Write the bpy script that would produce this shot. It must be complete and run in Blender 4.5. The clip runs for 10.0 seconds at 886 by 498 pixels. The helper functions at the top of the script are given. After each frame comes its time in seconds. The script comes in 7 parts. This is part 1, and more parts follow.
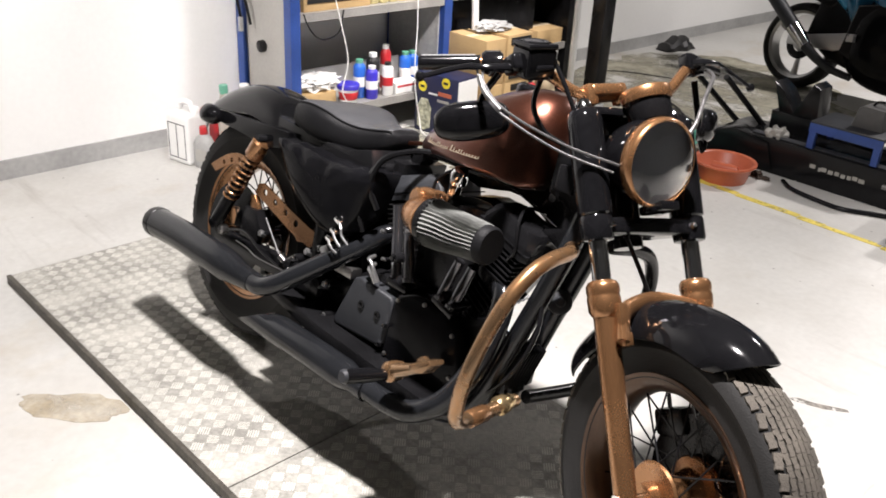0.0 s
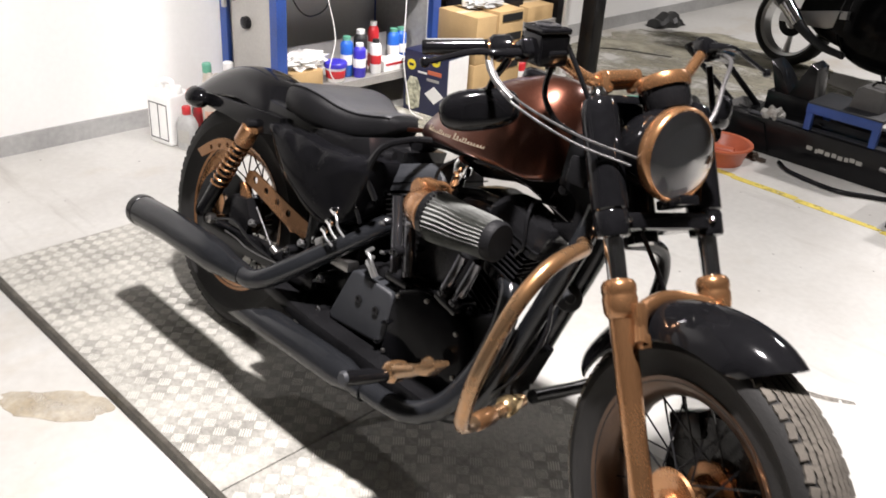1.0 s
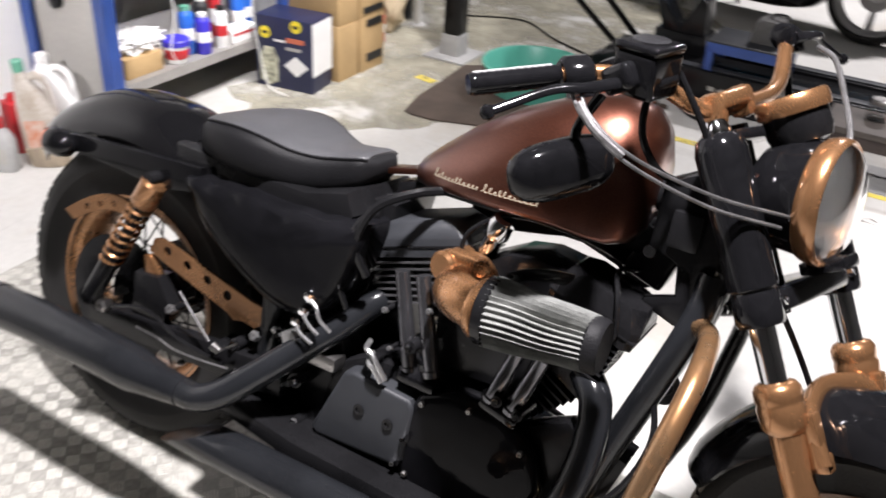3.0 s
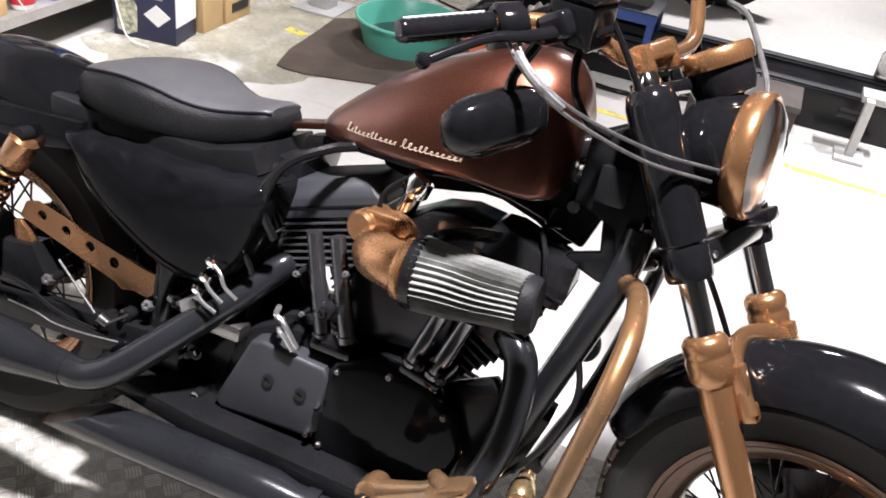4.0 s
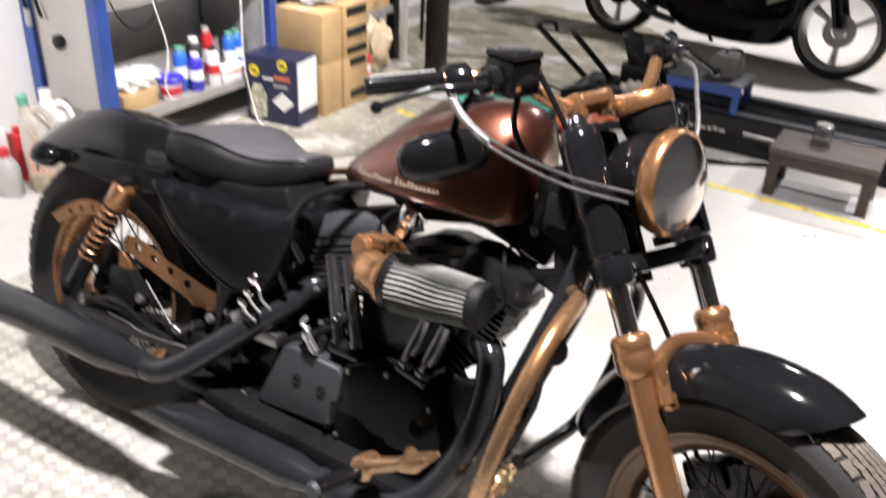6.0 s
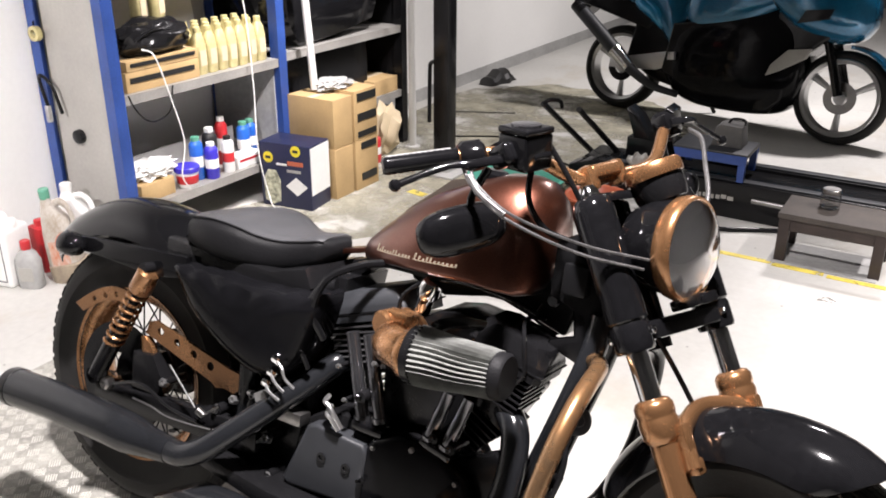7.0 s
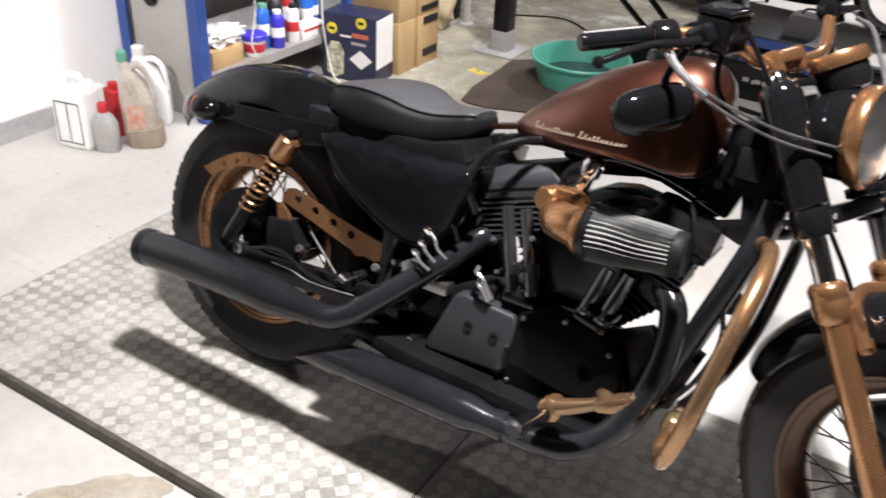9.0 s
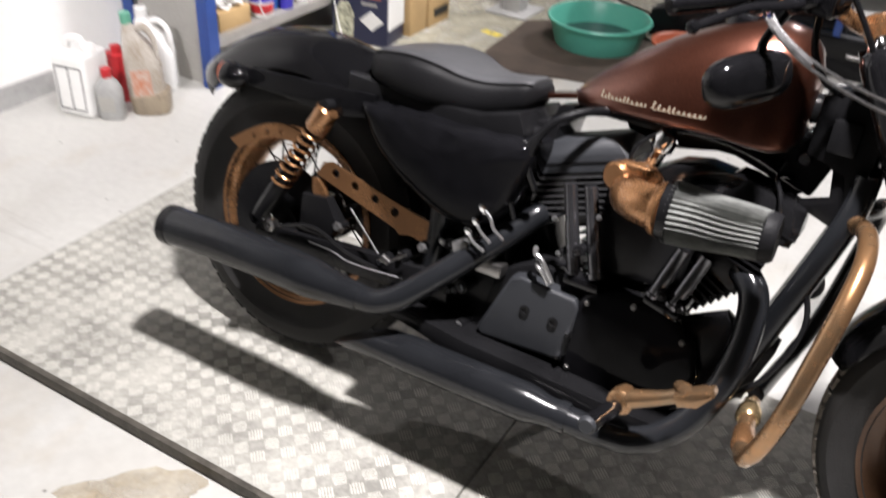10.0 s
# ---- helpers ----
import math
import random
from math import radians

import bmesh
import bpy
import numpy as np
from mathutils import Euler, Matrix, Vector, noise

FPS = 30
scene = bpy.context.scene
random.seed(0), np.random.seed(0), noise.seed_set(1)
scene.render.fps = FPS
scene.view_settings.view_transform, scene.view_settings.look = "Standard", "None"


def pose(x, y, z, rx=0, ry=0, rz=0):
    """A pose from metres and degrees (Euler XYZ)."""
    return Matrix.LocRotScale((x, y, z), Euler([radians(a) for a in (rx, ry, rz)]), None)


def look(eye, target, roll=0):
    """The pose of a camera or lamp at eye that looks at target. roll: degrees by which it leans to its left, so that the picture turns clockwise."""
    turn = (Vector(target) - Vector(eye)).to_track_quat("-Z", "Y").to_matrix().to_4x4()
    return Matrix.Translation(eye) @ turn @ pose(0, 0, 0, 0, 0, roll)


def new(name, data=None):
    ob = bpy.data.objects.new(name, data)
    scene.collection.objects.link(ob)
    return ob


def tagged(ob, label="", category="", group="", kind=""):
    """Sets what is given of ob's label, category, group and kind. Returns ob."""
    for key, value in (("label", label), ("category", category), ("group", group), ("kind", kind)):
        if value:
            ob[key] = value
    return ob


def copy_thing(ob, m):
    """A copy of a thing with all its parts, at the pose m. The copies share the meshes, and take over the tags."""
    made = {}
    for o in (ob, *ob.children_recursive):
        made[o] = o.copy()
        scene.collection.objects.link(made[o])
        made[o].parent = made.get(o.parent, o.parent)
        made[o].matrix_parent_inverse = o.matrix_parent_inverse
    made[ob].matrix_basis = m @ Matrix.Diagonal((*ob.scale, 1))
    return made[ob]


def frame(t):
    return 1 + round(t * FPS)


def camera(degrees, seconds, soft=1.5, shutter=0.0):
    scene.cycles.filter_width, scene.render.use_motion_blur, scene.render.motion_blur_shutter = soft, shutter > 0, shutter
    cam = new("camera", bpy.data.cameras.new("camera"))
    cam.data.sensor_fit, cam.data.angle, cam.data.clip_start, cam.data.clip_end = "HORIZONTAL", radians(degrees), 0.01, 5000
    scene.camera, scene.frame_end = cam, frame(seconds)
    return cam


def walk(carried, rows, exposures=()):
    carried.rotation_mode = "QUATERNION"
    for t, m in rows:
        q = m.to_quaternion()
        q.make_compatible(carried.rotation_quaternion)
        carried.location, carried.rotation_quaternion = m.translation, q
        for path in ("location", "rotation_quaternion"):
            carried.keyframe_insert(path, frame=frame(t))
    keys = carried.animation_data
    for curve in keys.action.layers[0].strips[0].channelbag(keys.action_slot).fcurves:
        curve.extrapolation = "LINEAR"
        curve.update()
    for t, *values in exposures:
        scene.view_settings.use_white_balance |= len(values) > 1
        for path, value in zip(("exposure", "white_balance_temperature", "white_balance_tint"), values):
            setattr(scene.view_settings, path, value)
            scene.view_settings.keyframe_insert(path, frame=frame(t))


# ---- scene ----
cam = camera(53.3, 10.0, soft=1.7, shutter=0.7)
PATH = [
    (0, (1.695, 0.414, 1.561), (0.419, 1.684, 0.69), 3.3),
    (0.5, (1.644, 0.414, 1.558), (0.403, 1.713, 0.679), 4.0),
    (1, (1.58, 0.452, 1.554), (0.356, 1.738, 0.634), 3.9),
    (1.5, (1.421, 0.56, 1.571), (0.191, 1.842, 0.652), 3.8),
    (2, (1.249, 0.644, 1.544), (0.043, 1.957, 0.638), 4.8),
    (2.2, (1.153, 0.667, 1.531), (0.01, 1.993, 0.562), 5.5),
    (3.3, (0.772, 0.661, 1.525), (0.103, 2.216, 0.459), 4.8),
    (3.5, (0.738, 0.649, 1.502), (0.173, 2.23, 0.416), 7.0),
    (4, (0.739, 0.671, 1.483), (0.232, 2.271, 0.396), 8.7),
    (4.5, (0.773, 0.652, 1.503), (0.206, 2.255, 0.45), 7.0),
    (5, (0.923, 0.636, 1.511), (0.286, 2.197, 0.435), 5.2),
    (5.5, (1.08, 0.579, 1.533), (0.322, 2.094, 0.47), 3.1),
    (6, (1.154, 0.53, 1.558), (0.264, 2.049, 0.61), 2.6),
    (6.2, (1.175, 0.509, 1.563), (0.232, 2.038, 0.682), 1.4),
    (7.3, (1.131, 0.485, 1.561), (0.196, 2.076, 0.789), -0.6),
    (7.5, (1.074, 0.44, 1.574), (0.189, 2.057, 0.799), -0.3),
    (8, (0.933, 0.341, 1.549), (0.127, 1.951, 0.678), 0.5),
    (8.5, (0.9, 0.301, 1.533), (0.088, 1.863, 0.584), 3.6),
    (9, (0.884, 0.283, 1.556), (0.016, 1.765, 0.533), 3.0),
    (9.5, (0.818, 0.283, 1.544), (-0.121, 1.739, 0.545), 1.5),
    (10, (0.695, 0.323, 1.513), (-0.118, 1.785, 0.417), 3.4),
]
walk(cam, [(t, look(eye, target, roll)) for t, eye, target, roll in PATH],
     [(0, -0.11, 6720, 14.5), (2.2, 0.02, 6620, 15), (3.5, 0.13, 6440, 16.5), (4.0, 0.30, 6440, 16.5), (4.5, 0.27, 6440, 16.5), (6, 0.18, 6620, 16.5), (7.5, 0.06, 6680, 16), (8.5, 0.0, 6600, 15.5), (10, -0.1, 6560, 14.5)])


# ---- light ----
world = bpy.data.worlds.new("world")
scene.world = world
world.use_nodes = True
world.node_tree.nodes["Background"].inputs[0].default_value = (0.75, 0.85, 1.0, 1)
world.node_tree.nodes["Background"].inputs[1].default_value = 0.05


def area_lamp(name, eye, target, sx, sy, watts, colour=(1, 1, 1), spread=180):
    data = bpy.data.lights.new(name, "AREA")
    data.shape, data.size, data.size_y, data.energy, data.color = "RECTANGLE", sx, sy, watts, colour
    data.spread = radians(spread)
    ob = new(name, data)
    ob.matrix_world = look(eye, target)
    return ob


area_lamp("lamp_main", (0.54, 1.51, 3.55), (0.62, 1.48, 0), 0.17, 0.2, 128, (1.0, 0.985, 0.985), 112)
area_lamp("lamp_bay", (0.6, 7.2, 3.4), (0.4, 7.1, 0), 0.14, 0.5, 135, (1.0, 0.985, 0.985), 150)
# Added fill, its source unseen, aimed sideways to brighten the rack.
area_lamp("fill_rack", (-0.35, 3.7, 3.3), (-2.2, 3.9, 0.95), 0.2, 0.5, 40, (1.0, 0.985, 0.985), 60)
area_lamp("lamp_far", (2.7, 4.6, 3.4), (2.7, 4.5, 0), 0.2, 0.9, 115, (1.0, 0.985, 0.985), 74)
# Added narrow fill from the south, source unseen, that whitens the west wall.
area_lamp("fill_wall", (0.2, -1.5, 3.2), (-2.33, 1.9, 1.2), 0.2, 0.2, 23, (1.0, 0.985, 0.985), 46)

# ---- materials ----


def material(name, colour, rough=0.5, metal=0.0, vary=0.15, scale=6.0, bump=0.0, fine=60.0, coat=0.0, spec=0.5, rvary=0.1, second=None, island=0.0):
    m = bpy.data.materials.new(name)
    m.use_nodes = True
    nt = m.node_tree
    b = nt.nodes["Principled BSDF"]
    co = nt.nodes.new("ShaderNodeTexCoord")
    n1 = nt.nodes.new("ShaderNodeTexNoise")
    n1.inputs["Scale"].default_value, n1.inputs["Detail"].default_value = scale, 6
    n2 = nt.nodes.new("ShaderNodeTexNoise")
    n2.inputs["Scale"].default_value, n2.inputs["Detail"].default_value = fine, 4
    nt.links.new(co.outputs["Object"], n1.inputs["Vector"])
    nt.links.new(co.outputs["Object"], n2.inputs["Vector"])
    mix = nt.nodes.new("ShaderNodeMix")
    mix.data_type = "RGBA"
    a = second or tuple(c * (1 - vary) for c in colour)
    z = colour if second else tuple(min(1, c * (1 + vary)) for c in colour)
    mix.inputs["A"].default_value, mix.inputs["B"].default_value = (*a, 1), (*z, 1)
    ramp = nt.nodes.new("ShaderNodeMapRange")
    ramp.inputs["From Min"].default_value, ramp.inputs["From Max"].default_value = 0.35, 0.65
    add = nt.nodes.new("ShaderNodeMath")
    add.operation = "MULTIPLY_ADD"
    add.inputs[1].default_value, add.inputs[2].default_value = 0.35, 0.0
    nt.links.new(n2.outputs["Fac"], add.inputs[0])
    tot = nt.nodes.new("ShaderNodeMath")
    tot.operation = "MULTIPLY_ADD"
    tot.inputs[1].default_value = 0.65
    nt.links.new(n1.outputs["Fac"], tot.inputs[0])
    nt.links.new(add.outputs[0], tot.inputs[2])
    nt.links.new(tot.outputs[0], ramp.inputs["Value"])
    nt.links.new(ramp.outputs[0], mix.inputs["Factor"])
    nt.links.new(mix.outputs["Result"], b.inputs["Base Color"])
    rr = nt.nodes.new("ShaderNodeMapRange")
    rr.inputs["To Min"].default_value, rr.inputs["To Max"].default_value = max(0.02, rough - rvary), min(1, rough + rvary)
    nt.links.new(tot.outputs[0], rr.inputs["Value"])
    nt.links.new(rr.outputs[0], b.inputs["Roughness"])
    b.inputs["Metallic"].default_value = metal
    b.inputs["Specular IOR Level"].default_value = spec
    b.inputs["Coat Weight"].default_value = coat
    b.inputs["Coat Roughness"].default_value = 0.04
    if bump:
        bp = nt.nodes.new("ShaderNodeBump")
        bp.inputs["Strength"].default_value, bp.inputs["Distance"].default_value = bump, 0.004
        nt.links.new(n2.outputs["Fac"], bp.inputs["Height"])
        nt.links.new(bp.outputs[0], b.inputs["Normal"])
    return m


GLOSS = material("gloss_black_paint", (0.006, 0.006, 0.0068), 0.085, 0, 0.3, 5, 0, 90, spec=0.36, rvary=0.05)
GLOSSWAVE = material("uneven_gloss_black_paint", (0.006, 0.006, 0.007), 0.05, 0, 0.3, 5, 0.15, 30, spec=0.09, rvary=0.03)
SATIN = material("satin_black", (0.009, 0.009, 0.0098), 0.2, 0, 0.3, 8, 0.05, 200, spec=0.22)
MATTE = material("matte_black_ceramic", (0.013, 0.014, 0.016), 0.17, 0, 0.2, 10, 0.06, 400, spec=0.42)
CHARCOAL = material("charcoal_powder_coat", (0.030, 0.032, 0.036), 0.45, 0, 0.15, 12, 0.2, 500, spec=0.3)
COPPER = material("copper_paint", (0.375, 0.19, 0.088), 0.26, 0.78, 0.14, 9, 0.03, 300, coat=0.3)
WORNCOPPER = material("scuffed_copper_paint", (0.40, 0.215, 0.10), 0.27, 0.78, 0.2, 7, 0.06, 60, coat=0.25, second=(0.24, 0.16, 0.095))
LAMPBOWL = material("smoked_reflector", (0.05, 0.052, 0.056), 0.42, 0.6, 0.2, 8, 0.03, 30)
TANKRED = material("brown_metallic_paint", (0.155, 0.053, 0.032), 0.31, 0.92, 0.22, 420, 0, 1100, coat=1.0)
TANKRED.node_tree.nodes["Principled BSDF"].inputs["Coat Roughness"].default_value = 0.2
CHROME = material("chrome", (0.75, 0.75, 0.76), 0.08, 1, 0.05, 10, 0, 100, rvary=0.05)
FORKCHROME = material("polished_fork_steel", (0.72, 0.73, 0.76), 0.16, 1, 0.05, 10, 0, 100, rvary=0.03)
DARKCHROME = material("dark_chrome", (0.2, 0.2, 0.215), 0.2, 0.9, 0.1, 10, 0, 100, rvary=0.05)
# Front rim paint, darkened for the shade the leaning wheel stands in.
SHADEDBRONZE = material("shaded_bronze_rim_paint", (0.075, 0.039, 0.021), 0.32, 0.6, 0.2, 12, 0.05, 200, coat=0.3)
BRASS = material("bright_brass", (0.62, 0.45, 0.24), 0.25, 0.9, 0.2, 30, 0.1, 90)
# Almost no metal: the inlay's bright reflection is put into its white.
INLAY = material("white_reflection_inlay", (0.82, 0.82, 0.82), 0.42, 0.1, 0.1, 30, 0.05, 100)
STEEL = material("dull_steel", (0.35, 0.34, 0.33), 0.35, 1, 0.2, 14, 0.1, 200)
ALLOY = material("bright_alloy", (0.45, 0.45, 0.45), 0.3, 0.85, 0.15, 14, 0.1, 200)
FINEDGE = material("machined_black_fin", (0.10, 0.10, 0.105), 0.3, 0.5, 0.3, 20, 0.1, 200, spec=0.4)
RUBBER = material("tyre_rubber", (0.019, 0.0185, 0.018), 0.72, 0, 0.25, 10, 0.3, 300, spec=0.3)
TREAD = material("dusty_tread_rubber", (0.125, 0.11, 0.092), 0.9, 0, 0.3, 20, 0.4, 300)
# Seat top is lightened for overhead sheen, its sides blackened for shade.
LEATHER = material("worn_leather_with_sheen", (0.060, 0.061, 0.065), 0.42, 0, 0.22, 9, 0.3, 350, spec=0.5)
VINYL = material("black_vinyl_and_seat_shade", (0.010, 0.010, 0.011), 0.5, 0, 0.2, 9, 0.25, 350, spec=0.12)
CABLE = material("braided_steel_cable", (0.16, 0.157, 0.157), 0.38, 0.7, 0.3, 40, 0.3, 500)
PLEAT = material("filter_gauze", (0.17, 0.175, 0.165), 0.8, 0.0, 0.25, 60, 0.4, 700)
CREAM = material("cream_script", (0.37, 0.30, 0.22), 0.4)
CONCRETE = material("painted_concrete", (0.535, 0.53, 0.50), 0.5, 0, 0.10, 1.1, 0.12, 35, rvary=0.15)


def soil_concrete(m):
    """Grey patches, scuff streaks and dark specks over the paint."""
    nt = m.node_tree
    b = nt.nodes["Principled BSDF"]
    last = b.inputs["Base Color"].links[0].from_socket
    co = nt.nodes.new("ShaderNodeTexCoord")

    def layer(last, colour, scale, stretch, low, high, amount, kind="noise"):
        mp = nt.nodes.new("ShaderNodeMapping")
        mp.inputs["Scale"].default_value = stretch
        mp.inputs["Rotation"].default_value = (0, 0, 0.6)
        nt.links.new(co.outputs["Object"], mp.inputs["Vector"])
        if kind == "noise":
            tx = nt.nodes.new("ShaderNodeTexNoise")
            tx.inputs["Detail"].default_value = 8
            tx.inputs["Roughness"].default_value = 0.62
            out = tx.outputs["Fac"]
        else:
            tx = nt.nodes.new("ShaderNodeTexVoronoi")
            out = tx.outputs["Distance"]
        tx.inputs["Scale"].default_value = scale
        nt.links.new(mp.outputs[0], tx.inputs["Vector"])
        rg = nt.nodes.new("ShaderNodeMapRange")
        rg.inputs["From Min"].default_value, rg.inputs["From Max"].default_value = low, high
        rg.inputs["To Max"].default_value = amount
        nt.links.new(out, rg.inputs["Value"])
        mx = nt.nodes.new("ShaderNodeMix")
        mx.data_type = "RGBA"
        mx.inputs["B"].default_value = (*colour, 1)
        nt.links.new(rg.outputs[0], mx.inputs["Factor"])
        nt.links.new(last, mx.inputs["A"])
        return mx.outputs["Result"]

    last = layer(last, (0.36, 0.34, 0.30), 0.9, (1, 1, 1), 0.52, 0.72, 0.55)
    last = layer(last, (0.42, 0.36, 0.27), 1.7, (1.2, 0.8, 1), 0.56, 0.74, 0.6)
    last = layer(last, (0.30, 0.28, 0.25), 2.2, (0.35, 2.6, 1), 0.60, 0.72, 0.5)
    last = layer(last, (0.22, 0.20, 0.18), 3.0, (7, 0.5, 1), 0.66, 0.74, 0.5)
    last = layer(last, (0.10, 0.09, 0.08), 9.0, (1, 1, 1), 0.055, 0.03, 0.75, "cell")
    nt.links.new(last, b.inputs["Base Color"])


soil_concrete(CONCRETE)
WALLPAINT = material("white_wall_paint", (0.82, 0.82, 0.80), 0.6, 0, 0.03, 2, 0.05, 40)
SKIRT = material("grey_skirting_paint", (0.36, 0.36, 0.35), 0.6, 0, 0.2, 3, 0.05, 40)
PLATE = material("worn_aluminium_plate", (0.36, 0.352, 0.318), 0.62, 0.0, 0.35, 6, 0.2, 90, spec=0.08)
PLATEBAR = material("polished_tread_metal", (0.52, 0.508, 0.46), 0.55, 0.0, 0.25, 4, 0.1, 90, spec=0.15)
EDGE = material("dark_edge_iron", (0.10, 0.09, 0.075), 0.6, 0.5, 0.4, 20, 0.4, 120)
BLUE = material("blue_enamel", (0.020, 0.058, 0.235), 0.4, 0, 0.2, 8, 0.05, 100)
GREYPANEL = material("grey_panel", (0.36, 0.35, 0.32), 0.5, 0, 0.1, 5, 0.05, 60)
CARD = material("brown_cardboard", (0.43, 0.29, 0.135), 0.85, 0, 0.12, 8, 0.1, 150)
TEAL = material("teal_plastic", (0.11, 0.47, 0.36), 0.35, 0, 0.06, 5, 0.02, 80)
ORANGE = material("orange_plastic", (0.50, 0.125, 0.06), 0.4, 0, 0.1, 6, 0.02, 80)
MATBROWN = material("brown_felt_mat", (0.07, 0.052, 0.04), 0.95, 0, 0.3, 8, 0.5, 120)
TAPE = material("yellow_floor_tape", (0.62, 0.50, 0.09), 0.6, 0, 0.25, 15, 0.1, 90)
WHITEPL = material("white_plastic", (0.75, 0.75, 0.73), 0.45, 0, 0.05, 6)
# The unseen ceiling is made dark to keep bounced light out of shadows.
CEIL = material("dark_low_bounce_ceiling", (0.06, 0.06, 0.057), 0.9, 0, 0.2, 2)
# Dark grey so the unseen walls throw little light back; the tool block shares it.
LOWBOUNCEGREY = material("dark_low_bounce_grey", (0.09, 0.088, 0.085), 0.8, 0, 0.15, 2)
DARKWOOD = material("dark_stained_wood", (0.032, 0.021, 0.018), 0.5, 0, 0.3, 14, 0.2, 120)
GREYSHELF = material("grey_steel_shelf", (0.33, 0.32, 0.30), 0.45, 0.3, 0.15, 6, 0.05, 80)
TAN = material("pale_tan", (0.55, 0.45, 0.30), 0.6, 0, 0.08)
DARKCARD = material("dark_card_edge", (0.20, 0.12, 0.06), 0.9)
BLACKINK = material("black_print", (0.012, 0.012, 0.012), 0.5)
YELLOWINK = material("yellow_print", (0.75, 0.62, 0.03), 0.45)
OLIVEINK = material("pale_olive_print", (0.38, 0.38, 0.28), 0.5, 0, 0.6, 30)
BRIGHTBLUE = material("bright_blue_print", (0.02, 0.12, 0.5), 0.3)
VIOLET = material("violet_plastic", (0.04, 0.03, 0.42), 0.35)
GREENCAP = material("green_plastic", (0.10, 0.32, 0.22), 0.4)
REDINK = material("red_print", (0.45, 0.02, 0.025), 0.4)
GOLD = material("gold_plastic", (0.55, 0.48, 0.24), 0.35, 0.25, 0.15, 20)
TANPL = material("translucent_grey_plastic", (0.50, 0.47, 0.43), 0.35, 0, 0.25, 14, 0.1, 90, second=(0.30, 0.25, 0.19))
DIRTYTAN = material("dirty_tan_plastic", (0.34, 0.28, 0.20), 0.45, 0, 0.25, 16, 0.1, 90, second=(0.20, 0.16, 0.12))
WORNLABEL = material("worn_orange_label", (0.46, 0.17, 0.09), 0.5, 0, 0.5, 40, second=(0.50, 0.40, 0.34))
STAIN = material("brown_residue", (0.42, 0.355, 0.25), 0.7, 0, 0.25, 8, 0.3, 60, second=(0.53, 0.49, 0.41))


def ragged(m, scale, low, high):
    """Lets the surface below show through in ragged patches."""
    nt = m.node_tree
    co = nt.nodes.new("ShaderNodeTexCoord")
    n = nt.nodes.new("ShaderNodeTexNoise")
    n.inputs["Scale"].default_value, n.inputs["Detail"].default_value, n.inputs["Roughness"].default_value = scale, 8, 0.65
    rg = nt.nodes.new("ShaderNodeMapRange")
    rg.inputs["From Min"].default_value, rg.inputs["From Max"].default_value = low, high
    nt.links.new(co.outputs["Object"], n.inputs["Vector"])
    nt.links.new(n.outputs["Fac"], rg.inputs["Value"])
    nt.links.new(rg.outputs[0], m.node_tree.nodes["Principled BSDF"].inputs["Alpha"])


ragged(STAIN, 6, 0.30, 0.66)
SCUFF = material("grey_scuff", (0.25, 0.23, 0.20), 0.8, 0, 0.2, 20)
ragged(SCUFF, 22, 0.42, 0.60)
ragged(TAPE, 26, 0.36, 0.44)
DUST = material("olive_floor_dust", (0.37, 0.35, 0.27), 0.9, 0, 0.25, 5, 0.2, 60)
ragged(DUST, 2.6, 0.36, 0.66)
SILVER = material("silver_paint", (0.55, 0.55, 0.55), 0.3, 0.7, 0.08)
SKYBLUE = material("blue_metallic_paint", (0.004, 0.115, 0.23), 0.2, 0.4, 0.2, 200, coat=1.0)
BRIGHTTEAL = material("bright_blue_metallic_paint", (0.008, 0.24, 0.47), 0.2, 0.4, 0.2, 200, coat=1.0)
WOODTOP = material("worn_grey_wood", (0.06, 0.05, 0.043), 0.7, 0, 0.25, 12, 0.2, 90)
NAVY = material("navy_print", (0.012, 0.016, 0.05), 0.4, 0, 0.1)
GLASS = bpy.data.materials.new("clear_glass")
GLASS.use_nodes = True
_g = GLASS.node_tree.nodes["Principled BSDF"]
_g.inputs["Transmission Weight"].default_value, _g.inputs["Roughness"].default_value, _g.inputs["IOR"].default_value = 1, 0.03, 1.45

# ---- mesh helpers ----


def spline(pts, n=8):
    """Points along a smooth curve through pts."""
    p = [Vector(q) for q in pts]
    p = [2 * p[0] - p[1]] + p + [2 * p[-1] - p[-2]]
    out = []
    for i in range(1, len(p) - 2):
        a, b, c, d = p[i - 1], p[i], p[i + 1], p[i + 2]
        for k in range(n):
            t = k / n
            out.append(0.5 * (2 * b + (c - a) * t + (2 * a - 5 * b + 4 * c - d) * t * t + (3 * b - a - 3 * c + d) * t ** 3))
    out.append(p[-2])
    return out


def ramp_list(values, count):
    """values spread evenly over count places."""
    out = []
    for i in range(count):
        t = i / max(1, count - 1) * (len(values) - 1)
        k = min(int(t), len(values) - 2) if len(values) > 1 else 0
        out.append(values[0] if len(values) == 1 else values[k] + (values[k + 1] - values[k]) * (t - k))
    return out


def skin(bm, rings, cap=True, closed=False):
    """Faces between rings of points with the same count."""
    vs = [[bm.verts.new(q) for q in ring] for ring in rings]
    n = len(vs[0])
    pairs = list(zip(vs, vs[1:])) + ([(vs[-1], vs[0])] if closed else [])
    for a, b in pairs:
        for i in range(n):
            bm.faces.new((a[i], a[(i + 1) % n], b[(i + 1) % n], b[i]))
    if cap and not closed:
        bm.faces.new(vs[0][::-1])
        bm.faces.new(vs[-1])
    return vs


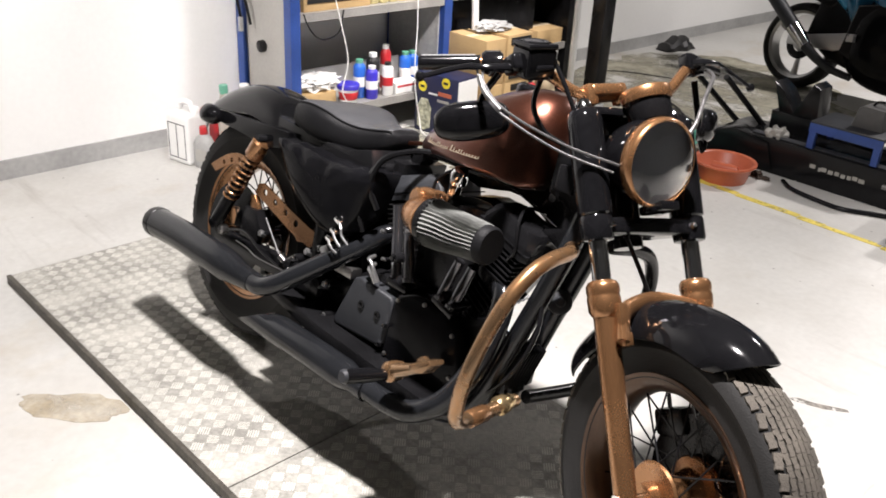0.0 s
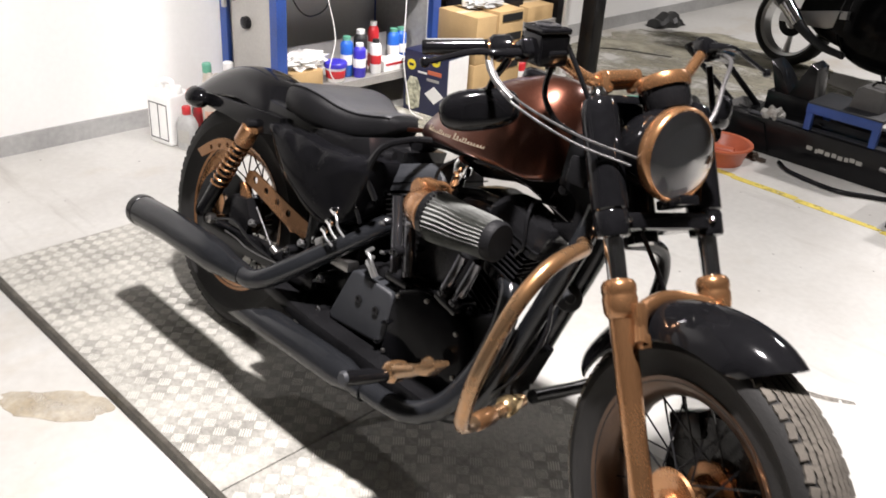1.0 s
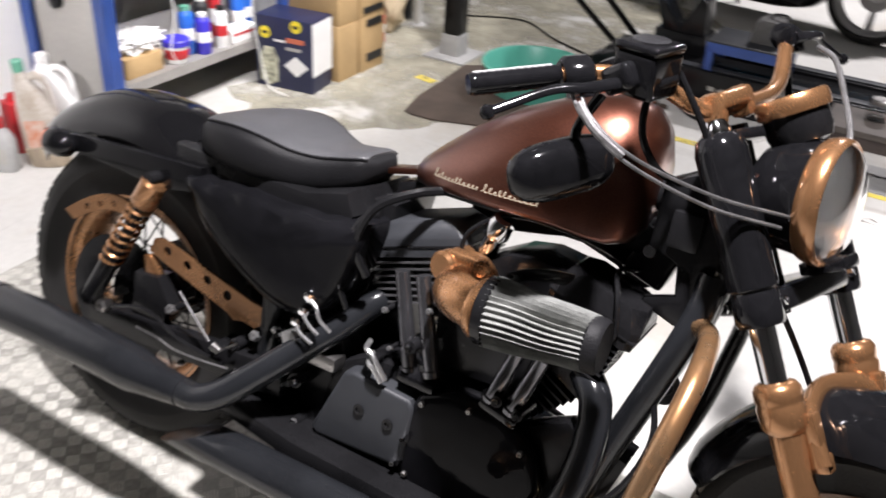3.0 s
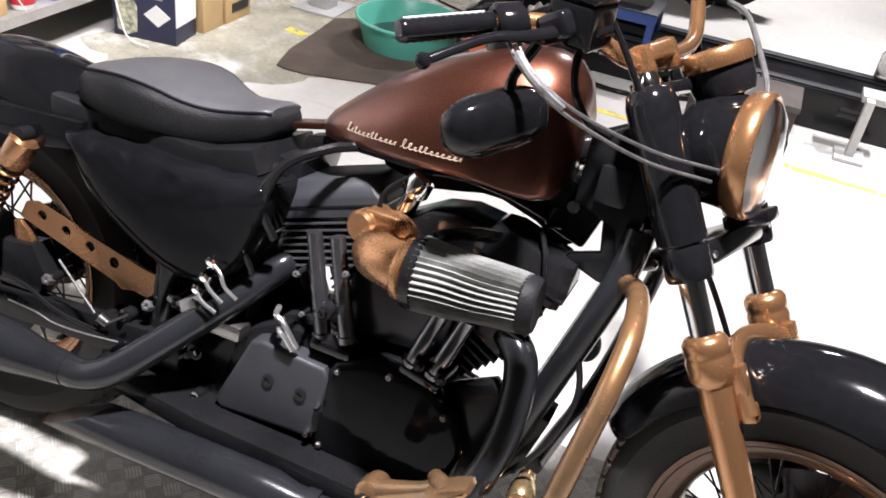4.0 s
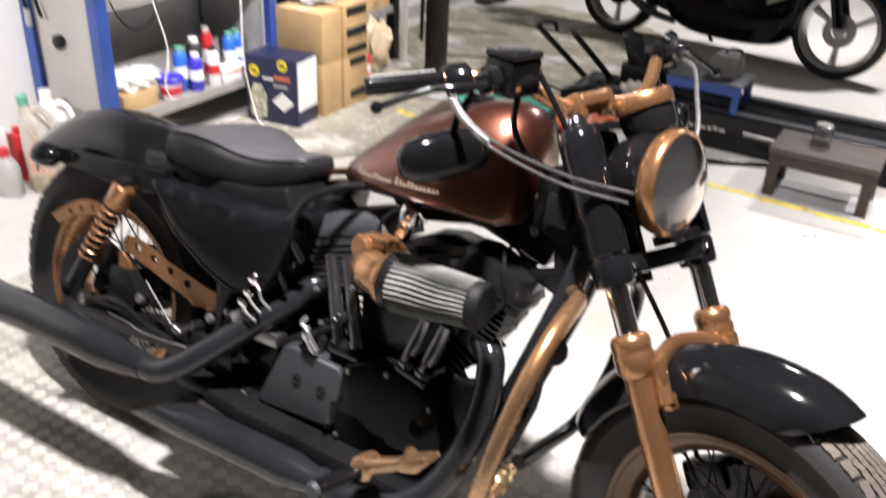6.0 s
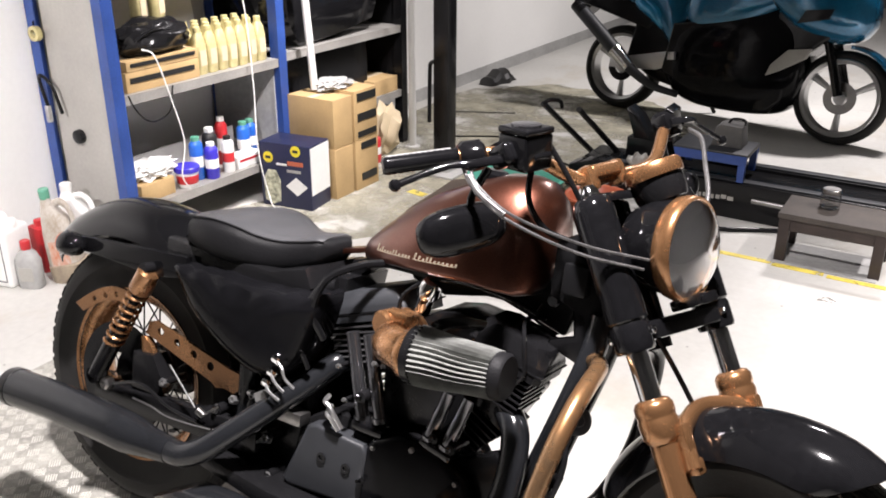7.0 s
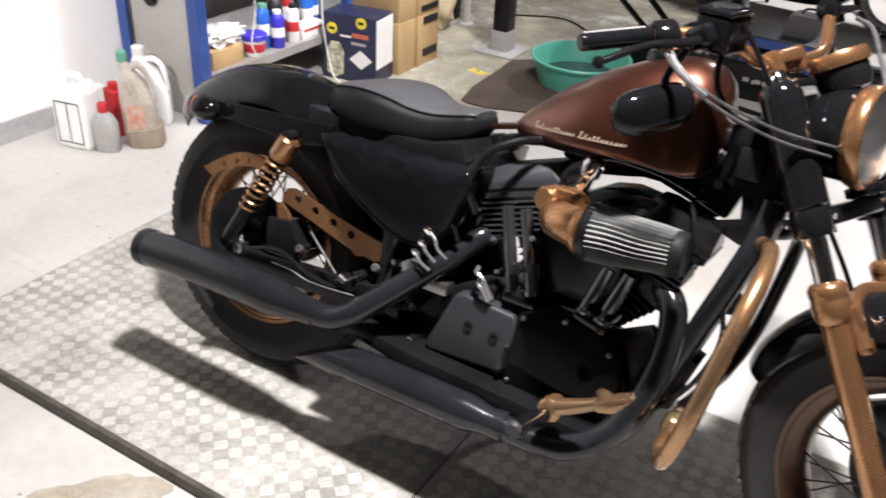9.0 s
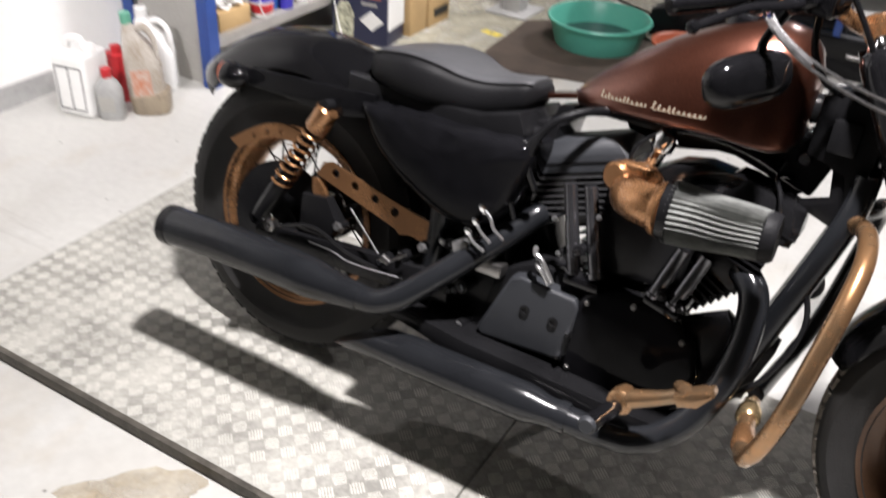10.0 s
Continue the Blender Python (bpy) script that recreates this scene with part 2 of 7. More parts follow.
def tube(bm, pts, r, seg=14, smooth=0, cap=True, squash=1.0):
    p = spline(pts, smooth) if smooth else [Vector(q) for q in pts]
    rs = ramp_list(r, len(p)) if isinstance(r, (list, tuple)) else [r] * len(p)
    up = None
    rings = []
    for i, q in enumerate(p):
        d = (p[min(i + 1, len(p) - 1)] - p[max(i - 1, 0)]).normalized()
        if up is None:
            up = d.orthogonal().normalized()
        up = (up - d * up.dot(d)).normalized()
        side = d.cross(up)
        rings.append([q + (up * math.cos(2 * math.pi * k / seg) + side * math.sin(2 * math.pi * k / seg) * squash) * rs[i] for k in range(seg)])
    skin(bm, rings, cap)
    return bm


def lathe(bm, profile, seg=24, m=None, closed=False):
    """Turns (radius, height) pairs round z, then places them with m."""
    m = m or Matrix()
    rings = [[m @ Vector((max(r, 1e-4) * math.cos(2 * math.pi * k / seg), max(r, 1e-4) * math.sin(2 * math.pi * k / seg), h)) for k in range(seg)] for r, h in profile]
    skin(bm, rings, not closed, closed)
    return bm


def box(bm, c, s, bevel=0.0, m=None, seg=2):
    made = bmesh.ops.create_cube(bm, size=1, matrix=(m or Matrix()) @ Matrix.Translation(c) @ Matrix.Diagonal((*s, 1)))
    if bevel:
        edges = list({e for v in made["verts"] for e in v.link_edges})
        bmesh.ops.bevel(bm, geom=edges, offset=bevel, segments=seg, affect="EDGES", profile=0.6)
    return bm


def slab(bm, outline, y0, y1, bevel=0.004, holes=(), m=None, seg=2):
    """An outline in x and z given thickness from y0 to y1; holes: (x, z, radius)."""
    if holes:
        edges = []
        for ring in [outline] + [[(x + r * math.cos(a * math.pi / 6), z + r * math.sin(a * math.pi / 6)) for a in range(12)] for x, z, r in holes]:
            vs = [bm.verts.new((x, y0, z)) for x, z in ring]
            edges += [bm.edges.new((vs[i], vs[(i + 1) % len(vs)])) for i in range(len(vs))]
        made = bmesh.ops.triangle_fill(bm, edges=edges, use_beauty=True)
        faces = [g for g in made["geom"] if isinstance(g, bmesh.types.BMFace)]
        ext = bmesh.ops.extrude_face_region(bm, geom=faces)
        bmesh.ops.translate(bm, vec=(0, y1 - y0, 0), verts=[g for g in ext["geom"] if isinstance(g, bmesh.types.BMVert)])
        bmesh.ops.recalc_face_normals(bm, faces=bm.faces)
    else:
        a = [bm.verts.new((x, y0, z)) for x, z in outline]
        b = [bm.verts.new((x, y1, z)) for x, z in outline]
        n = len(a)
        fs = [bm.faces.new(a), bm.faces.new(b[::-1])] + [bm.faces.new((a[i], b[i], b[(i + 1) % n], a[(i + 1) % n])) for i in range(n)]
        bmesh.ops.recalc_face_normals(bm, faces=fs)
        if bevel:
            es = list({e for f in fs[:2] for e in f.edges})
            bmesh.ops.bevel(bm, geom=es, offset=bevel, segments=seg, affect="EDGES", profile=0.6)
    if m:
        bmesh.ops.transform(bm, matrix=m, verts=bm.verts)
    return bm


def bolt(bm, c, axis, r=0.008, h=0.006):
    m = Matrix.Translation(c) @ Vector(axis).to_track_quat("Z", "Y").to_matrix().to_4x4()
    return lathe(bm, [(r, -h), (r, h * 0.6), (r * 0.7, h), (r * 0.4, h), (r * 0.4, h * 0.4)], 6, m)


def part(name, bm, mat, parent=None, label="", m=None, sharp=40):
    me = bpy.data.meshes.new(name)
    bmesh.ops.recalc_face_normals(bm, faces=bm.faces)
    if m:
        bmesh.ops.transform(bm, matrix=m, verts=bm.verts)
    bm.to_mesh(me)
    bm.free()
    me.polygons.foreach_set("use_smooth", [True] * len(me.polygons))
    me.set_sharp_from_angle(angle=radians(sharp))
    me.materials.append(mat)
    ob = new(name, me)
    if parent:
        ob.parent = parent
    if label:
        ob["label"] = label
    return ob


def thing(name, label, category, m=None, group=""):
    ob = new(name)
    ob.empty_display_size = 0.1
    if m:
        ob.matrix_world = m
    return tagged(ob, label, category, group)


B = bmesh.new

# ---- setting ----
tagged(part("floor", box(B(), (0.5, 5, -0.05), (9, 16, 0.1)), CONCRETE), "pale worn painted concrete workshop floor", "floor", kind="structure")
tagged(part("wall_west", box(B(), (-2.43, 5, 1.8), (0.2, 16, 3.6)), WALLPAINT), "white painted workshop wall", "wall", kind="structure")
tagged(part("wall_north", box(B(), (0.5, 13.1, 1.8), (9, 0.2, 3.6)), LOWBOUNCEGREY), "unseen end wall, dark grey to cut bounced light", "wall", kind="structure")
tagged(part("wall_east", box(B(), (5.1, 5, 1.8), (0.2, 16, 3.6)), LOWBOUNCEGREY), "unseen side wall, dark grey to cut bounced light", "wall", kind="structure")
tagged(part("wall_south", box(B(), (0.5, -3.1, 1.8), (9, 0.2, 3.6)), LOWBOUNCEGREY), "unseen south wall, dark grey to cut bounced light", "wall", kind="structure")
tagged(part("ceiling", box(B(), (0.5, 5, 3.7), (9.4, 16.4, 0.2)), CEIL), "unseen workshop ceiling, dark to cut bounced light", "ceiling", kind="structure")
tagged(part("baseboard", box(B(), (-2.325, 5, 0.045), (0.012, 15.9, 0.09)), SKIRT), "grey painted skirting along the white wall", "baseboard", kind="structure")

platform = thing("ramp_platform", "worn aluminium checker plate platform flat on the floor", "platform")
PX0, PX1, PY0, PY1, PZ = -1.335, 1.75, 1.27, 2.2, 0.0285
for x0, x1 in ((PX0, 0.117), (0.121, PX1)):
    part("plate", box(B(), ((x0 + x1) / 2, (PY0 + PY1) / 2, PZ / 2), (x1 - x0, PY1 - PY0, PZ), 0.002), PLATE, platform, "checker plate sheet")
part("edge_bar", box(B(), ((PX0 + PX1) / 2, 1.262, 0.016), (PX1 - PX0, 0.016, 0.034), 0.003), EDGE, platform, "dark iron edge bar")
rnd = random.Random(11)
tv, tf = [], []
pitch = 0.0475
for i in range(int((PX1 - PX0) / pitch)):
    for j in range(int((PY1 - PY0) / pitch)):
        cx, cy = PX0 + (i + 0.55) * pitch, PY0 + (j + 0.5) * pitch
        if abs(cx - 0.119) < 0.02:
            continue
        an = radians(45 if (i + j) % 2 else -45)
        ca, sa = math.cos(an), math.sin(an)
        hgt = rnd.uniform(0.00025, 0.0005)
        for k in range(5):
            off = (k - 2) * 0.0066
            ln = 0.0165 - 0.0012 * abs(k - 2)
            n = len(tv)
            for u, v, z in ((-ln, -0.0021, 0), (ln, -0.0021, 0), (ln, 0.0021, 0), (-ln, 0.0021, 0), (-ln * 0.74, 0, hgt), (ln * 0.74, 0, hgt)):
                v += off
                tv.append((cx + u * ca - v * sa, cy + u * sa + v * ca, PZ + z))
            tf += [(n, n + 1, n + 5, n + 4), (n + 2, n + 3, n + 4, n + 5), (n + 1, n + 2, n + 5), (n + 3, n, n + 4)]
me = bpy.data.meshes.new("tread_pattern")
me.from_pydata(tv, [], tf)
me.materials.append(PLATEBAR)
treads = new("tread_pattern", me)
treads.parent = platform
tagged(treads, "raised five bar tread pattern", kind="stuff")

# ---- motorcycle ----
LEAN_ROOT = pose(-0.504, 1.715, 0.03, -13, 0, 0)
bike = thing("motorcycle", "black and copper custom cruiser motorcycle leaning on its side stand", "motorcycle", LEAN_ROOT)

# Axes of handlebar and fork: forward, left, up along the tubes, from the middle of the fork caps.
RAKE, STEER = radians(30), radians(19)
_f0, _u = Vector((math.cos(RAKE), 0, math.sin(RAKE))), Vector((-math.sin(RAKE), 0, math.cos(RAKE)))
_f = _f0 * math.cos(STEER) + Vector((0, -1, 0)) * math.sin(STEER)
_l = _u.cross(_f)
BARS = Matrix.Translation((1.3485, -0.008, 0.7075)) @ Matrix((_f, _l, _u)).transposed().to_4x4()
# Level axes at the handlebar: forward level, left, up.
LEVEL = BARS @ pose(0, 0, 0, 0, math.degrees(RAKE), 0)
# The fork legs have dropped further over to the stand side than the frame.
_u = Vector((-0.4958, 0.1118, 0.8612)).normalized()
_l = (Vector((0.3128, 0.9481, 0.057)) - _u * _u.dot(Vector((0.3128, 0.9481, 0.057)))).normalized()
FORK = Matrix.Translation((1.3529, 0.0038, 0.6906)) @ Matrix((_l.cross(_u), _l, _u)).transposed().to_4x4()

TURN_Y = pose(0, 0, 0, -90, 0, 0)  # z to +y


def wheel(name, m, radius, width, rim_r, tread_rows, spokes=40, label="", dust=None, square=0.62):
    """A laced wheel whose axle lies along y of m."""
    w = width / 2
    rim = B()
    q = m @ TURN_Y
    lathe(rim, [(rim_r - 0.018, -w * 0.55), (rim_r + 0.006, -w * 0.72), (rim_r + 0.012, -w * 0.74), (rim_r + 0.012, -w * 0.66), (rim_r - 0.004, -w * 0.5),
                (rim_r - 0.016, -w * 0.25), (rim_r - 0.016, w * 0.25), (rim_r - 0.004, w * 0.5), (rim_r + 0.012, w * 0.66), (rim_r + 0.012, w * 0.74),
                (rim_r + 0.006, w * 0.72), (rim_r - 0.018, w * 0.55), (rim_r - 0.03, w * 0.2), (rim_r - 0.03, -w * 0.2)], 64, q, closed=True)
    top = part(name, rim, SHADEDBRONZE if "front" in name else COPPER, bike, label)
    ty = B()
    c = radius - 0.006
    prof = []
    for i in range(19):
        a = math.pi * (i / 18) - math.pi / 2
        h = w * math.sin(a) * (1 - 0.10 * abs(math.sin(a)) ** 6)
        bulge = math.cos(a) ** square if math.cos(a) > 1e-6 else 0
        prof.append((rim_r + 0.002 + (c - rim_r - 0.002) * bulge, h * (1.0 if abs(math.sin(a)) < 0.97 else 0.78)))
    prof += [(rim_r - 0.004, w * 0.6), (rim_r - 0.004, -w * 0.6)]
    lathe(ty, prof, 72, q, closed=True)
    part("tyre", ty, RUBBER, top, "black rubber tyre")
    tr = B()
    for lat, size, depth, count, skew, fill in tread_rows:
        a0 = math.asin(max(-0.99, min(0.99, lat)))
        cr = math.cos(a0) ** square
        rr = rim_r + (c - rim_r) * cr
        nrm = Vector((math.cos(a0 * 0.75), math.sin(a0 * 0.75)))
        for k in range(count):
            th = 2 * math.pi * (k + skew) / count
            arc = 2 * math.pi * rr / count * fill
            j = 0.12 * math.sin(k * 2.4)
            loc = Matrix.Rotation(th, 4, "Y") @ Matrix.Translation((0, w * lat, rr)) @ Matrix.Rotation(-a0 * 0.75, 4, "X") @ Matrix.Rotation(j + (math.copysign(0.2, lat) if fill < 0.93 else 0), 4, "Z")
            vs = []
            for z, g in ((-0.006, 1.0), (depth, 0.86 if fill < 0.93 else 0.98)):
                for sx, sy in ((-1, -1), (-0.2, -1), (0.15, -0.7), (1, -0.8), (1, 0.9), (0.25, 1), (-0.1, 0.75), (-1, 1)):
                    vs.append(tr.verts.new(m @ loc @ Vector((sx * arc / 2 * g, sy * size / 2 * g, z))))
            tr.faces.new(vs[8:])
            for i in range(8):
                tr.faces.new((vs[i], vs[(i + 1) % 8], vs[8 + (i + 1) % 8], vs[8 + i]))
    tagged(part("tread", tr, dust or RUBBER, top, "worn tread blocks"), kind="stuff")
    hub = B()
    lathe(hub, [(0.012, -0.085), (0.028, -0.085), (0.03, -0.06), (0.066, -0.058), (0.07, -0.053), (0.066, -0.047), (0.045, -0.042), (0.036, -0.02), (0.036, 0.02),
                (0.045, 0.042), (0.066, 0.047), (0.07, 0.053), (0.066, 0.058), (0.03, 0.06), (0.028, 0.085), (0.012, 0.085)], 32, q)
    part("hub", hub, COPPER if "front" in name else SATIN, top)
    ax = B()
    lathe(ax, [(0.002, -0.15), (0.013, -0.15), (0.014, -0.13), (0.010, -0.128), (0.010, 0.128), (0.014, 0.13), (0.013, 0.15), (0.002, 0.15)], 12, q)
    part("axle", ax, CHROME, top, "bright steel axle")
    for k in range(spokes):
        th = 2 * math.pi * k / spokes
        side = -1 if k % 2 else 1
        lead = 0.55 if (k // 2) % 2 else -0.55
        a = Vector((0.06 * math.sin(th + lead), side * 0.05, 0.06 * math.cos(th + lead)))
        b = Vector(((rim_r - 0.02) * math.sin(th), side * 0.012, (rim_r - 0.02) * math.cos(th)))
        part("spoke", tube(B(), [m @ a, m @ b], 0.0021, 6), SATIN, top)
    return top


FRONT_ROWS = []
REAR_ROWS = []
for sgn in (-1, 1):
    FRONT_ROWS += [(0.615 * sgn, 0.019, 0.004, 58, 0.3, 0.9), (0.44 * sgn, 0.0115, 0.004, 100, 0.2, 0.985), (0.27 * sgn, 0.0115, 0.004, 100, 0.6, 0.985), (0.09 * sgn, 0.0115, 0.004, 100, 0.4, 0.985)]
    REAR_ROWS += [(0.5 * sgn, 0.030, 0.0012, 48, 0.6, 0.85), (0.14 * sgn, 0.018, 0.003, 60, 0.1, 0.93)]
AXLE_F = FORK @ Matrix.Translation((0, 0, -0.408))
front_wheel = wheel("front_wheel", AXLE_F, 0.345, 0.140, 0.232, FRONT_ROWS, label="copper rimmed front wire wheel", dust=TREAD, square=0.5)
rear_wheel = wheel("rear_wheel", Matrix.Translation((-0.008, 0, 0.352)), 0.354, 0.155, 0.212, REAR_ROWS, label="copper rimmed rear wire wheel")
disc = B()
lathe(disc, [(0.06, 0.070), (0.150, 0.070), (0.150, 0.076), (0.06, 0.076)], 48, AXLE_F @ TURN_Y, closed=True)
part("brake_disc", disc, SATIN, front_wheel, "dark brake disc")
cal = B()
box(cal, (-0.06, 0.085, 0.135), (0.09, 0.055, 0.06), 0.012)
box(cal, (-0.02, 0.105, 0.11), (0.03, 0.02, 0.09), 0.006)
part("brake_caliper", cal, SATIN, bike, "black brake caliper", m=AXLE_F)

# fork
for s in (-1, 1):
    y = 0.124 * s
    lo = B()
    lathe(lo, [(0.012, -0.475), (0.021, -0.472), (0.0235, -0.455), (0.0235, -0.30), (0.0255, -0.05), (0.029, -0.046), (0.0335, -0.038), (0.0345, -0.012), (0.033, -0.008), (0.033, -0.003),
               (0.0345, 0.001), (0.034, 0.014), (0.029, 0.022), (0.022, 0.025), (0.0195, 0.022)], 28, Matrix.Translation((0, y, 0)))
    tube(lo, [(0.0, y + 0.012 * s, -0.425), (0.0, y - 0.045 * s, -0.425)], 0.022, 16)
    leg = part("fork_lower", lo, COPPER, bike, "copper painted fork lower", m=FORK)
    lug = B()
    box(lug, (0.030, y - 0.012 * s, -0.050), (0.030, 0.022, 0.05), 0.005)
    box(lug, (0.032, y - 0.014 * s, -0.098), (0.034, 0.022, 0.028), 0.005)
    part("fender_lug", lug, COPPER, leg, m=FORK)
    part("fork_tube", lathe(B(), [(0.0195, 0.0), (0.0195, 0.39)], 24, FORK @ Matrix.Translation((0, y, 0))), FORKCHROME, bike, "polished steel fork tube")
    part("fork_cover", lathe(B(), [(0.030, 0.155), (0.0365, 0.162), (0.0375, 0.36), (0.033, 0.378), (0.022, 0.386)], 24, FORK @ Matrix.Translation((0, y, 0))), GLOSS, bike, "gloss black fork cover")
    part("fork_cap", lathe(B(), [(0.002, 0.405), (0.014, 0.405), (0.018, 0.398), (0.022, 0.385), (0.022, 0.37)], 16, FORK @ Matrix.Translation((0, y, 0))), CHROME, bike, "chrome fork cap")
lt = B()
slab(lt, [(-0.06, -0.055), (-0.032, -0.09), (-0.026, -0.124), (0.026, -0.124), (0.032, -0.09), (0.032, 0.09), (0.026, 0.124), (-0.026, 0.124), (-0.032, 0.09), (-0.06, 0.055)], 0.118, 0.152, 0.008,
     m=FORK @ Matrix(((1, 0, 0, 0), (0, 0, 1, 0), (0, 1, 0, 0), (0, 0, 0, 1))))
for s in (-1, 1):
    lathe(lt, [(0.024, 0.105), (0.033, 0.107), (0.035, 0.113), (0.035, 0.152), (0.032, 0.158), (0.024, 0.160)], 28, FORK @ Matrix.Translation((0, 0.124 * s, 0)))
part("lower_triple_clamp", lt, GLOSS, bike, "gloss black lower yoke")
ut = B()
slab(ut, [(-0.065, -0.045), (-0.034, -0.09), (-0.024, -0.13), (0.024, -0.13), (0.030, -0.09), (0.030, 0.09), (0.024, 0.13), (-0.024, 0.13), (-0.034, 0.09), (-0.065, 0.045)], 0.368, 0.386, 0.006,
     m=FORK @ Matrix(((1, 0, 0, 0), (0, 0, 1, 0), (0, 1, 0, 0), (0, 0, 0, 1))))
part("upper_triple_clamp", ut, GLOSS, bike, "gloss black upper yoke")
for s in (-1, 1):
    part("clamp_bolt", bolt(B(), FORK @ Vector((0.033, 0.108 * s, 0.136)), FORK.to_3x3() @ Vector((1, 0.2 * s, 0)), 0.007, 0.007), CHROME, bike)
    part("clamp_bolt", bolt(B(), FORK @ Vector((-0.012, 0.128 * s, 0.377)), FORK.to_3x3() @ Vector((-0.3, s, 0)), 0.007, 0.006), CHROME, bike)
    part("neck_bolt", bolt(B(), FORK @ Vector((-0.075, 0.034 * s, 0.20)), FORK.to_3x3() @ Vector((-0.4, s, 0.2)), 0.008, 0.008), CHROME, bike)
    part("neck_gusset", box(B(), (-0.085, 0.026 * s, 0.235), (0.05, 0.010, 0.11), 0.004), GLOSS, bike, m=FORK)
part("steering_head", tube(B(), [(-0.055, 0, 0.10), (-0.055, 0, 0.40)], 0.032, 20), GLOSS, bike, m=FORK)
for s in (-1, 1):
    part("pinch_bolt", bolt(B(), FORK @ Vector((-0.04, 0.128 * s, 0.137)), FORK.to_3x3() @ Vector((-0.6, s, 0)), 0.009, 0.008), CHROME, bike)

# front fender
fe = B()
rings = []
for i in range(33):
    a = radians(-41 + (46 + 41) * i / 32)
    taper = 1 - 0.22 * max(0, (i - 28) / 4) ** 2 - 0.2 * max(0, (3 - i) / 3) ** 2
    outer = []
    inner = []
    for j in range(13):
        b = -1 + 2 * j / 12
        y = 0.083 * taper * math.sin(b * 1.45) / math.sin(1.45)
        rr = 0.388 - (0.076 + 0.014 * i / 32) * (1 - math.cos(b * 1.45)) * taper - 0.03 * (1 - taper)
        e = a + radians(8) * ((1 - b * b) - 0.35) * max(0, (i - 22) / 10) ** 2
        outer.append(Vector((rr * math.sin(e), y, rr * math.cos(e))))
        inner.append(Vector(((rr - 0.004) * math.sin(e), y * 0.95, (rr - 0.004) * math.cos(e))))
    rings.append(outer + inner[::-1])
skin(fe, rings)
part("front_fender", fe, GLOSS, bike, "gloss black front fender", m=AXLE_F)
br = B()
tube(br, [(0.035, -0.115, -0.075), (0.02, -0.095, -0.02), (0.005, -0.05, 0.0), (0.0, 0, 0.008), (0.005, 0.05, 0.0), (0.02, 0.095, -0.02), (0.035, 0.115, -0.075)], 0.015, 12, 6, squash=1.5)
part("fender_brace", br, COPPER, bike, "copper painted fender brace", m=FORK @ Matrix.Translation((0, 0, -0.030)))

# headlamp
HM = Matrix.Translation((1.292, -0.006, 0.951)) @ pose(0, 0, 0, 0, 0, -13) @ pose(0, 0, 0, 0, 84, 0) @ Matrix.Scale(1.04, 4)
lamp = part("headlamp", lathe(B(), [(0.004, -0.115), (0.035, -0.112), (0.062, -0.095), (0.078, -0.06), (0.084, -0.012), (0.084, 0.0), (0.06, 0.0), (0.03, -0.04), (0.004, -0.05)], 40, HM), GLOSS, bike, "gloss black round headlamp with copper ring")
part("ring", lathe(B(), [(0.0835, -0.022), (0.0870, -0.018), (0.0902, -0.006), (0.0905, 0.002), (0.0890, 0.010), (0.0855, 0.013), (0.0825, 0.011), (0.0825, -0.014)], 56, HM, closed=True), COPPER, lamp, "copper trim ring")
part("reflector", lathe(B(), [(0.0822, 0.004), (0.068, -0.016), (0.040, -0.034), (0.012, -0.040), (0.001, -0.040)], 40, HM), LAMPBOWL, lamp, "smoked reflector bowl")
for dx, dy in ((-0.034, -0.03), (-0.034, 0.03), (0.034, -0.03), (0.034, 0.03)):
    part("projector_lens", lathe(B(), [(0.001, 0.004), (0.012, 0.001), (0.019, -0.008), (0.020, -0.022), (0.016, -0.034)], 20, HM @ Matrix.Translation((dx, dy, -0.002))), DARKCHROME, lamp, "dark round projector lens")
    part("lens_rim", lathe(B(), [(0.0195, -0.010), (0.0235, -0.010), (0.0235, -0.006), (0.0195, -0.006)], 24, HM @ Matrix.Translation((dx, dy, -0.002)), closed=True), ALLOY, lamp)
part("glass", lathe(B(), [(0.0824, 0.010), (0.076, 0.019), (0.06, 0.028), (0.03, 0.035), (0.001, 0.037), (0.001, 0.0352), (0.03, 0.0332), (0.06, 0.0262), (0.075, 0.0175), (0.0812, 0.009)], 48, HM, closed=True), GLASS, lamp, "clear headlamp glass").visible_shadow = False
part("headlamp_bracket", box(B(), (0.055, 0, 0.165), (0.07, 0.05, 0.02), 0.005), GLOSS, bike, m=FORK)

# speedometer
SM = BARS @ Matrix.Translation((0.035, 0.052, 0.383)) @ pose(0, 0, 0, 0, -2, 0)
sp = part("speedometer", lathe(B(), [(0.03, -0.055), (0.044, -0.05), (0.048, -0.035), (0.048, -0.006), (0.03, -0.004)], 32, SM), SATIN, bike, "black speedometer in a copper bezel")
part("bezel", lathe(B(), [(0.047, -0.008), (0.0525, -0.007), (0.054, 0.0), (0.0535, 0.014), (0.050, 0.019), (0.046, 0.016), (0.044, 0.004)], 40, SM, closed=True), COPPER, sp, "copper bezel")
part("dial", lathe(B(), [(0.046, 0.006), (0.001, 0.006), (0.001, 0.004), (0.046, 0.004)], 32, SM), SATIN, sp)

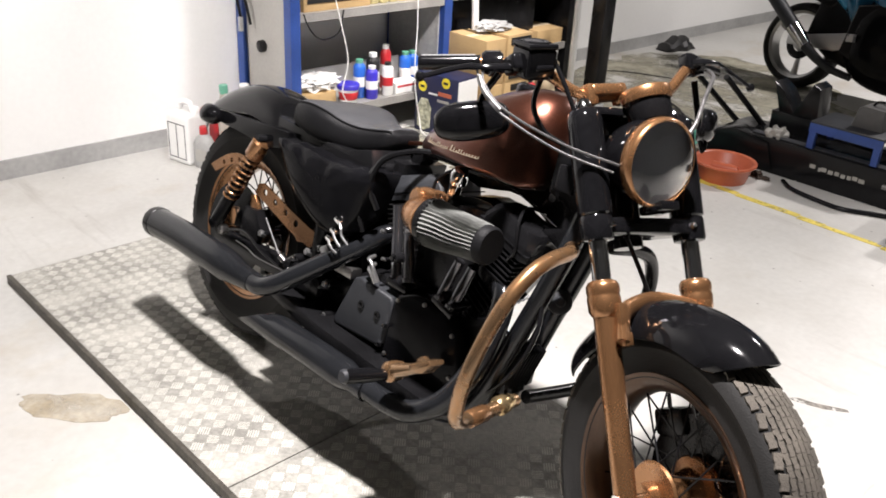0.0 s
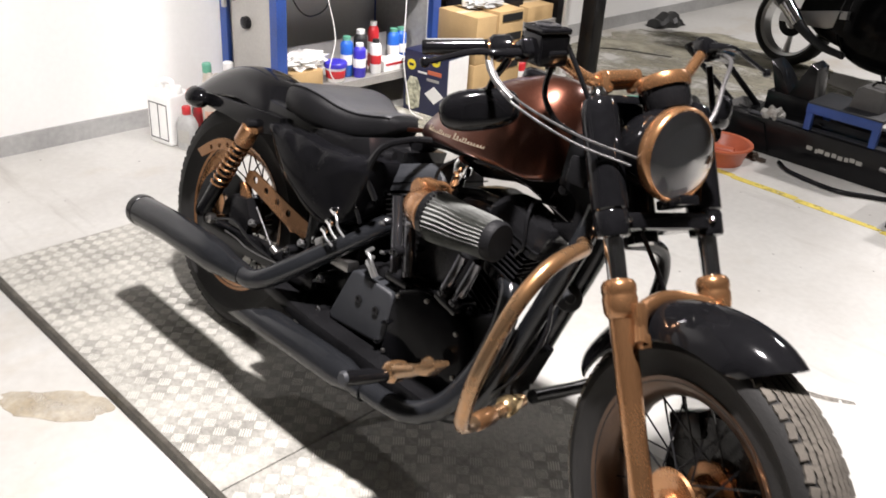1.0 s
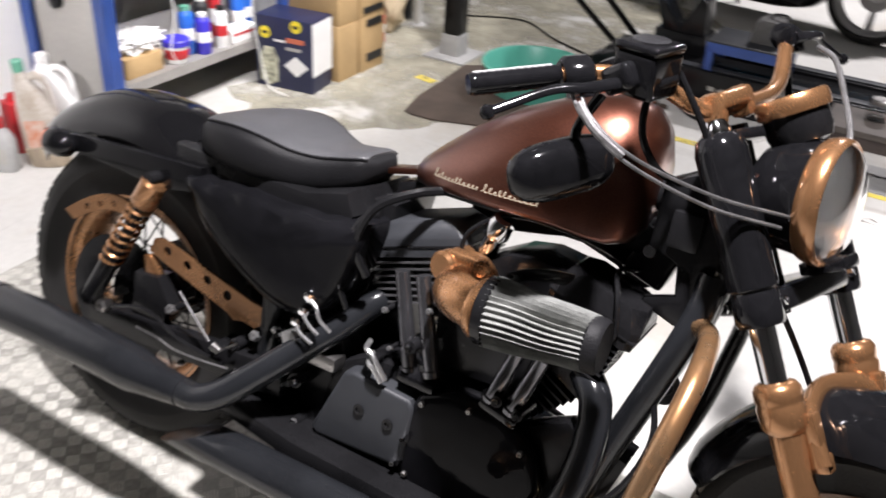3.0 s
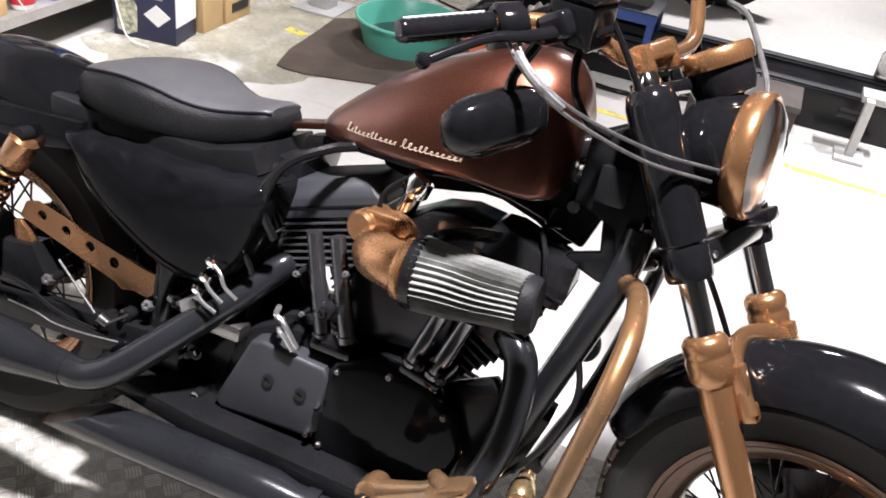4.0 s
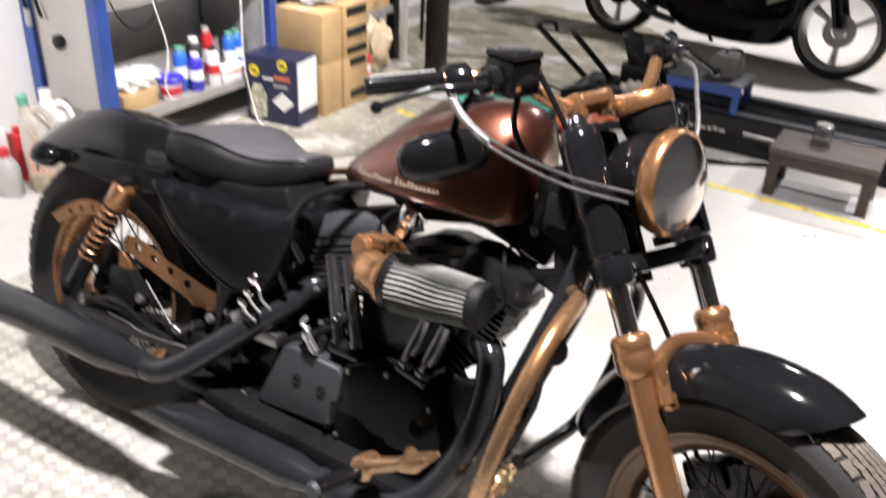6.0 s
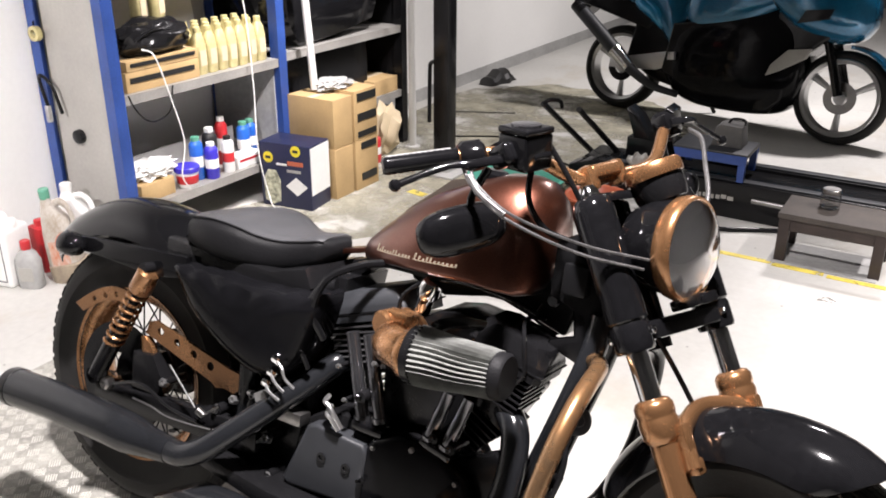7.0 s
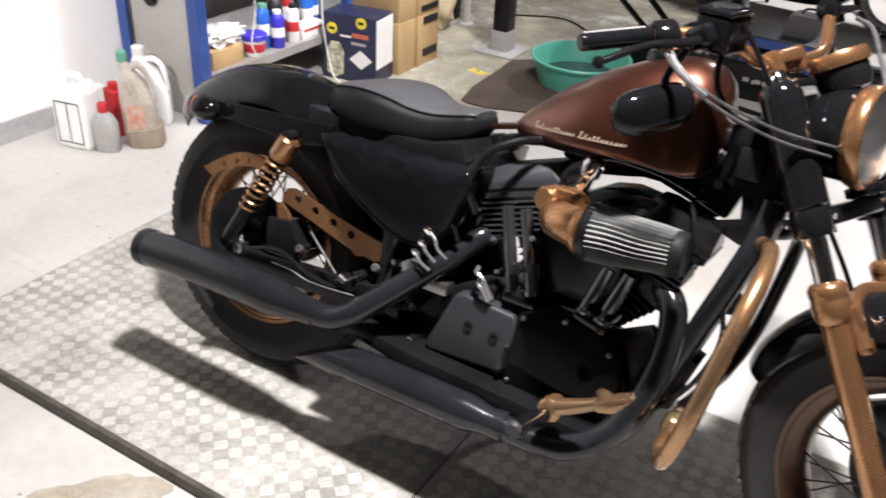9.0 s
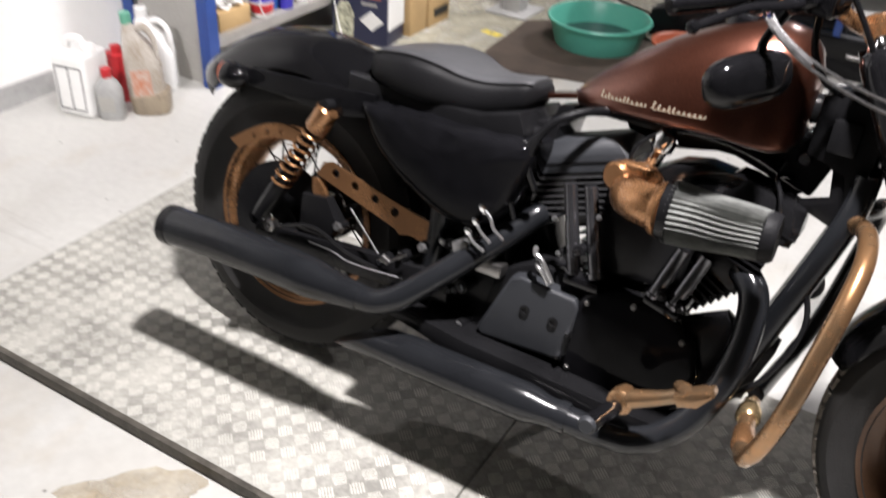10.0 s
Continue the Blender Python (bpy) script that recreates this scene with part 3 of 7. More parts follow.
# handlebar
hb = B()
tube(hb, [(-0.188, -0.338, 0.540), (-0.135, -0.235, 0.522), (-0.090, -0.175, 0.503), (-0.055, -0.125, 0.470), (-0.043, -0.075, 0.428), (-0.038, -0.03, 0.411), (-0.038, 0.03, 0.410), (-0.042, 0.085, 0.408), (-0.05, 0.15, 0.41), (-0.056, 0.205, 0.427), (-0.07, 0.275, 0.474), (-0.095, 0.335, 0.492), (-0.16, 0.455, 0.494)], 0.0127, 14, 8)
bar = part("handlebar", hb, COPPER, bike, "copper painted handlebar", m=BARS)
for s in (-1, 1):
    part("riser", box(B(), (-0.035, 0.04 * s, 0.413), (0.036, 0.028, 0.05), 0.012), COPPER, bar, "copper handlebar riser", m=BARS)
part("clamp_block", box(B(), (-0.037, 0.0, 0.421), (0.044, 0.085, 0.030), 0.013, None, 4), COPPER, bar, "copper handlebar clamp", m=BARS)
for s, a, b in ((-1, (-0.135, -0.235, 0.522), (-0.192, -0.345, 0.542)), (1, (-0.095, 0.335, 0.492), (-0.16, 0.455, 0.494))):
    a, b = Vector(a), Vector(b)
    d = (b - a).normalized()
    g = B()
    pts, rr = [], []
    for i in range(25):
        pts.append(a + (b - a) * i / 24)
        rr.append(0.0155 + (0.0008 if i % 2 else 0))
    pts = [pts[0] - d * 0.003] + pts + [pts[-1] + d * 0.004]
    rr = [0.018] + rr + [0.014]
    rings = []
    up = d.orthogonal().normalized()
    side = d.cross(up)
    for p0, r0 in zip(pts, rr):
        rings.append([p0 + (up * math.cos(k * math.pi / 8) + side * math.sin(k * math.pi / 8)) * r0 for k in range(16)])
    skin(g, rings)
    grip = part("grip", g, GLOSS, bar, "ribbed black rubber grip", m=BARS)
    if s < 0:
        top = (Vector((-0.25, -0.2, 1.0)) - d * d.dot(Vector((-0.25, -0.2, 1.0)))).normalized()
        flank = d.cross(top)
        inlay = B()
        strip = []
        for t in (0.06, 0.5, 0.97):
            arc = [a + (b - a) * t + (top * math.cos(w) + flank * math.sin(w)) * rad for rad, ws in ((0.0175, (-0.5, -0.25, 0, 0.25, 0.5)), (0.0145, (0.5, 0.25, 0, -0.25, -0.5))) for w in ws]
            strip.append(arc)
        skin(inlay, strip)
        part("grip_inlay", inlay, INLAY, grip, "metal inlay with its reflection painted white", m=BARS)
    c = a - d * 0.03
    sw = B()
    tube(sw, [c - d * 0.022, c - d * 0.016, c + d * 0.016, c + d * 0.024], [0.018, 0.024, 0.024, 0.018], 16, squash=1.25)
    box(sw, tuple(c + Vector((0.006, 0, -0.018))), (0.03, 0.03, 0.024), 0.006)
    box(sw, tuple(c + Vector((-0.014, 0, 0.016))), (0.012, 0.018, 0.012), 0.003)
    part("switch_housing", sw, GLOSS, bar, "gloss black switch housing", m=BARS)
    c2 = a - d * (0.085 if s < 0 else 0.058)
    cl = B()
    box(cl, tuple(c2), (0.034, 0.03, 0.034), 0.008)
    part("lever_clamp", cl, GLOSS, bar, "gloss black lever clamp", m=BARS)
    lv = B()
    out = Vector((0.06, 0.0, -0.012)) if s > 0 else Vector((0.075, 0.0, -0.035))
    tip = Vector((-0.07, 0.47, 0.428)) if s > 0 else Vector((-0.145, -0.375, 0.497))
    tube(lv, [c2 + Vector((0.015, 0, -0.004)), c2 + d * 0.03 + out * 0.75, c + d * 0.05 + out, a + d * 0.07 + out * 0.9, tip], [0.008, 0.007, 0.006, 0.005, 0.005], 10, 6, squash=1.4)
    lathe(lv, [(0.001, -0.011), (0.008, -0.008), (0.011, 0), (0.008, 0.008), (0.001, 0.011)], 12, Matrix.Translation(tip))
    part("lever", lv, GLOSS, bar, "gloss black hand lever", m=BARS)
RES = Matrix.Translation(BARS @ Vector((-0.035, -0.158, 0.509))) @ LEVEL.to_3x3().to_4x4() @ Matrix.Scale(0.88, 4)
mc = B()
box(mc, (0, 0, -0.024), (0.078, 0.078, 0.070), 0.007, RES, 3)
box(mc, (0, 0, 0.018), (0.080, 0.080, 0.014), 0.005, RES, 3)
mcb = B()
box(mcb, tuple(Vector((-0.06, -0.175, 0.492))), (0.05, 0.075, 0.04), 0.012, BARS, 3)
box(mcb, tuple(Vector((-0.03, -0.150, 0.487))), (0.03, 0.05, 0.05), 0.010, BARS, 3)
part("master_cylinder", mcb, GLOSS, bike, "gloss black master cylinder")
res = part("brake_reservoir", mc, GLOSS, bike, "gloss black brake fluid reservoir")
part("lid_badge", lathe(B(), [(0.030, 0.0245), (0.030, 0.0285), (0.026, 0.0295), (0.002, 0.0295)], 24, RES), DARKCHROME, res, "dark round lid badge")

# cables
for k, pts in enumerate((
        [(0.952, -0.232, 1.048), (0.985, -0.246, 1.018), (1.05, -0.240, 0.978), (1.152, -0.166, 0.934), (1.245, -0.088, 0.915)],
        [(0.962, -0.228, 1.053), (0.992, -0.242, 1.023), (1.058, -0.234, 0.985), (1.158, -0.158, 0.948), (1.25, -0.083, 0.932)],)):
    part("throttle_cable", tube(B(), pts, 0.0027, 8, 8), CABLE, bike, "grey braided throttle cable")
part("cable_sleeve", tube(B(), [(0.968, -0.238, 1.036), (1.0, -0.247, 1.010), (1.045, -0.240, 0.984)], 0.0060, 8, 4), CABLE, bike, "grey cable sleeve")
part("clutch_cable", tube(B(), [(1.18, 0.29, 1.142), (1.215, 0.255, 1.13), (1.25, 0.18, 1.087), (1.284, 0.105, 1.026), (1.272, 0.055, 0.97), (1.24, 0.02, 0.93)], 0.0048, 8, 8), CABLE, bike, "grey braided clutch cable")
part("brake_hose", tube(B(), [BARS @ Vector(q) for q in ((-0.02, -0.13, 0.51), (-0.02, -0.10, 0.40), (-0.035, -0.06, 0.25), (-0.03, -0.01, 0.10), (-0.05, 0.05, -0.10), (-0.10, 0.08, -0.30))], 0.005, 8, 8), SATIN, bike, "black brake hose")
part("wiring_hose", tube(B(), [(1.02, -0.10, 1.07), (1.03, -0.12, 1.0), (1.06, -0.10, 0.95), (1.09, -0.06, 0.93)], 0.006, 8, 6), SATIN, bike)

# mirrors slung under the bar
for centre, along, stem in (((0.961, -0.221, 0.941), (0.60, 0.745, 0.29), (0.985, -0.20, 1.05)), ((1.155, 0.40, 1.010), (0.50, -0.85, 0.12), (1.13, 0.33, 1.11))):
    a = Vector(along).normalized()
    n = Vector((a.y, -a.x, 0.1)).normalized() if a.y > 0 else Vector((-a.y, a.x, 0.1)).normalized()
    n = (n - a * a.dot(n)).normalized()
    b = n.cross(a)
    MM = Matrix.Translation(centre) @ Matrix((a, b, n)).transposed().to_4x4()
    shell_rings = []
    for rr, h in ((0.30, 0.026), (0.62, 0.024), (0.84, 0.018), (0.96, 0.008), (1.0, -0.004), (0.985, -0.012), (0.94, -0.014), (0.92, -0.011), (0.30, -0.011)):
        shell_rings.append([MM @ Vector((0.082 * rr * math.copysign(abs(math.cos(k * math.pi / 18)) ** 0.7, math.cos(k * math.pi / 18)), 0.042 * rr * math.copysign(abs(math.sin(k * math.pi / 18)) ** 0.7, math.sin(k * math.pi / 18)), h)) for k in range(36)])
    mirror_body = B()
    skin(mirror_body, shell_rings)
    mir = part("mirror", mirror_body, GLOSS, bike, "gloss black oval mirror slung under the bar", sharp=60)
    part("mirror_stem", tube(B(), [MM @ Vector((0.02, 0.03, 0.004)), MM @ Vector((0.03, 0.055, 0.0)), Vector(stem)], [0.009, 0.007, 0.008], 10, 5), GLOSS, mir, "black mirror stem")

# tank
tk = B()
TY = 0.042
stations = [(0.597, 0.012, 0.792, 0.805), (0.618, 0.046, 0.784, 0.835), (0.652, 0.074, 0.787, 0.866), (0.712, 0.100, 0.794, 0.917), (0.782, 0.118, 0.799, 0.963), (0.862, 0.128, 0.803, 1.001),
            (0.922, 0.129, 0.804, 1.020), (0.966, 0.126, 0.801, 1.024), (1.002, 0.118, 0.800, 1.016), (1.028, 0.096, 0.806, 0.990), (1.045, 0.05, 0.83, 0.945)]
rings = []
for x, w, zb, zt in stations:
    ring = []
    for k in range(28):
        a = 2 * math.pi * k / 28
        cy, cz = math.cos(a), math.sin(a)
        if cz >= 0:
            y = w * math.copysign(abs(cy) ** 0.82, cy)
            z = zb + 0.018 + (zt - zb - 0.018) * abs(cz) ** 0.95
        else:
            y = w * math.copysign(abs(cy) ** 0.5, cy)
            z = zb + 0.018 - 0.018 * abs(cz) ** 0.6
        ring.append(Vector((x, TY + y, z)))
    rings.append(ring)
skin(tk, rings)
tank = part("fuel_tank", tk, TANKRED, bike, "brown metallic teardrop fuel tank", sharp=60)
part("filler_cap", lathe(B(), [(0.001, 0.012), (0.022, 0.012), (0.03, 0.006), (0.031, -0.012)], 24, Matrix.Translation((0.88, TY, 1.007)) @ pose(0, 0, 0, 0, 6, 0)), GLOSS, tank, "black filler cap")
part("tank_tab", box(B(), (0, 0, 0), (0.135, 0.05, 0.012), 0.004), TANKRED, tank, m=Matrix.Translation((0.555, 0.044, 0.786)) @ pose(0, 0, 0, 0, -14, 0))


def side_y(x, z):
    """Half width of the tank at a place on its side."""
    for (xa, wa, ba, ta), (xb, wb, bb, tb) in zip(stations, stations[1:]):
        if xa <= x <= xb:
            t = (x - xa) / (xb - xa)
            w, zb, zt = wa + (wb - wa) * t, ba + (bb - ba) * t, ta + (tb - ta) * t
            up = max(0, min(1, (z - zb - 0.018) / (zt - zb - 0.018))) ** (1 / 0.95)
            return w * (1 - up * up) ** 0.41
    return 0.1


scr = B()
rnd = random.Random(4)
pts = []
for word, (xa, xb) in enumerate(((0.672, 0.768), (0.782, 0.888))):
    x, pts = xa, []
    k = 0
    while x < xb:
        wd = rnd.uniform(0.007, 0.011)
        tall = 0.013 if k == 0 else 0.009 if rnd.random() < 0.25 else 0.0048
        z = 0.822 + 0.016 * (x - 0.672) / 0.216
        for du, dz in ((0, 0), (0.55, 0.45), (0.75, 1.0), (0.45, 0.95), (0.40, 0.3), (0.65, 0.0)):
            xx, zz = x + du * wd, z + dz * tall
            pts.append((xx, TY - side_y(xx, zz) - 0.002, zz))
        x += wd
        k += 1
    tube(scr, pts, 0.0009, 6, 3)
tagged(part("tank_script", scr, CREAM, tank, "cream painted script strokes"), kind="stuff")

# seat
SY = 0.018
seat_st = [(0.150, 0.035, 0.750, 0.786), (0.162, 0.084, 0.740, 0.798), (0.190, 0.116, 0.732, 0.812), (0.235, 0.138, 0.726, 0.825), (0.285, 0.147, 0.720, 0.832), (0.338, 0.139, 0.715, 0.826),
           (0.386, 0.117, 0.713, 0.809), (0.432, 0.093, 0.717, 0.801), (0.480, 0.075, 0.730, 0.806), (0.520, 0.063, 0.750, 0.812), (0.543, 0.032, 0.776, 0.802)]
rings = []
for x, w, zb, zt in seat_st:
    ring = []
    for k in range(28):
        a = 2 * math.pi * k / 28
        cy, cz = math.cos(a), math.sin(a)
        y = w * math.copysign(abs(cy) ** 0.55, cy)
        mid = zb + (zt - zb) * 0.45
        z = mid + ((zt - mid) if cz > 0 else (mid - zb)) * math.copysign(abs(cz) ** 0.6, cz)
        if cz > 0 and 0.16 < x < 0.44:
            z -= 0.016 * (1 - (y / w) ** 2) * math.sin((x - 0.16) / 0.28 * math.pi)
        ring.append(Vector((x, SY + y, z)))
    rings.append(ring)
st = B()
fine = []
for i in range(28):
    col = spline([r[i] for r in rings], 4)
    fine.append(col)
skin(st, [[fine[k][j] for k in range(28)] for j in range(len(fine[0]))])
seat = part("seat", st, VINYL, bike, "black solo seat with a top panel lightened for sheen", sharp=70)
pan = B()
rows = []
for j in range(4, len(fine[0]) - 3):
    top = [fine[k][j] + Vector((0, 0, 0.0035)) for k in range(3, 12)]
    rows.append(top + [q - Vector((0, 0, 0.006)) for q in top[::-1]])
skin(pan, rows)
part("top_panel", pan, LEATHER, seat, "worn leather top panel, sheen put into its grey", sharp=60)
for k in (3, 11):
    part("seam", tube(B(), [q + Vector((0, 0, 0.002)) for q in fine[k][4:-3]], 0.0028, 6), VINYL, seat, "raised seat seam")

# rear fender and struts
rf = B()
rings = []
for i in range(25):
    a = radians(-48 + 70 * i / 24)
    taper = 1 - 0.25 * max(0, (4 - i) / 4) ** 2
    o, n = [], []
    for j in range(13):
        b = -1 + 2 * j / 12
        y = 0.105 * taper * math.sin(b * 1.5) / math.sin(1.5)
        rr = 0.447 - 0.095 * (1 - math.cos(b * 1.5))
        o.append(Vector((-0.008 + rr * math.sin(a), y, 0.352 + rr * math.cos(a))))
        n.append(Vector((-0.008 + (rr - 0.004) * math.sin(a), y * 0.96, 0.352 + (rr - 0.004) * math.cos(a))))
    rings.append(o + n[::-1])
skin(rf, rings)
part("rear_fender", rf, GLOSS, bike, "gloss black bobbed rear fender")
for s in (-1, 1):
    sb = B()
    slab(sb, [(-0.232, 0.658), (-0.225, 0.684), (-0.10, 0.698), (0.06, 0.708), (0.22, 0.718), (0.22, 0.668), (0.12, 0.648), (-0.02, 0.655)], 0.108 * s, 0.128 * s, 0.005)
    part("fender_strut", sb, GLOSS, bike, "gloss black fender strut")
    ts = B()
    tube(ts, [(-0.140, 0.11 * s, 0.675), (-0.140, 0.150 * s, 0.675)], 0.009, 10)
    lathe(ts, [(0.001, 0.045), (0.012, 0.043), (0.024, 0.03), (0.030, 0.008), (0.030, -0.016), (0.027, -0.02)], 20, Matrix.Translation((-0.150, 0.150 * s, 0.675)) @ pose(0, 0, 0, 0, 90, 0))
    sig = part("turn_signal", ts, GLOSS, bike, "black bullet turn signal with red lens")
    part("lens", lathe(B(), [(0.027, -0.018), (0.026, -0.024), (0.018, -0.03), (0.001, -0.032)], 20, Matrix.Translation((-0.150, 0.150 * s, 0.675)) @ pose(0, 0, 0, 0, 90, 0)), ORANGE, sig, "red lens")

# shocks
for s in (-1, 1):
    a, b = Vector((0.112, 0.136 * s, 0.660)), Vector((-0.035, 0.150 * s, 0.37))
    d = b - a
    body = B()
    tube(body, [a + d * 0.1, a + d * 0.55, a + d * 0.56, b], [0.012, 0.012, 0.021, 0.021], 16)
    tube(body, [b + Vector((0, -0.016, 0)), b + Vector((0, 0.016, 0))], 0.02, 16)
    shock = part("shock_absorber", body, SATIN, bike, "black shock body with copper spring")
    cap = B()
    tube(cap, [a - d * 0.02, a, a + d * 0.16, a + d * 0.18], [0.02, 0.027, 0.028, 0.024], 24)
    part("spring_cap", cap, COPPER, shock, "copper spring cap")
    n = 8
    coil = []
    up = d.normalized().orthogonal().normalized()
    sd = d.normalized().cross(up)
    for k in range(n * 14 + 1):
        t = k / (n * 14)
        an = 2 * math.pi * n * t
        coil.append(a + d * (0.17 + 0.50 * t) + (up * math.cos(an) + sd * math.sin(an)) * 0.0225)
    part("spring", tube(B(), coil, 0.0040, 7), COPPER, shock, "copper coil spring")
    part("shock_bolt", tube(B(), [a + Vector((0, 0.02 * s, 0.01)), a + Vector((0, -0.03 * s, 0.01))], 0.014, 12), SATIN, shock)

# swingarm, frame
for s in (-1, 1):
    sa = B()
    slab(sa, [(-0.06, 0.30), (-0.06, 0.345), (0.02, 0.35), (0.42, 0.385), (0.47, 0.37), (0.47, 0.325), (0.40, 0.315), (0.02, 0.295)], 0.105 * s, 0.135 * s, 0.006)
    part("swingarm", sa, SATIN, bike, "black swingarm")
    part("axle_nut", bolt(B(), (-0.008, 0.142 * s, 0.352), (0, s, 0), 0.016, 0.012), STEEL, bike)
    part("frame_tube", tube(B(), [(1.17, 0.03 * s, 0.80), (1.162, 0.045 * s, 0.715), (1.10, 0.05 * s, 0.50), (1.03, 0.06 * s, 0.28), (0.96, 0.07 * s, 0.21), (0.80, 0.08 * s, 0.195), (0.45, 0.085 * s, 0.22), (0.40, 0.09 * s, 0.30), (0.40, 0.10 * s, 0.55), (0.30, 0.11 * s, 0.68)], 0.0235, 14, 5), MATTE, bike, "black frame tube")
    part("side_rail", tube(B(), [(0.22, 0.09 * s, 0.67), (0.40, 0.08 * s, 0.68), (0.58, 0.04 * s, 0.72)], 0.016, 12, 5), SATIN, bike)
part("backbone", tube(B(), [(0.64, 0.04, 0.80), (1.12, 0.04, 0.90)], 0.028, 14), SATIN, bike)

coil = part("ignition_coil", box(B(), (0, 0, 0), (0.075, 0.06, 0.105), 0.010, None, 3), SATIN, bike, "black ignition coil", m=Matrix.Translation((1.068, 0.035, 0.792)) @ pose(0, 0, 0, 0, 18, 0))
part("coil_bolt", lathe(B(), [(0.001, 0.010), (0.010, 0.010), (0.013, 0.006), (0.013, -0.006)], 16, Matrix.Translation((1.06, -0.001, 0.80)) @ pose(0, 0, 0, 90, 0, 0)), DARKCHROME, coil)
part("plug_lead", tube(B(), [(1.05, 0.0, 0.76), (1.03, -0.05, 0.765), (1.05, -0.095, 0.74), (1.062, -0.10, 0.68), (1.045, -0.095, 0.65)], 0.0042, 8, 6), SATIN, bike, "black spark plug lead")
part("plug_lead", tube(B(), [(1.05, 0.02, 0.75), (0.95, -0.02, 0.79), (0.84, -0.06, 0.80), (0.78, -0.09, 0.76), (0.775, -0.095, 0.70)], 0.0042, 8, 6), SATIN, bike, "black spark plug lead")

reg = part("voltage_regulator", box(B(), (0, 0, 0), (0.022, 0.085, 0.12), 0.006), SATIN, bike, "black finned voltage regulator", m=Matrix.Translation((1.075, 0, 0.395)) @ pose(0, 0, 0, 0, 16, 0))
for j in range(7):
    part("fin", box(B(), (0.022, -0.036 + 0.012 * j, 0), (0.022, 0.003, 0.11)), SATIN, reg, m=Matrix.Translation((1.075, 0, 0.395)) @ pose(0, 0, 0, 0, 16, 0))
part("horn", lathe(B(), [(0.002, 0.012), (0.010, 0.012), (0.013, 0.008), (0.024, 0.007), (0.029, 0.003), (0.029, -0.010), (0.018, -0.016), (0.002, -0.018)], 28, Matrix.Translation((1.138, 0.012, 0.575)) @ pose(0, 0, 0, 68, 0, 42)), CHARCOAL, bike, "dark grey round horn")
part("front_hose", tube(B(), [(1.13, -0.05, 0.60), (1.155, -0.07, 0.52), (1.13, -0.075, 0.42), (1.07, -0.07, 0.33), (1.0, -0.075, 0.28)], 0.0055, 8, 6), SATIN, bike, "black hose along the frame tube")

# crash bar: copper on the near side, black on the far side
CRASH = [(1.165, -0.045, 0.725), (1.195, -0.085, 0.724), (1.207, -0.16, 0.718), (1.21, -0.225, 0.693), (1.203, -0.275, 0.63), (1.19, -0.30, 0.54), (1.176, -0.308, 0.45), (1.158, -0.29, 0.375),
         (1.144, -0.268, 0.338), (1.136, -0.243, 0.319), (1.127, -0.19, 0.312), (1.118, -0.11, 0.312), (1.110, -0.02, 0.315)]
part("crash_bar", tube(B(), CRASH, 0.0165, 16, 8), WORNCOPPER, bike, "scuffed copper crash bar")
part("crash_bar", tube(B(), [(x, -y, z) for x, y, z in CRASH], 0.0165, 16, 8), SATIN, bike, "black crash bar")
part("crash_bar_sleeve", tube(B(), [(1.1285, -0.205, 0.312), (1.1275, -0.198, 0.312), (1.121, -0.142, 0.312), (1.120, -0.136, 0.312)], [0.017, 0.0205, 0.0205, 0.017], 16), COPPER, bike, "copper sleeve on the crash bar")
part("crash_bar_clamp", tube(B(), [(1.1165, -0.096, 0.313), (1.115, -0.088, 0.314), (1.113, -0.062, 0.316), (1.110, -0.035, 0.318)], [0.018, 0.024, 0.023, 0.015], 16), BRASS, bike, "bright brass clamp")

# engine
CR = Vector((0.865, 0, 0.33))
case = B()
slab(case, [(0.52, 0.25), (0.55, 0.42), (0.62, 0.46), (0.74, 0.47), (0.86, 0.47), (0.94, 0.455), (0.985, 0.48), (1.02, 0.498), (1.045, 0.48), (1.045, 0.33), (0.99, 0.25), (0.90, 0.215), (0.62, 0.21)], -0.085, -0.04, 0.015)
slab(case, [(0.52, 0.25), (0.55, 0.42), (0.62, 0.46), (0.74, 0.47), (0.86, 0.46), (0.90, 0.40), (0.99, 0.38), (1.03, 0.33), (0.99, 0.25), (0.90, 0.215), (0.62, 0.21)], -0.03, 0.12, 0.02)
engine = part("crankcase", case, SATIN, bike, "black V twin crankcase")
cam_c = B()
slab(cam_c, [(0.74, 0.27), (0.735, 0.40), (0.76, 0.455), (0.82, 0.48), (0.92, 0.475), (0.985, 0.435), (1.01, 0.37), (0.995, 0.29), (0.93, 0.245), (0.82, 0.24)], -0.125, -0.08, 0.018, seg=3)
part("cam_cover", cam_c, GLOSSWAVE, engine, "gloss black cam cover")
for x, z in ((0.76, 0.29), (0.77, 0.44), (0.86, 0.465), (0.965, 0.43), (0.985, 0.33), (0.91, 0.258)):
    part("cover_bolt", bolt(B(), (x, -0.127, z), (0, -1, 0), 0.006, 0.005), STEEL, engine)
sc = B()
slab(sc, [(0.603, 0.436), (0.625, 0.444), (0.745, 0.436), (0.755, 0.42), (0.752, 0.315), (0.735, 0.297), (0.56, 0.285), (0.548, 0.30)], -0.13, -0.085, 0.008, seg=3)
spro = part("sprocket_cover", sc, CHARCOAL, engine, "dark grey sprocket cover")
for x, z in ((0.648, 0.378), (0.712, 0.375)):
    part("recessed_bolt", lathe(B(), [(0.011, 0.0), (0.011, 0.003), (0.006, 0.003), (0.005, -0.002), (0.001, -0.002)], 12, Matrix.Translation((x, -0.131, z)) @ pose(0, 0, 0, 90, 0, 0)), SATIN, spro)
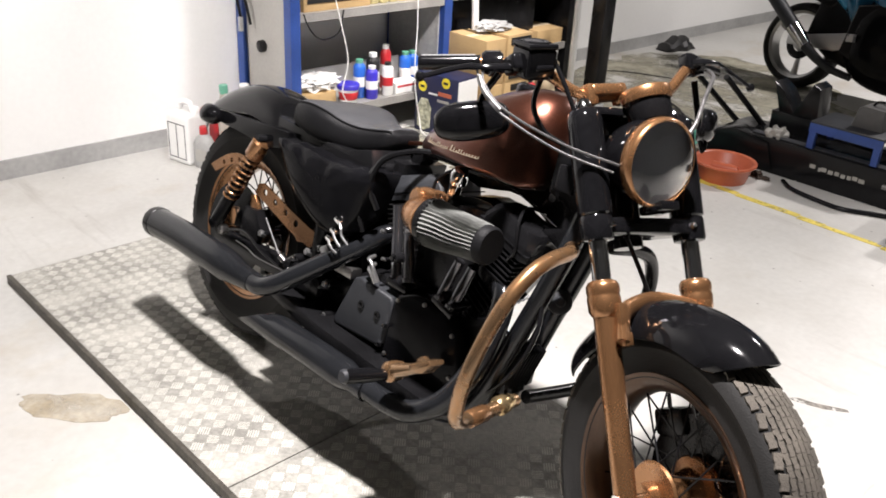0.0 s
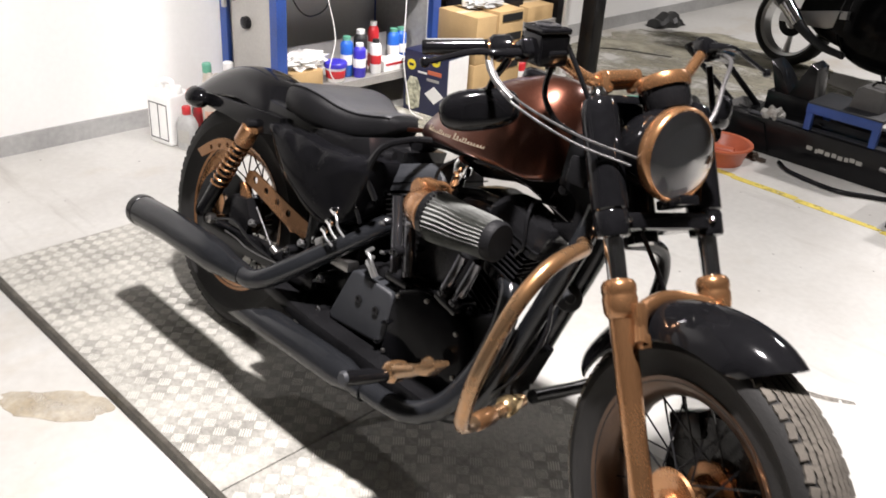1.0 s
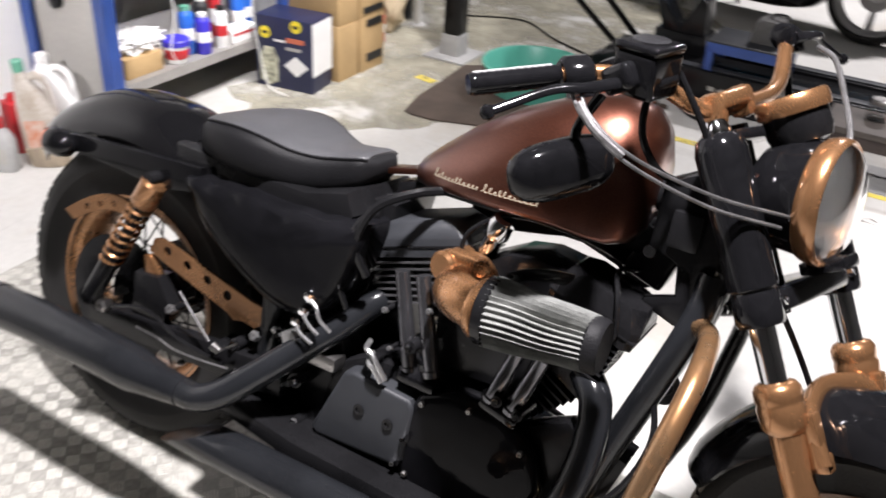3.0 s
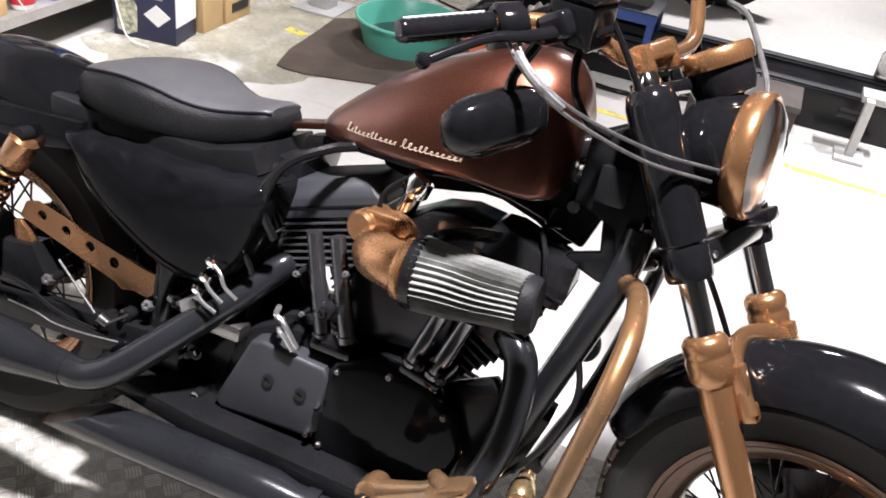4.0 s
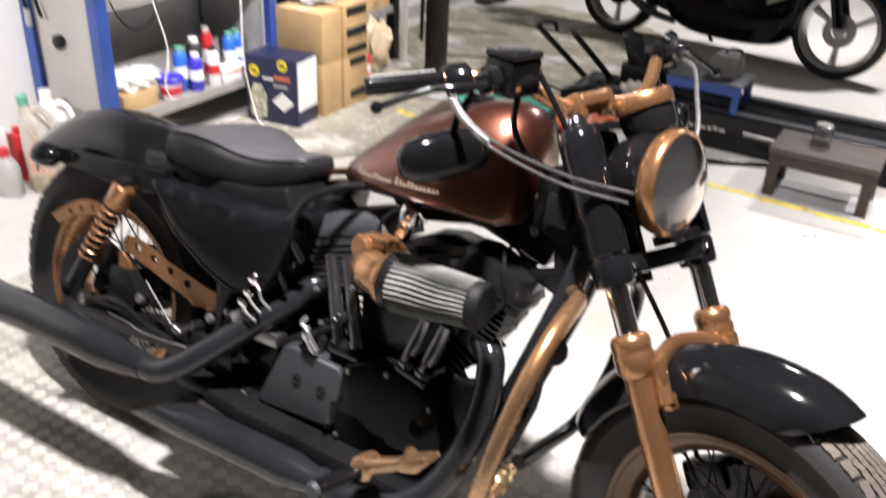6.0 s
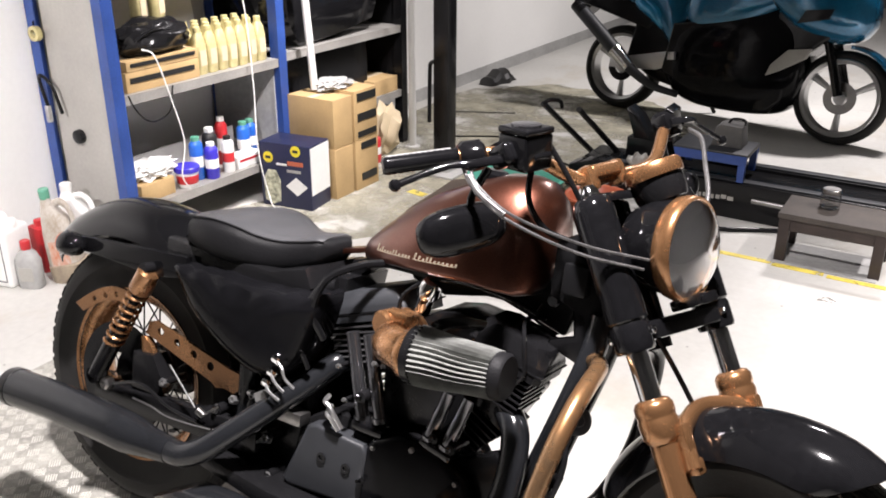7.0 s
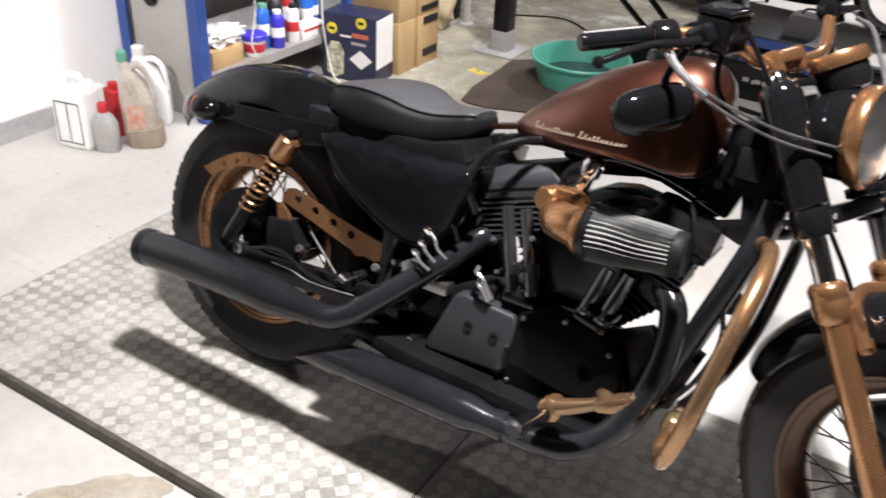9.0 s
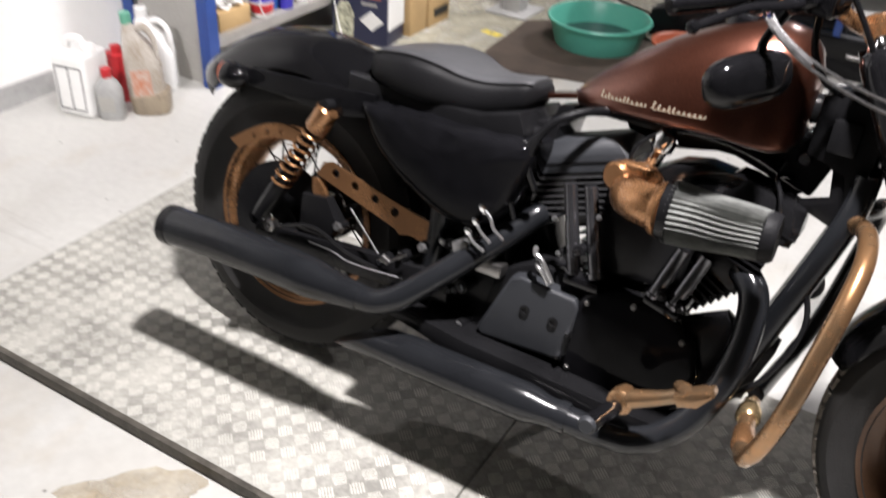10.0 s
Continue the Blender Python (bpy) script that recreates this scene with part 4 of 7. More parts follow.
for s, lean_deg in ((-1, -25), (1, 25)):
    base = Matrix.Translation(CR + Vector((-0.02 if s < 0 else -0.03, 0.03 if s < 0 else 0.0, -0.015))) @ Matrix.Rotation(radians(lean_deg + 4), 4, "Y")
    cyl = part("cylinder", lathe(B(), [(0.05, 0.10), (0.05, 0.36)] if s < 0 else [(0.03, 0.10), (0.03, 0.20), (0.05, 0.30), (0.055, 0.36)], 24, base), SATIN, bike, "black finned cylinder")
    for k in range(9):
        z = 0.155 + k * 0.0155
        right = 0.062 if s < 0 else max(0.012, 0.323 * z - 0.031)
        part("fin", box(B(), ((right - 0.062) / 2, 0, z), (0.062 + right, 0.13 if s < 0 else 0.115, 0.0042), 0.0, base), SATIN, cyl)
    head = part("cylinder_head", box(B(), (0, 0, 0.325), (0.13 if s < 0 else 0.10, 0.12, 0.10), 0.01, base), SATIN, bike, "black finned cylinder head")
    if s < 0:
        RM = Matrix.Translation((0.661, 0.03, 0.699)) @ pose(0, 0, 0, 0, -18.5, 0)
    else:
        RM = Matrix.Translation((1.021, -0.035, 0.710)) @ pose(0, 0, 0, 0, 17, 0)
    for k in range(7 if s < 0 else 6):
        part("fin", box(B(), (0, 0, -0.044 - k * 0.0125), (0.200 if s < 0 else 0.128, 0.152 if s < 0 else 0.12, 0.0032), 0.0, RM), FINEDGE if s < 0 else SATIN, head)
    rk = B()
    low = [(-0.104, -0.075), (0.104, -0.075), (0.104, 0.075), (-0.104, 0.075)] if s < 0 else [(-0.080, -0.06), (0.080, -0.06), (0.080, 0.06), (-0.080, 0.06)]
    rings = []
    for z, g, cut in ((-0.034, 1.0, 0.012), (-0.003, 1.0, 0.012), (0.001, 0.985, 0.014), (0.024, 0.89, 0.02), (0.031, 0.83, 0.022)):
        ring = []
        for x0, y0 in low:
            x0, y0 = x0 * g, y0 * g
            sx, sy = math.copysign(1, x0), math.copysign(1, y0)
            ring += [Vector((x0 - sx * cut, y0, z)), Vector((x0, y0 - sy * cut, z))]
        order = sorted(ring, key=lambda v: math.atan2(v.y, v.x))
        rings.append(order)
    skin(rk, rings)
    bmesh.ops.transform(rk, matrix=RM, verts=rk.verts)
    rc = part("rocker_cover", rk, CHARCOAL if s < 0 else SATIN, engine, "dark grey rocker cover" if s < 0 else "black rocker cover")
    part("gasket_line", box(B(), (0, 0, -0.015), (0.212 if s < 0 else 0.164, 0.154 if s < 0 else 0.124, 0.003), 0.0, RM), SATIN, rc)
for a, b in (((0.672, -0.098, 0.655), (0.722, -0.10, 0.475)), ((0.714, -0.098, 0.66), (0.766, -0.10, 0.485)), ((0.962, -0.105, 0.60), (0.925, -0.105, 0.485)), ((0.918, -0.105, 0.60), (0.885, -0.105, 0.492))):
    a, b = Vector(a), Vector(b)
    pr = B()
    d = (b - a)
    tube(pr, [a, a + d * 0.45, a + d * 0.46, b - d * 0.06, b - d * 0.06, b], [0.0135, 0.0135, 0.0142, 0.0142, 0.018, 0.018], 16)
    part("pushrod_tube", pr, DARKCHROME, engine, "polished black pushrod tube")
for cx, cz, tilt in ((0.745, 0.47, 0), (0.908, 0.480, 14)):
    part("tappet_block", box(B(), (0, 0, 0), (0.075, 0.045, 0.02), 0.006), GLOSS, engine, m=Matrix.Translation((cx, -0.1, cz)) @ pose(0, 0, 0, 0, tilt, 0))

for x, z, r in ((0.497, 0.373, 0.010), (0.508, 0.285, 0.008), (0.748, 0.362, 0.006), (0.737, 0.306, 0.006), (0.728, 0.536, 0.008), (0.344, 0.389, 0.009), (0.295, 0.362, 0.009), (0.945, 0.495, 0.007), (0.451, 0.455, 0.009), (0.905, 0.505, 0.007)):
    part("engine_bolt", bolt(B(), (x, -0.132, z), (0.1, -1, 0.15), r, 0.009), CHROME, engine, "bright bolt head")
    part("bolt_boss", tube(B(), [(x, -0.07, z), (x, -0.129, z)], r * 1.5, 12), SATIN, engine)

# air filter
EL = B()
tube(EL, [(0.805, -0.07, 0.682), (0.80, -0.12, 0.682), (0.812, -0.168, 0.684), (0.85, -0.197, 0.688), (0.905, -0.202, 0.690)], [0.038, 0.038, 0.038, 0.038, 0.040], 24, 6)
lathe(EL, [(0.030, -0.004), (0.047, -0.004), (0.049, 0.0), (0.049, 0.007), (0.046, 0.010), (0.030, 0.010)], 32, Matrix.Translation((0.874, -0.201, 0.689)) @ pose(0, 0, 0, 0, 88, -8))
lathe(EL, [(0.020, -0.006), (0.050, -0.006), (0.052, 0.0), (0.050, 0.006), (0.020, 0.006)], 32, Matrix.Translation((0.806, -0.102, 0.684)) @ pose(0, 0, 0, 90, 0, 0))
intake = part("intake_elbow", EL, COPPER, bike, "copper intake elbow")
pl = B()
lathe(pl, [(0.002, 0.014), (0.022, 0.014), (0.027, 0.009), (0.028, -0.014)], 24, Matrix.Translation((0.767, -0.128, 0.704)) @ pose(0, 0, 0, 90, 0, -14))
box(pl, (0.80, -0.118, 0.722), (0.07, 0.03, 0.026), 0.009, None, 3)
tube(pl, [(0.765, -0.05, 0.70), (0.765, -0.12, 0.702)], 0.022, 16)
lathe(pl, [(0.014, -0.004), (0.016, 0.0), (0.013, 0.008), (0.002, 0.009)], 16, Matrix.Translation((0.835, -0.135, 0.722)) @ pose(0, 0, 0, 70, 0, 0))
part("breather_boss", pl, COPPER, intake, "copper breather boss")
FA, FE = Vector((0.893, -0.202, 0.690)), Vector((1.058, -0.200, 0.698))
fd = (FE - FA).normalized()
fq = Matrix.Translation(FA) @ fd.to_track_quat("Z", "Y").to_matrix().to_4x4()
flen = (FE - FA).length
fl = B()
rings = []
for j in range(9):
    t = j / 8
    rad = 0.0525 - 0.0125 * t
    ring = []
    for k in range(68):
        an = 2 * math.pi * k / 68 + 0.02 * math.sin(t * 9 + 2)
        wob = 1 + 0.3 * math.sin(t * 7 + k * 0.13)
        ring.append(fq @ Vector(((rad + (0.0036 if k % 2 else -0.0042) * wob) * math.cos(an), (rad + (0.0036 if k % 2 else -0.0042) * wob) * math.sin(an), t * flen)))
    rings.append(ring)
skin(fl, rings)
cone = part("filter_cone", fl, PLEAT, intake, "grey pleated cone filter", sharp=15)
part("end_cap", lathe(B(), [(0.040, flen - 0.008), (0.0435, flen - 0.004), (0.043, flen + 0.012), (0.038, flen + 0.018), (0.002, flen + 0.018)], 32, fq), VINYL, cone, "black rubber end cap")
part("clamp_band", lathe(B(), [(0.047, -0.012), (0.0545, -0.010), (0.0555, 0.006), (0.052, 0.008), (0.047, 0.006)], 40, fq, closed=True), SATIN, cone, "black clamp band")
part("heat_shield", tube(B(), [(0.90, -0.155, 0.735), (0.925, -0.165, 0.752), (0.955, -0.15, 0.757), (0.975, -0.12, 0.75)], 0.007, 8, 5, squash=2.4), SATIN, intake, "bent black bracket")
part("fuel_valve", lathe(B(), [(0.008, -0.03), (0.012, -0.028), (0.012, 0.0), (0.017, 0.004), (0.017, 0.022), (0.012, 0.03), (0.002, 0.03)], 16, Matrix.Translation((0.815, -0.06, 0.758)) @ pose(0, 0, 0, 15, 20, 0) @ Matrix.Scale(1.35, 4)), CHROME, intake, "bright alloy fitting")

# exhaust
up = B()
tube(up, [(-0.222, -0.238, 0.304), (-0.05, -0.243, 0.318), (0.14, -0.245, 0.322), (0.20, -0.245, 0.320), (0.265, -0.242, 0.318), (0.32, -0.238, 0.318)], [0.047, 0.046, 0.046, 0.045, 0.034, 0.029], 24)
tube(up, [(0.318, -0.238, 0.318), (0.360, -0.237, 0.322), (0.405, -0.226, 0.345), (0.45, -0.190, 0.388), (0.50, -0.143, 0.440), (0.55, -0.095, 0.494), (0.588, -0.052, 0.540), (0.600, -0.034, 0.552), (0.606, -0.01, 0.554)], 0.0275, 20, 6)
exu = part("upper_exhaust", up, MATTE, bike, "matte black upper exhaust pipe")
part("tip", lathe(B(), [(0.0475, -0.004), (0.0485, 0.0), (0.0485, 0.022), (0.0465, 0.024), (0.040, 0.0), (0.036, 0.03)], 28, Matrix.Translation((-0.229, -0.238, 0.3035)) @ pose(0, 0, 0, 0, 86, 0)), SATIN, exu)
dn = B()
tube(dn, [(0.325, -0.212, 0.219), (0.45, -0.215, 0.224), (0.68, -0.215, 0.228), (0.725, -0.2135, 0.228), (0.768, -0.2115, 0.228), (0.80, -0.210, 0.228)], [0.039, 0.041, 0.041, 0.0405, 0.031, 0.030], 24)
tube(dn, [(0.797, -0.21, 0.228), (0.88, -0.203, 0.226), (0.95, -0.19, 0.236), (1.015, -0.165, 0.29), (1.055, -0.14, 0.38), (1.068, -0.115, 0.47), (1.058, -0.09, 0.55), (1.02, -0.06, 0.585)], 0.0275, 20, 6)
# slash cut at the rear
for v in dn.verts:
    if v.co.x < 0.335:
        v.co.x += (v.co.z - 0.217) * 1.9
exl = part("lower_exhaust", dn, MATTE, bike, "matte black lower exhaust pipe, slash cut")
part("clamp", tube(B(), [(0.79, -0.21, 0.228), (0.812, -0.209, 0.228)], 0.033, 24), MATTE, exl)

# long bracket between the pipes and the engine
part("exhaust_bracket", slab(B(), [(0.30, 0.285), (0.32, 0.31), (0.55, 0.285), (0.98, 0.275), (1.0, 0.25), (0.95, 0.235), (0.55, 0.245)], -0.185, -0.085, 0.006), SATIN, bike, "long black exhaust bracket")

# foot controls
fp = B()
tube(fp, [(0.905, -0.255, 0.322), (0.897, -0.30, 0.326), (0.889, -0.368, 0.330)], [0.014, 0.0175, 0.0175], 16)
peg = part("foot_peg", fp, GLOSS, bike, "gloss black foot peg")
part("peg_end", lathe(B(), [(0.001, 0.006), (0.012, 0.006), (0.0165, 0.0), (0.0165, -0.006)], 16, Matrix.Translation((0.889, -0.370, 0.330)) @ pose(0, 0, 0, 90, 0, 0) @ Matrix.Scale(1.05, 4)), CHARCOAL, peg)
pd = B()
lathe(pd, [(0.002, -0.034), (0.020, -0.030), (0.025, -0.01), (0.025, 0.014), (0.017, 0.022), (0.002, 0.024)], 18, Matrix.Translation((0.908, -0.238, 0.330)) @ pose(0, 0, 0, 90, 0, 0))
tube(pd, [(0.908, -0.24, 0.333), (0.945, -0.245, 0.352), (0.985, -0.252, 0.376), (1.015, -0.258, 0.398)], [0.020, 0.017, 0.0135, 0.014], 12, 5)
tube(pd, [(1.0, -0.24, 0.40), (1.015, -0.26, 0.404), (1.03, -0.285, 0.408)], [0.013, 0.017, 0.014], 12, 4)
slab(pd, [(1.0, 0.402), (1.035, 0.425), (1.060, 0.436), (1.066, 0.428), (1.045, 0.398), (1.012, 0.386)], -0.295, -0.248, 0.008)
part("brake_pedal", pd, WORNCOPPER, bike, "copper brake pedal")
part("side_stand", tube(B(), [(0.62, 0.10, 0.20), (0.72, 0.20, 0.09), (0.80, 0.27, 0.062)], 0.013, 10, 4), SATIN, bike, "black side stand")

# oil tank, belt guards, linkage
outline = [Vector((x, 0, z)) for x, z in ((0.185, 0.70), (0.205, 0.655), (0.25, 0.60), (0.335, 0.548), (0.43, 0.508), (0.50, 0.508), (0.555, 0.55), (0.59, 0.64), (0.598, 0.70), (0.57, 0.716), (0.43, 0.708), (0.30, 0.71))]
outline = spline(outline + [outline[0]], 6)[:-1]
mid = Vector((0.43, 0, 0.625))
rings = []
for g, y in ((1.0, -0.03), (1.0, -0.098), (0.99, -0.118), (0.955, -0.134), (0.90, -0.144), (0.82, -0.150), (0.7, -0.154), (0.5, -0.158), (0.25, -0.160), (0.03, -0.160)):
    ring = []
    for q in outline:
        v = mid + (q - mid) * g
        dent = 0.011 * noise.noise(Vector((v.x * 30, v.z * 36, 2.0))) * max(0.0, min(1.0, (v.z - 0.655) / 0.03)) * (0.2 if g > 0.995 else 1.0)
        ring.append(Vector((v.x, y + dent + 0.004 * noise.noise(Vector((v.x * 9, v.z * 9, 5.0))), v.z + 0.008 * noise.noise(Vector((v.x * 36, g * 6, 9.0))) * max(0.0, min(1.0, (v.z - 0.665) / 0.025)) * (0.0 if y > -0.05 else 1.0))))
    rings.append(ring)
ot = B()
skin(ot, rings)
part("oil_tank", ot, GLOSSWAVE, bike, "gloss black side oil tank with a dented upper edge", sharp=60)
bx = B()
slab(bx, [(0.22, 0.68), (0.34, 0.53), (0.52, 0.52), (0.56, 0.70)], 0.02, 0.14, 0.012)
part("battery_cover", bx, GLOSS, bike, "gloss black battery cover")
bg = B()
slab(bg, [(0.085, 0.50), (0.098, 0.532), (0.12, 0.538), (0.36, 0.485), (0.418, 0.478), (0.405, 0.455), (0.375, 0.432), (0.345, 0.436), (0.32, 0.43), (0.305, 0.44)], -0.105, -0.112, 0, holes=[(0.135, 0.515, 0.0105), (0.19, 0.502, 0.0105), (0.245, 0.489, 0.0105), (0.30, 0.476, 0.0105)])
part("belt_guard", bg, COPPER, bike, "drilled copper belt guard")
ug = B()
arc_o = [(-0.185 + 0.205 * t, 0.508 + 0.085 * math.sin(t * 1.9) - 0.01 * t) for t in [i / 8 for i in range(9)]]
arc_i = [(x + 0.004, z - 0.034) for x, z in arc_o[1:]][::-1]
slab(ug, arc_o + arc_i, -0.095, -0.102, 0, holes=[(-0.115, 0.535, 0.0075), (-0.075, 0.553, 0.0075), (-0.035, 0.565, 0.0075)])
part("upper_belt_guard", ug, COPPER, bike, "drilled copper upper belt guard")
part("belt_cover", slab(B(), [(0.04, 0.33), (0.05, 0.45), (0.12, 0.49), (0.36, 0.46), (0.42, 0.42), (0.40, 0.30), (0.10, 0.29)], 0.092, 0.104, 0.004), SATIN, bike, "black belt cover on the far side")
part("brake_rod", tube(B(), [(0.213, -0.152, 0.465), (0.297, -0.150, 0.386)], 0.0023, 8), CABLE, bike, "thin steel linkage rod")
part("rod_end", tube(B(), [(0.310, -0.155, 0.386), (0.326, -0.15, 0.376)], [0.009, 0.008], 10), STEEL, bike)
part("linkage_wire", tube(B(), [(0.326, -0.15, 0.376), (0.345, -0.15, 0.392), (0.367, -0.15, 0.408)], 0.0022, 8, 4), STEEL, bike)
part("caliper_cover", slab(B(), [(0.074, 0.489), (0.091, 0.493), (0.108, 0.478), (0.121, 0.455), (0.134, 0.425), (0.144, 0.402), (0.120, 0.393), (0.094, 0.402), (0.086, 0.425), (0.080, 0.455)], -0.118, -0.098, 0.006), COPPER, bike, "copper painted blade")
part("pulley", lathe(B(), [(0.05, 0.088), (0.085, 0.086), (0.09, 0.09), (0.09, 0.108), (0.085, 0.112), (0.05, 0.11)], 40, Matrix.Translation((-0.008, 0, 0.352)) @ TURN_Y, closed=True), SATIN, bike, "black rear pulley")
part("brake_hose", tube(B(), [(0.02, -0.145, 0.36), (0.12, -0.15, 0.39), (0.22, -0.15, 0.36), (0.33, -0.14, 0.345)], 0.004, 8, 6), SATIN, bike)
for pts in ([(0.513, -0.125, 0.557), (0.535, -0.13, 0.545), (0.547, -0.132, 0.526), (0.568, -0.125, 0.508)],
            [(0.504, -0.125, 0.525), (0.514, -0.13, 0.515), (0.528, -0.13, 0.504), (0.544, -0.128, 0.494)],
            [(0.492, -0.125, 0.499), (0.502, -0.13, 0.488), (0.517, -0.13, 0.479), (0.534, -0.128, 0.472)]):
    pts = [(x + 0.012, y - 0.032, z + 0.010) for x, y, z in pts]
    line = part("oil_line", tube(B(), pts, 0.0034, 8, 5), ALLOY, bike, "thin bright curved oil line")
    part("line_cap", bolt(B(), pts[0], (-0.5, -0.6, 0.6), 0.0075, 0.010), CHROME, line, "bright union cap")
part("line_block", slab(B(), [(0.465, 0.470), (0.491, 0.486), (0.512, 0.464), (0.508, 0.440), (0.478, 0.440)], -0.150, -0.085, 0.005), ALLOY, bike, "alloy oil line block")
part("line_union", tube(B(), [(0.427, -0.12, 0.454), (0.445, -0.122, 0.452), (0.46, -0.12, 0.446)], [0.006, 0.0085, 0.0085], 10), ALLOY, bike)
for pts in ([(0.634, -0.105, 0.505), (0.645, -0.133, 0.504), (0.660, -0.137, 0.498), (0.674, -0.137, 0.482), (0.690, -0.13, 0.456)],
            [(0.646, -0.11, 0.488), (0.657, -0.138, 0.482), (0.670, -0.14, 0.474), (0.686, -0.135, 0.452)]):
    part("oil_line", tube(B(), pts, 0.0052, 8, 5), ALLOY, bike, "bright curved oil line")
part("breather_elbow", tube(B(), [(0.545, -0.10, 0.575), (0.548, -0.118, 0.60), (0.553, -0.122, 0.63), (0.564, -0.12, 0.657), (0.582, -0.105, 0.675)], [0.012, 0.012, 0.013, 0.014, 0.013], 12, 5), CHARCOAL, bike, "grey rubber breather elbow")
part("thin_wire", tube(B(), [(0.14, -0.19, 0.372), (0.207, -0.195, 0.373), (0.246, -0.19, 0.362), (0.305, -0.18, 0.359), (0.363, -0.165, 0.358)], 0.0016, 6, 6), CABLE, bike, "thin bright wire")
for x, z, r in ((0.167, 0.40, 0.011), (0.388, 0.425, 0.011), (0.358, 0.347, 0.012), (0.466, 0.352, 0.006), (0.48, 0.358, 0.006), (0.507, 0.286, 0.009), (0.204, 0.291, 0.006), (0.665, 0.584, 0.006), (0.687, 0.517, 0.005), (0.751, 0.613, 0.006)):
    part("bracket_stud", tube(B(), [(x, -0.06, z), (x, -0.124, z)], r * 0.9, 10), SATIN, bike)
    part("bright_nut", bolt(B(), (x, -0.124, z), (0.15, -1, 0.35), r, 0.009), ALLOY, bike, "bright nut")
part("starter_bracket", box(B(), (0.53, -0.10, 0.43), (0.09, 0.04, 0.03), 0.008), STEEL, bike, "alloy bracket")
part("spark_cable", tube(B(), [(0.60, -0.10, 0.62), (0.585, -0.125, 0.68), (0.61, -0.12, 0.755), (0.66, -0.08, 0.79), (0.70, -0.04, 0.80)], 0.0085, 8, 6), SATIN, bike, "black plug lead")
part("spark_cable", tube(B(), [(0.575, -0.11, 0.55), (0.56, -0.13, 0.62), (0.585, -0.125, 0.72), (0.63, -0.09, 0.78)], 0.006, 8, 6), SATIN, bike)
part("ignition_module", box(B(), (1.115, -0.02, 0.86), (0.05, 0.08, 0.06), 0.008), SATIN, bike)

# dark bulk under seat and tank, and on the far side
for nm, outline, y0, y1 in (
        ("electrics_box", [(0.20, 0.735), (0.24, 0.60), (0.36, 0.52), (0.56, 0.51), (0.60, 0.74)], -0.03, 0.13),
        ("wiring_tray", [(0.55, 0.70), (0.57, 0.77), (0.62, 0.785), (0.72, 0.80), (0.72, 0.78), (0.62, 0.76)], 0.02, 0.08),
        ("coil_bracket", [(0.70, 0.80), (0.72, 0.76), (0.80, 0.742), (0.866, 0.755), (0.90, 0.763), (0.935, 0.763), (1.0, 0.744), (1.05, 0.716), (1.07, 0.728), (1.085, 0.775), (1.10, 0.82)], 0.034, 0.048),
        ("carburettor", [(0.745, 0.485), (0.735, 0.66), (0.785, 0.70), (0.85, 0.738), (0.90, 0.748), (0.95, 0.742), (0.965, 0.69), (0.94, 0.64), (0.92, 0.50)], -0.07, 0.05),
        ("primary_cover", [(0.45, 0.22), (0.43, 0.34), (0.50, 0.43), (0.70, 0.44), (0.86, 0.43), (0.90, 0.38), (0.98, 0.36), (1.02, 0.33), (1.02, 0.28), (0.95, 0.21), (0.60, 0.19)], 0.11, 0.17),
        ("seat_base", [(0.13, 0.66), (0.13, 0.745), (0.30, 0.735), (0.45, 0.735), (0.54, 0.76), (0.56, 0.72), (0.54, 0.66), (0.30, 0.66)], -0.105, 0.112),
        ("engine_mount", [(0.49, 0.42), (0.49, 0.66), (0.55, 0.67), (0.58, 0.60), (0.62, 0.50), (0.66, 0.42)], 0.03, 0.10),
        ("gearbox", [(0.38, 0.24), (0.38, 0.44), (0.44, 0.50), (0.56, 0.50), (0.58, 0.24)], -0.08, 0.11),
        ("oil_filter_mount", [(1.02, 0.30), (1.02, 0.42), (1.07, 0.43), (1.09, 0.32)], -0.04, 0.04),
        ("tank_tunnel", [(0.62, 0.775), (0.66, 0.82), (1.02, 0.85), (1.10, 0.82), (1.04, 0.785), (0.80, 0.775)], 0.0, 0.085),
        ("neck_gusset", [(1.06, 0.815), (1.06, 0.92), (1.15, 0.97), (1.18, 0.90), (1.165, 0.735), (1.142, 0.735), (1.128, 0.785), (1.10, 0.803)], -0.035, 0.035),
        ("coil_mount", [(1.112, 0.80), (1.135, 0.80), (1.165, 0.711), (1.131, 0.702), (1.096, 0.714), (1.066, 0.716), (1.076, 0.735), (1.121, 0.751)], -0.036, -0.024)):
    part(nm, slab(B(), outline, y0, y1, 0.01), SATIN, bike)
part("brake_disc", lathe(B(), [(0.07, -0.092), (0.145, -0.092), (0.145, -0.097), (0.07, -0.097)], 48, Matrix.Translation((-0.008, 0, 0.352)) @ TURN_Y, closed=True), SATIN, rear_wheel, "dark brake disc")
part("rear_caliper", slab(B(), [(0.06, 0.36), (0.06, 0.45), (0.13, 0.46), (0.17, 0.40), (0.15, 0.36)], -0.13, -0.075, 0.012), SATIN, bike, "black rear brake caliper")

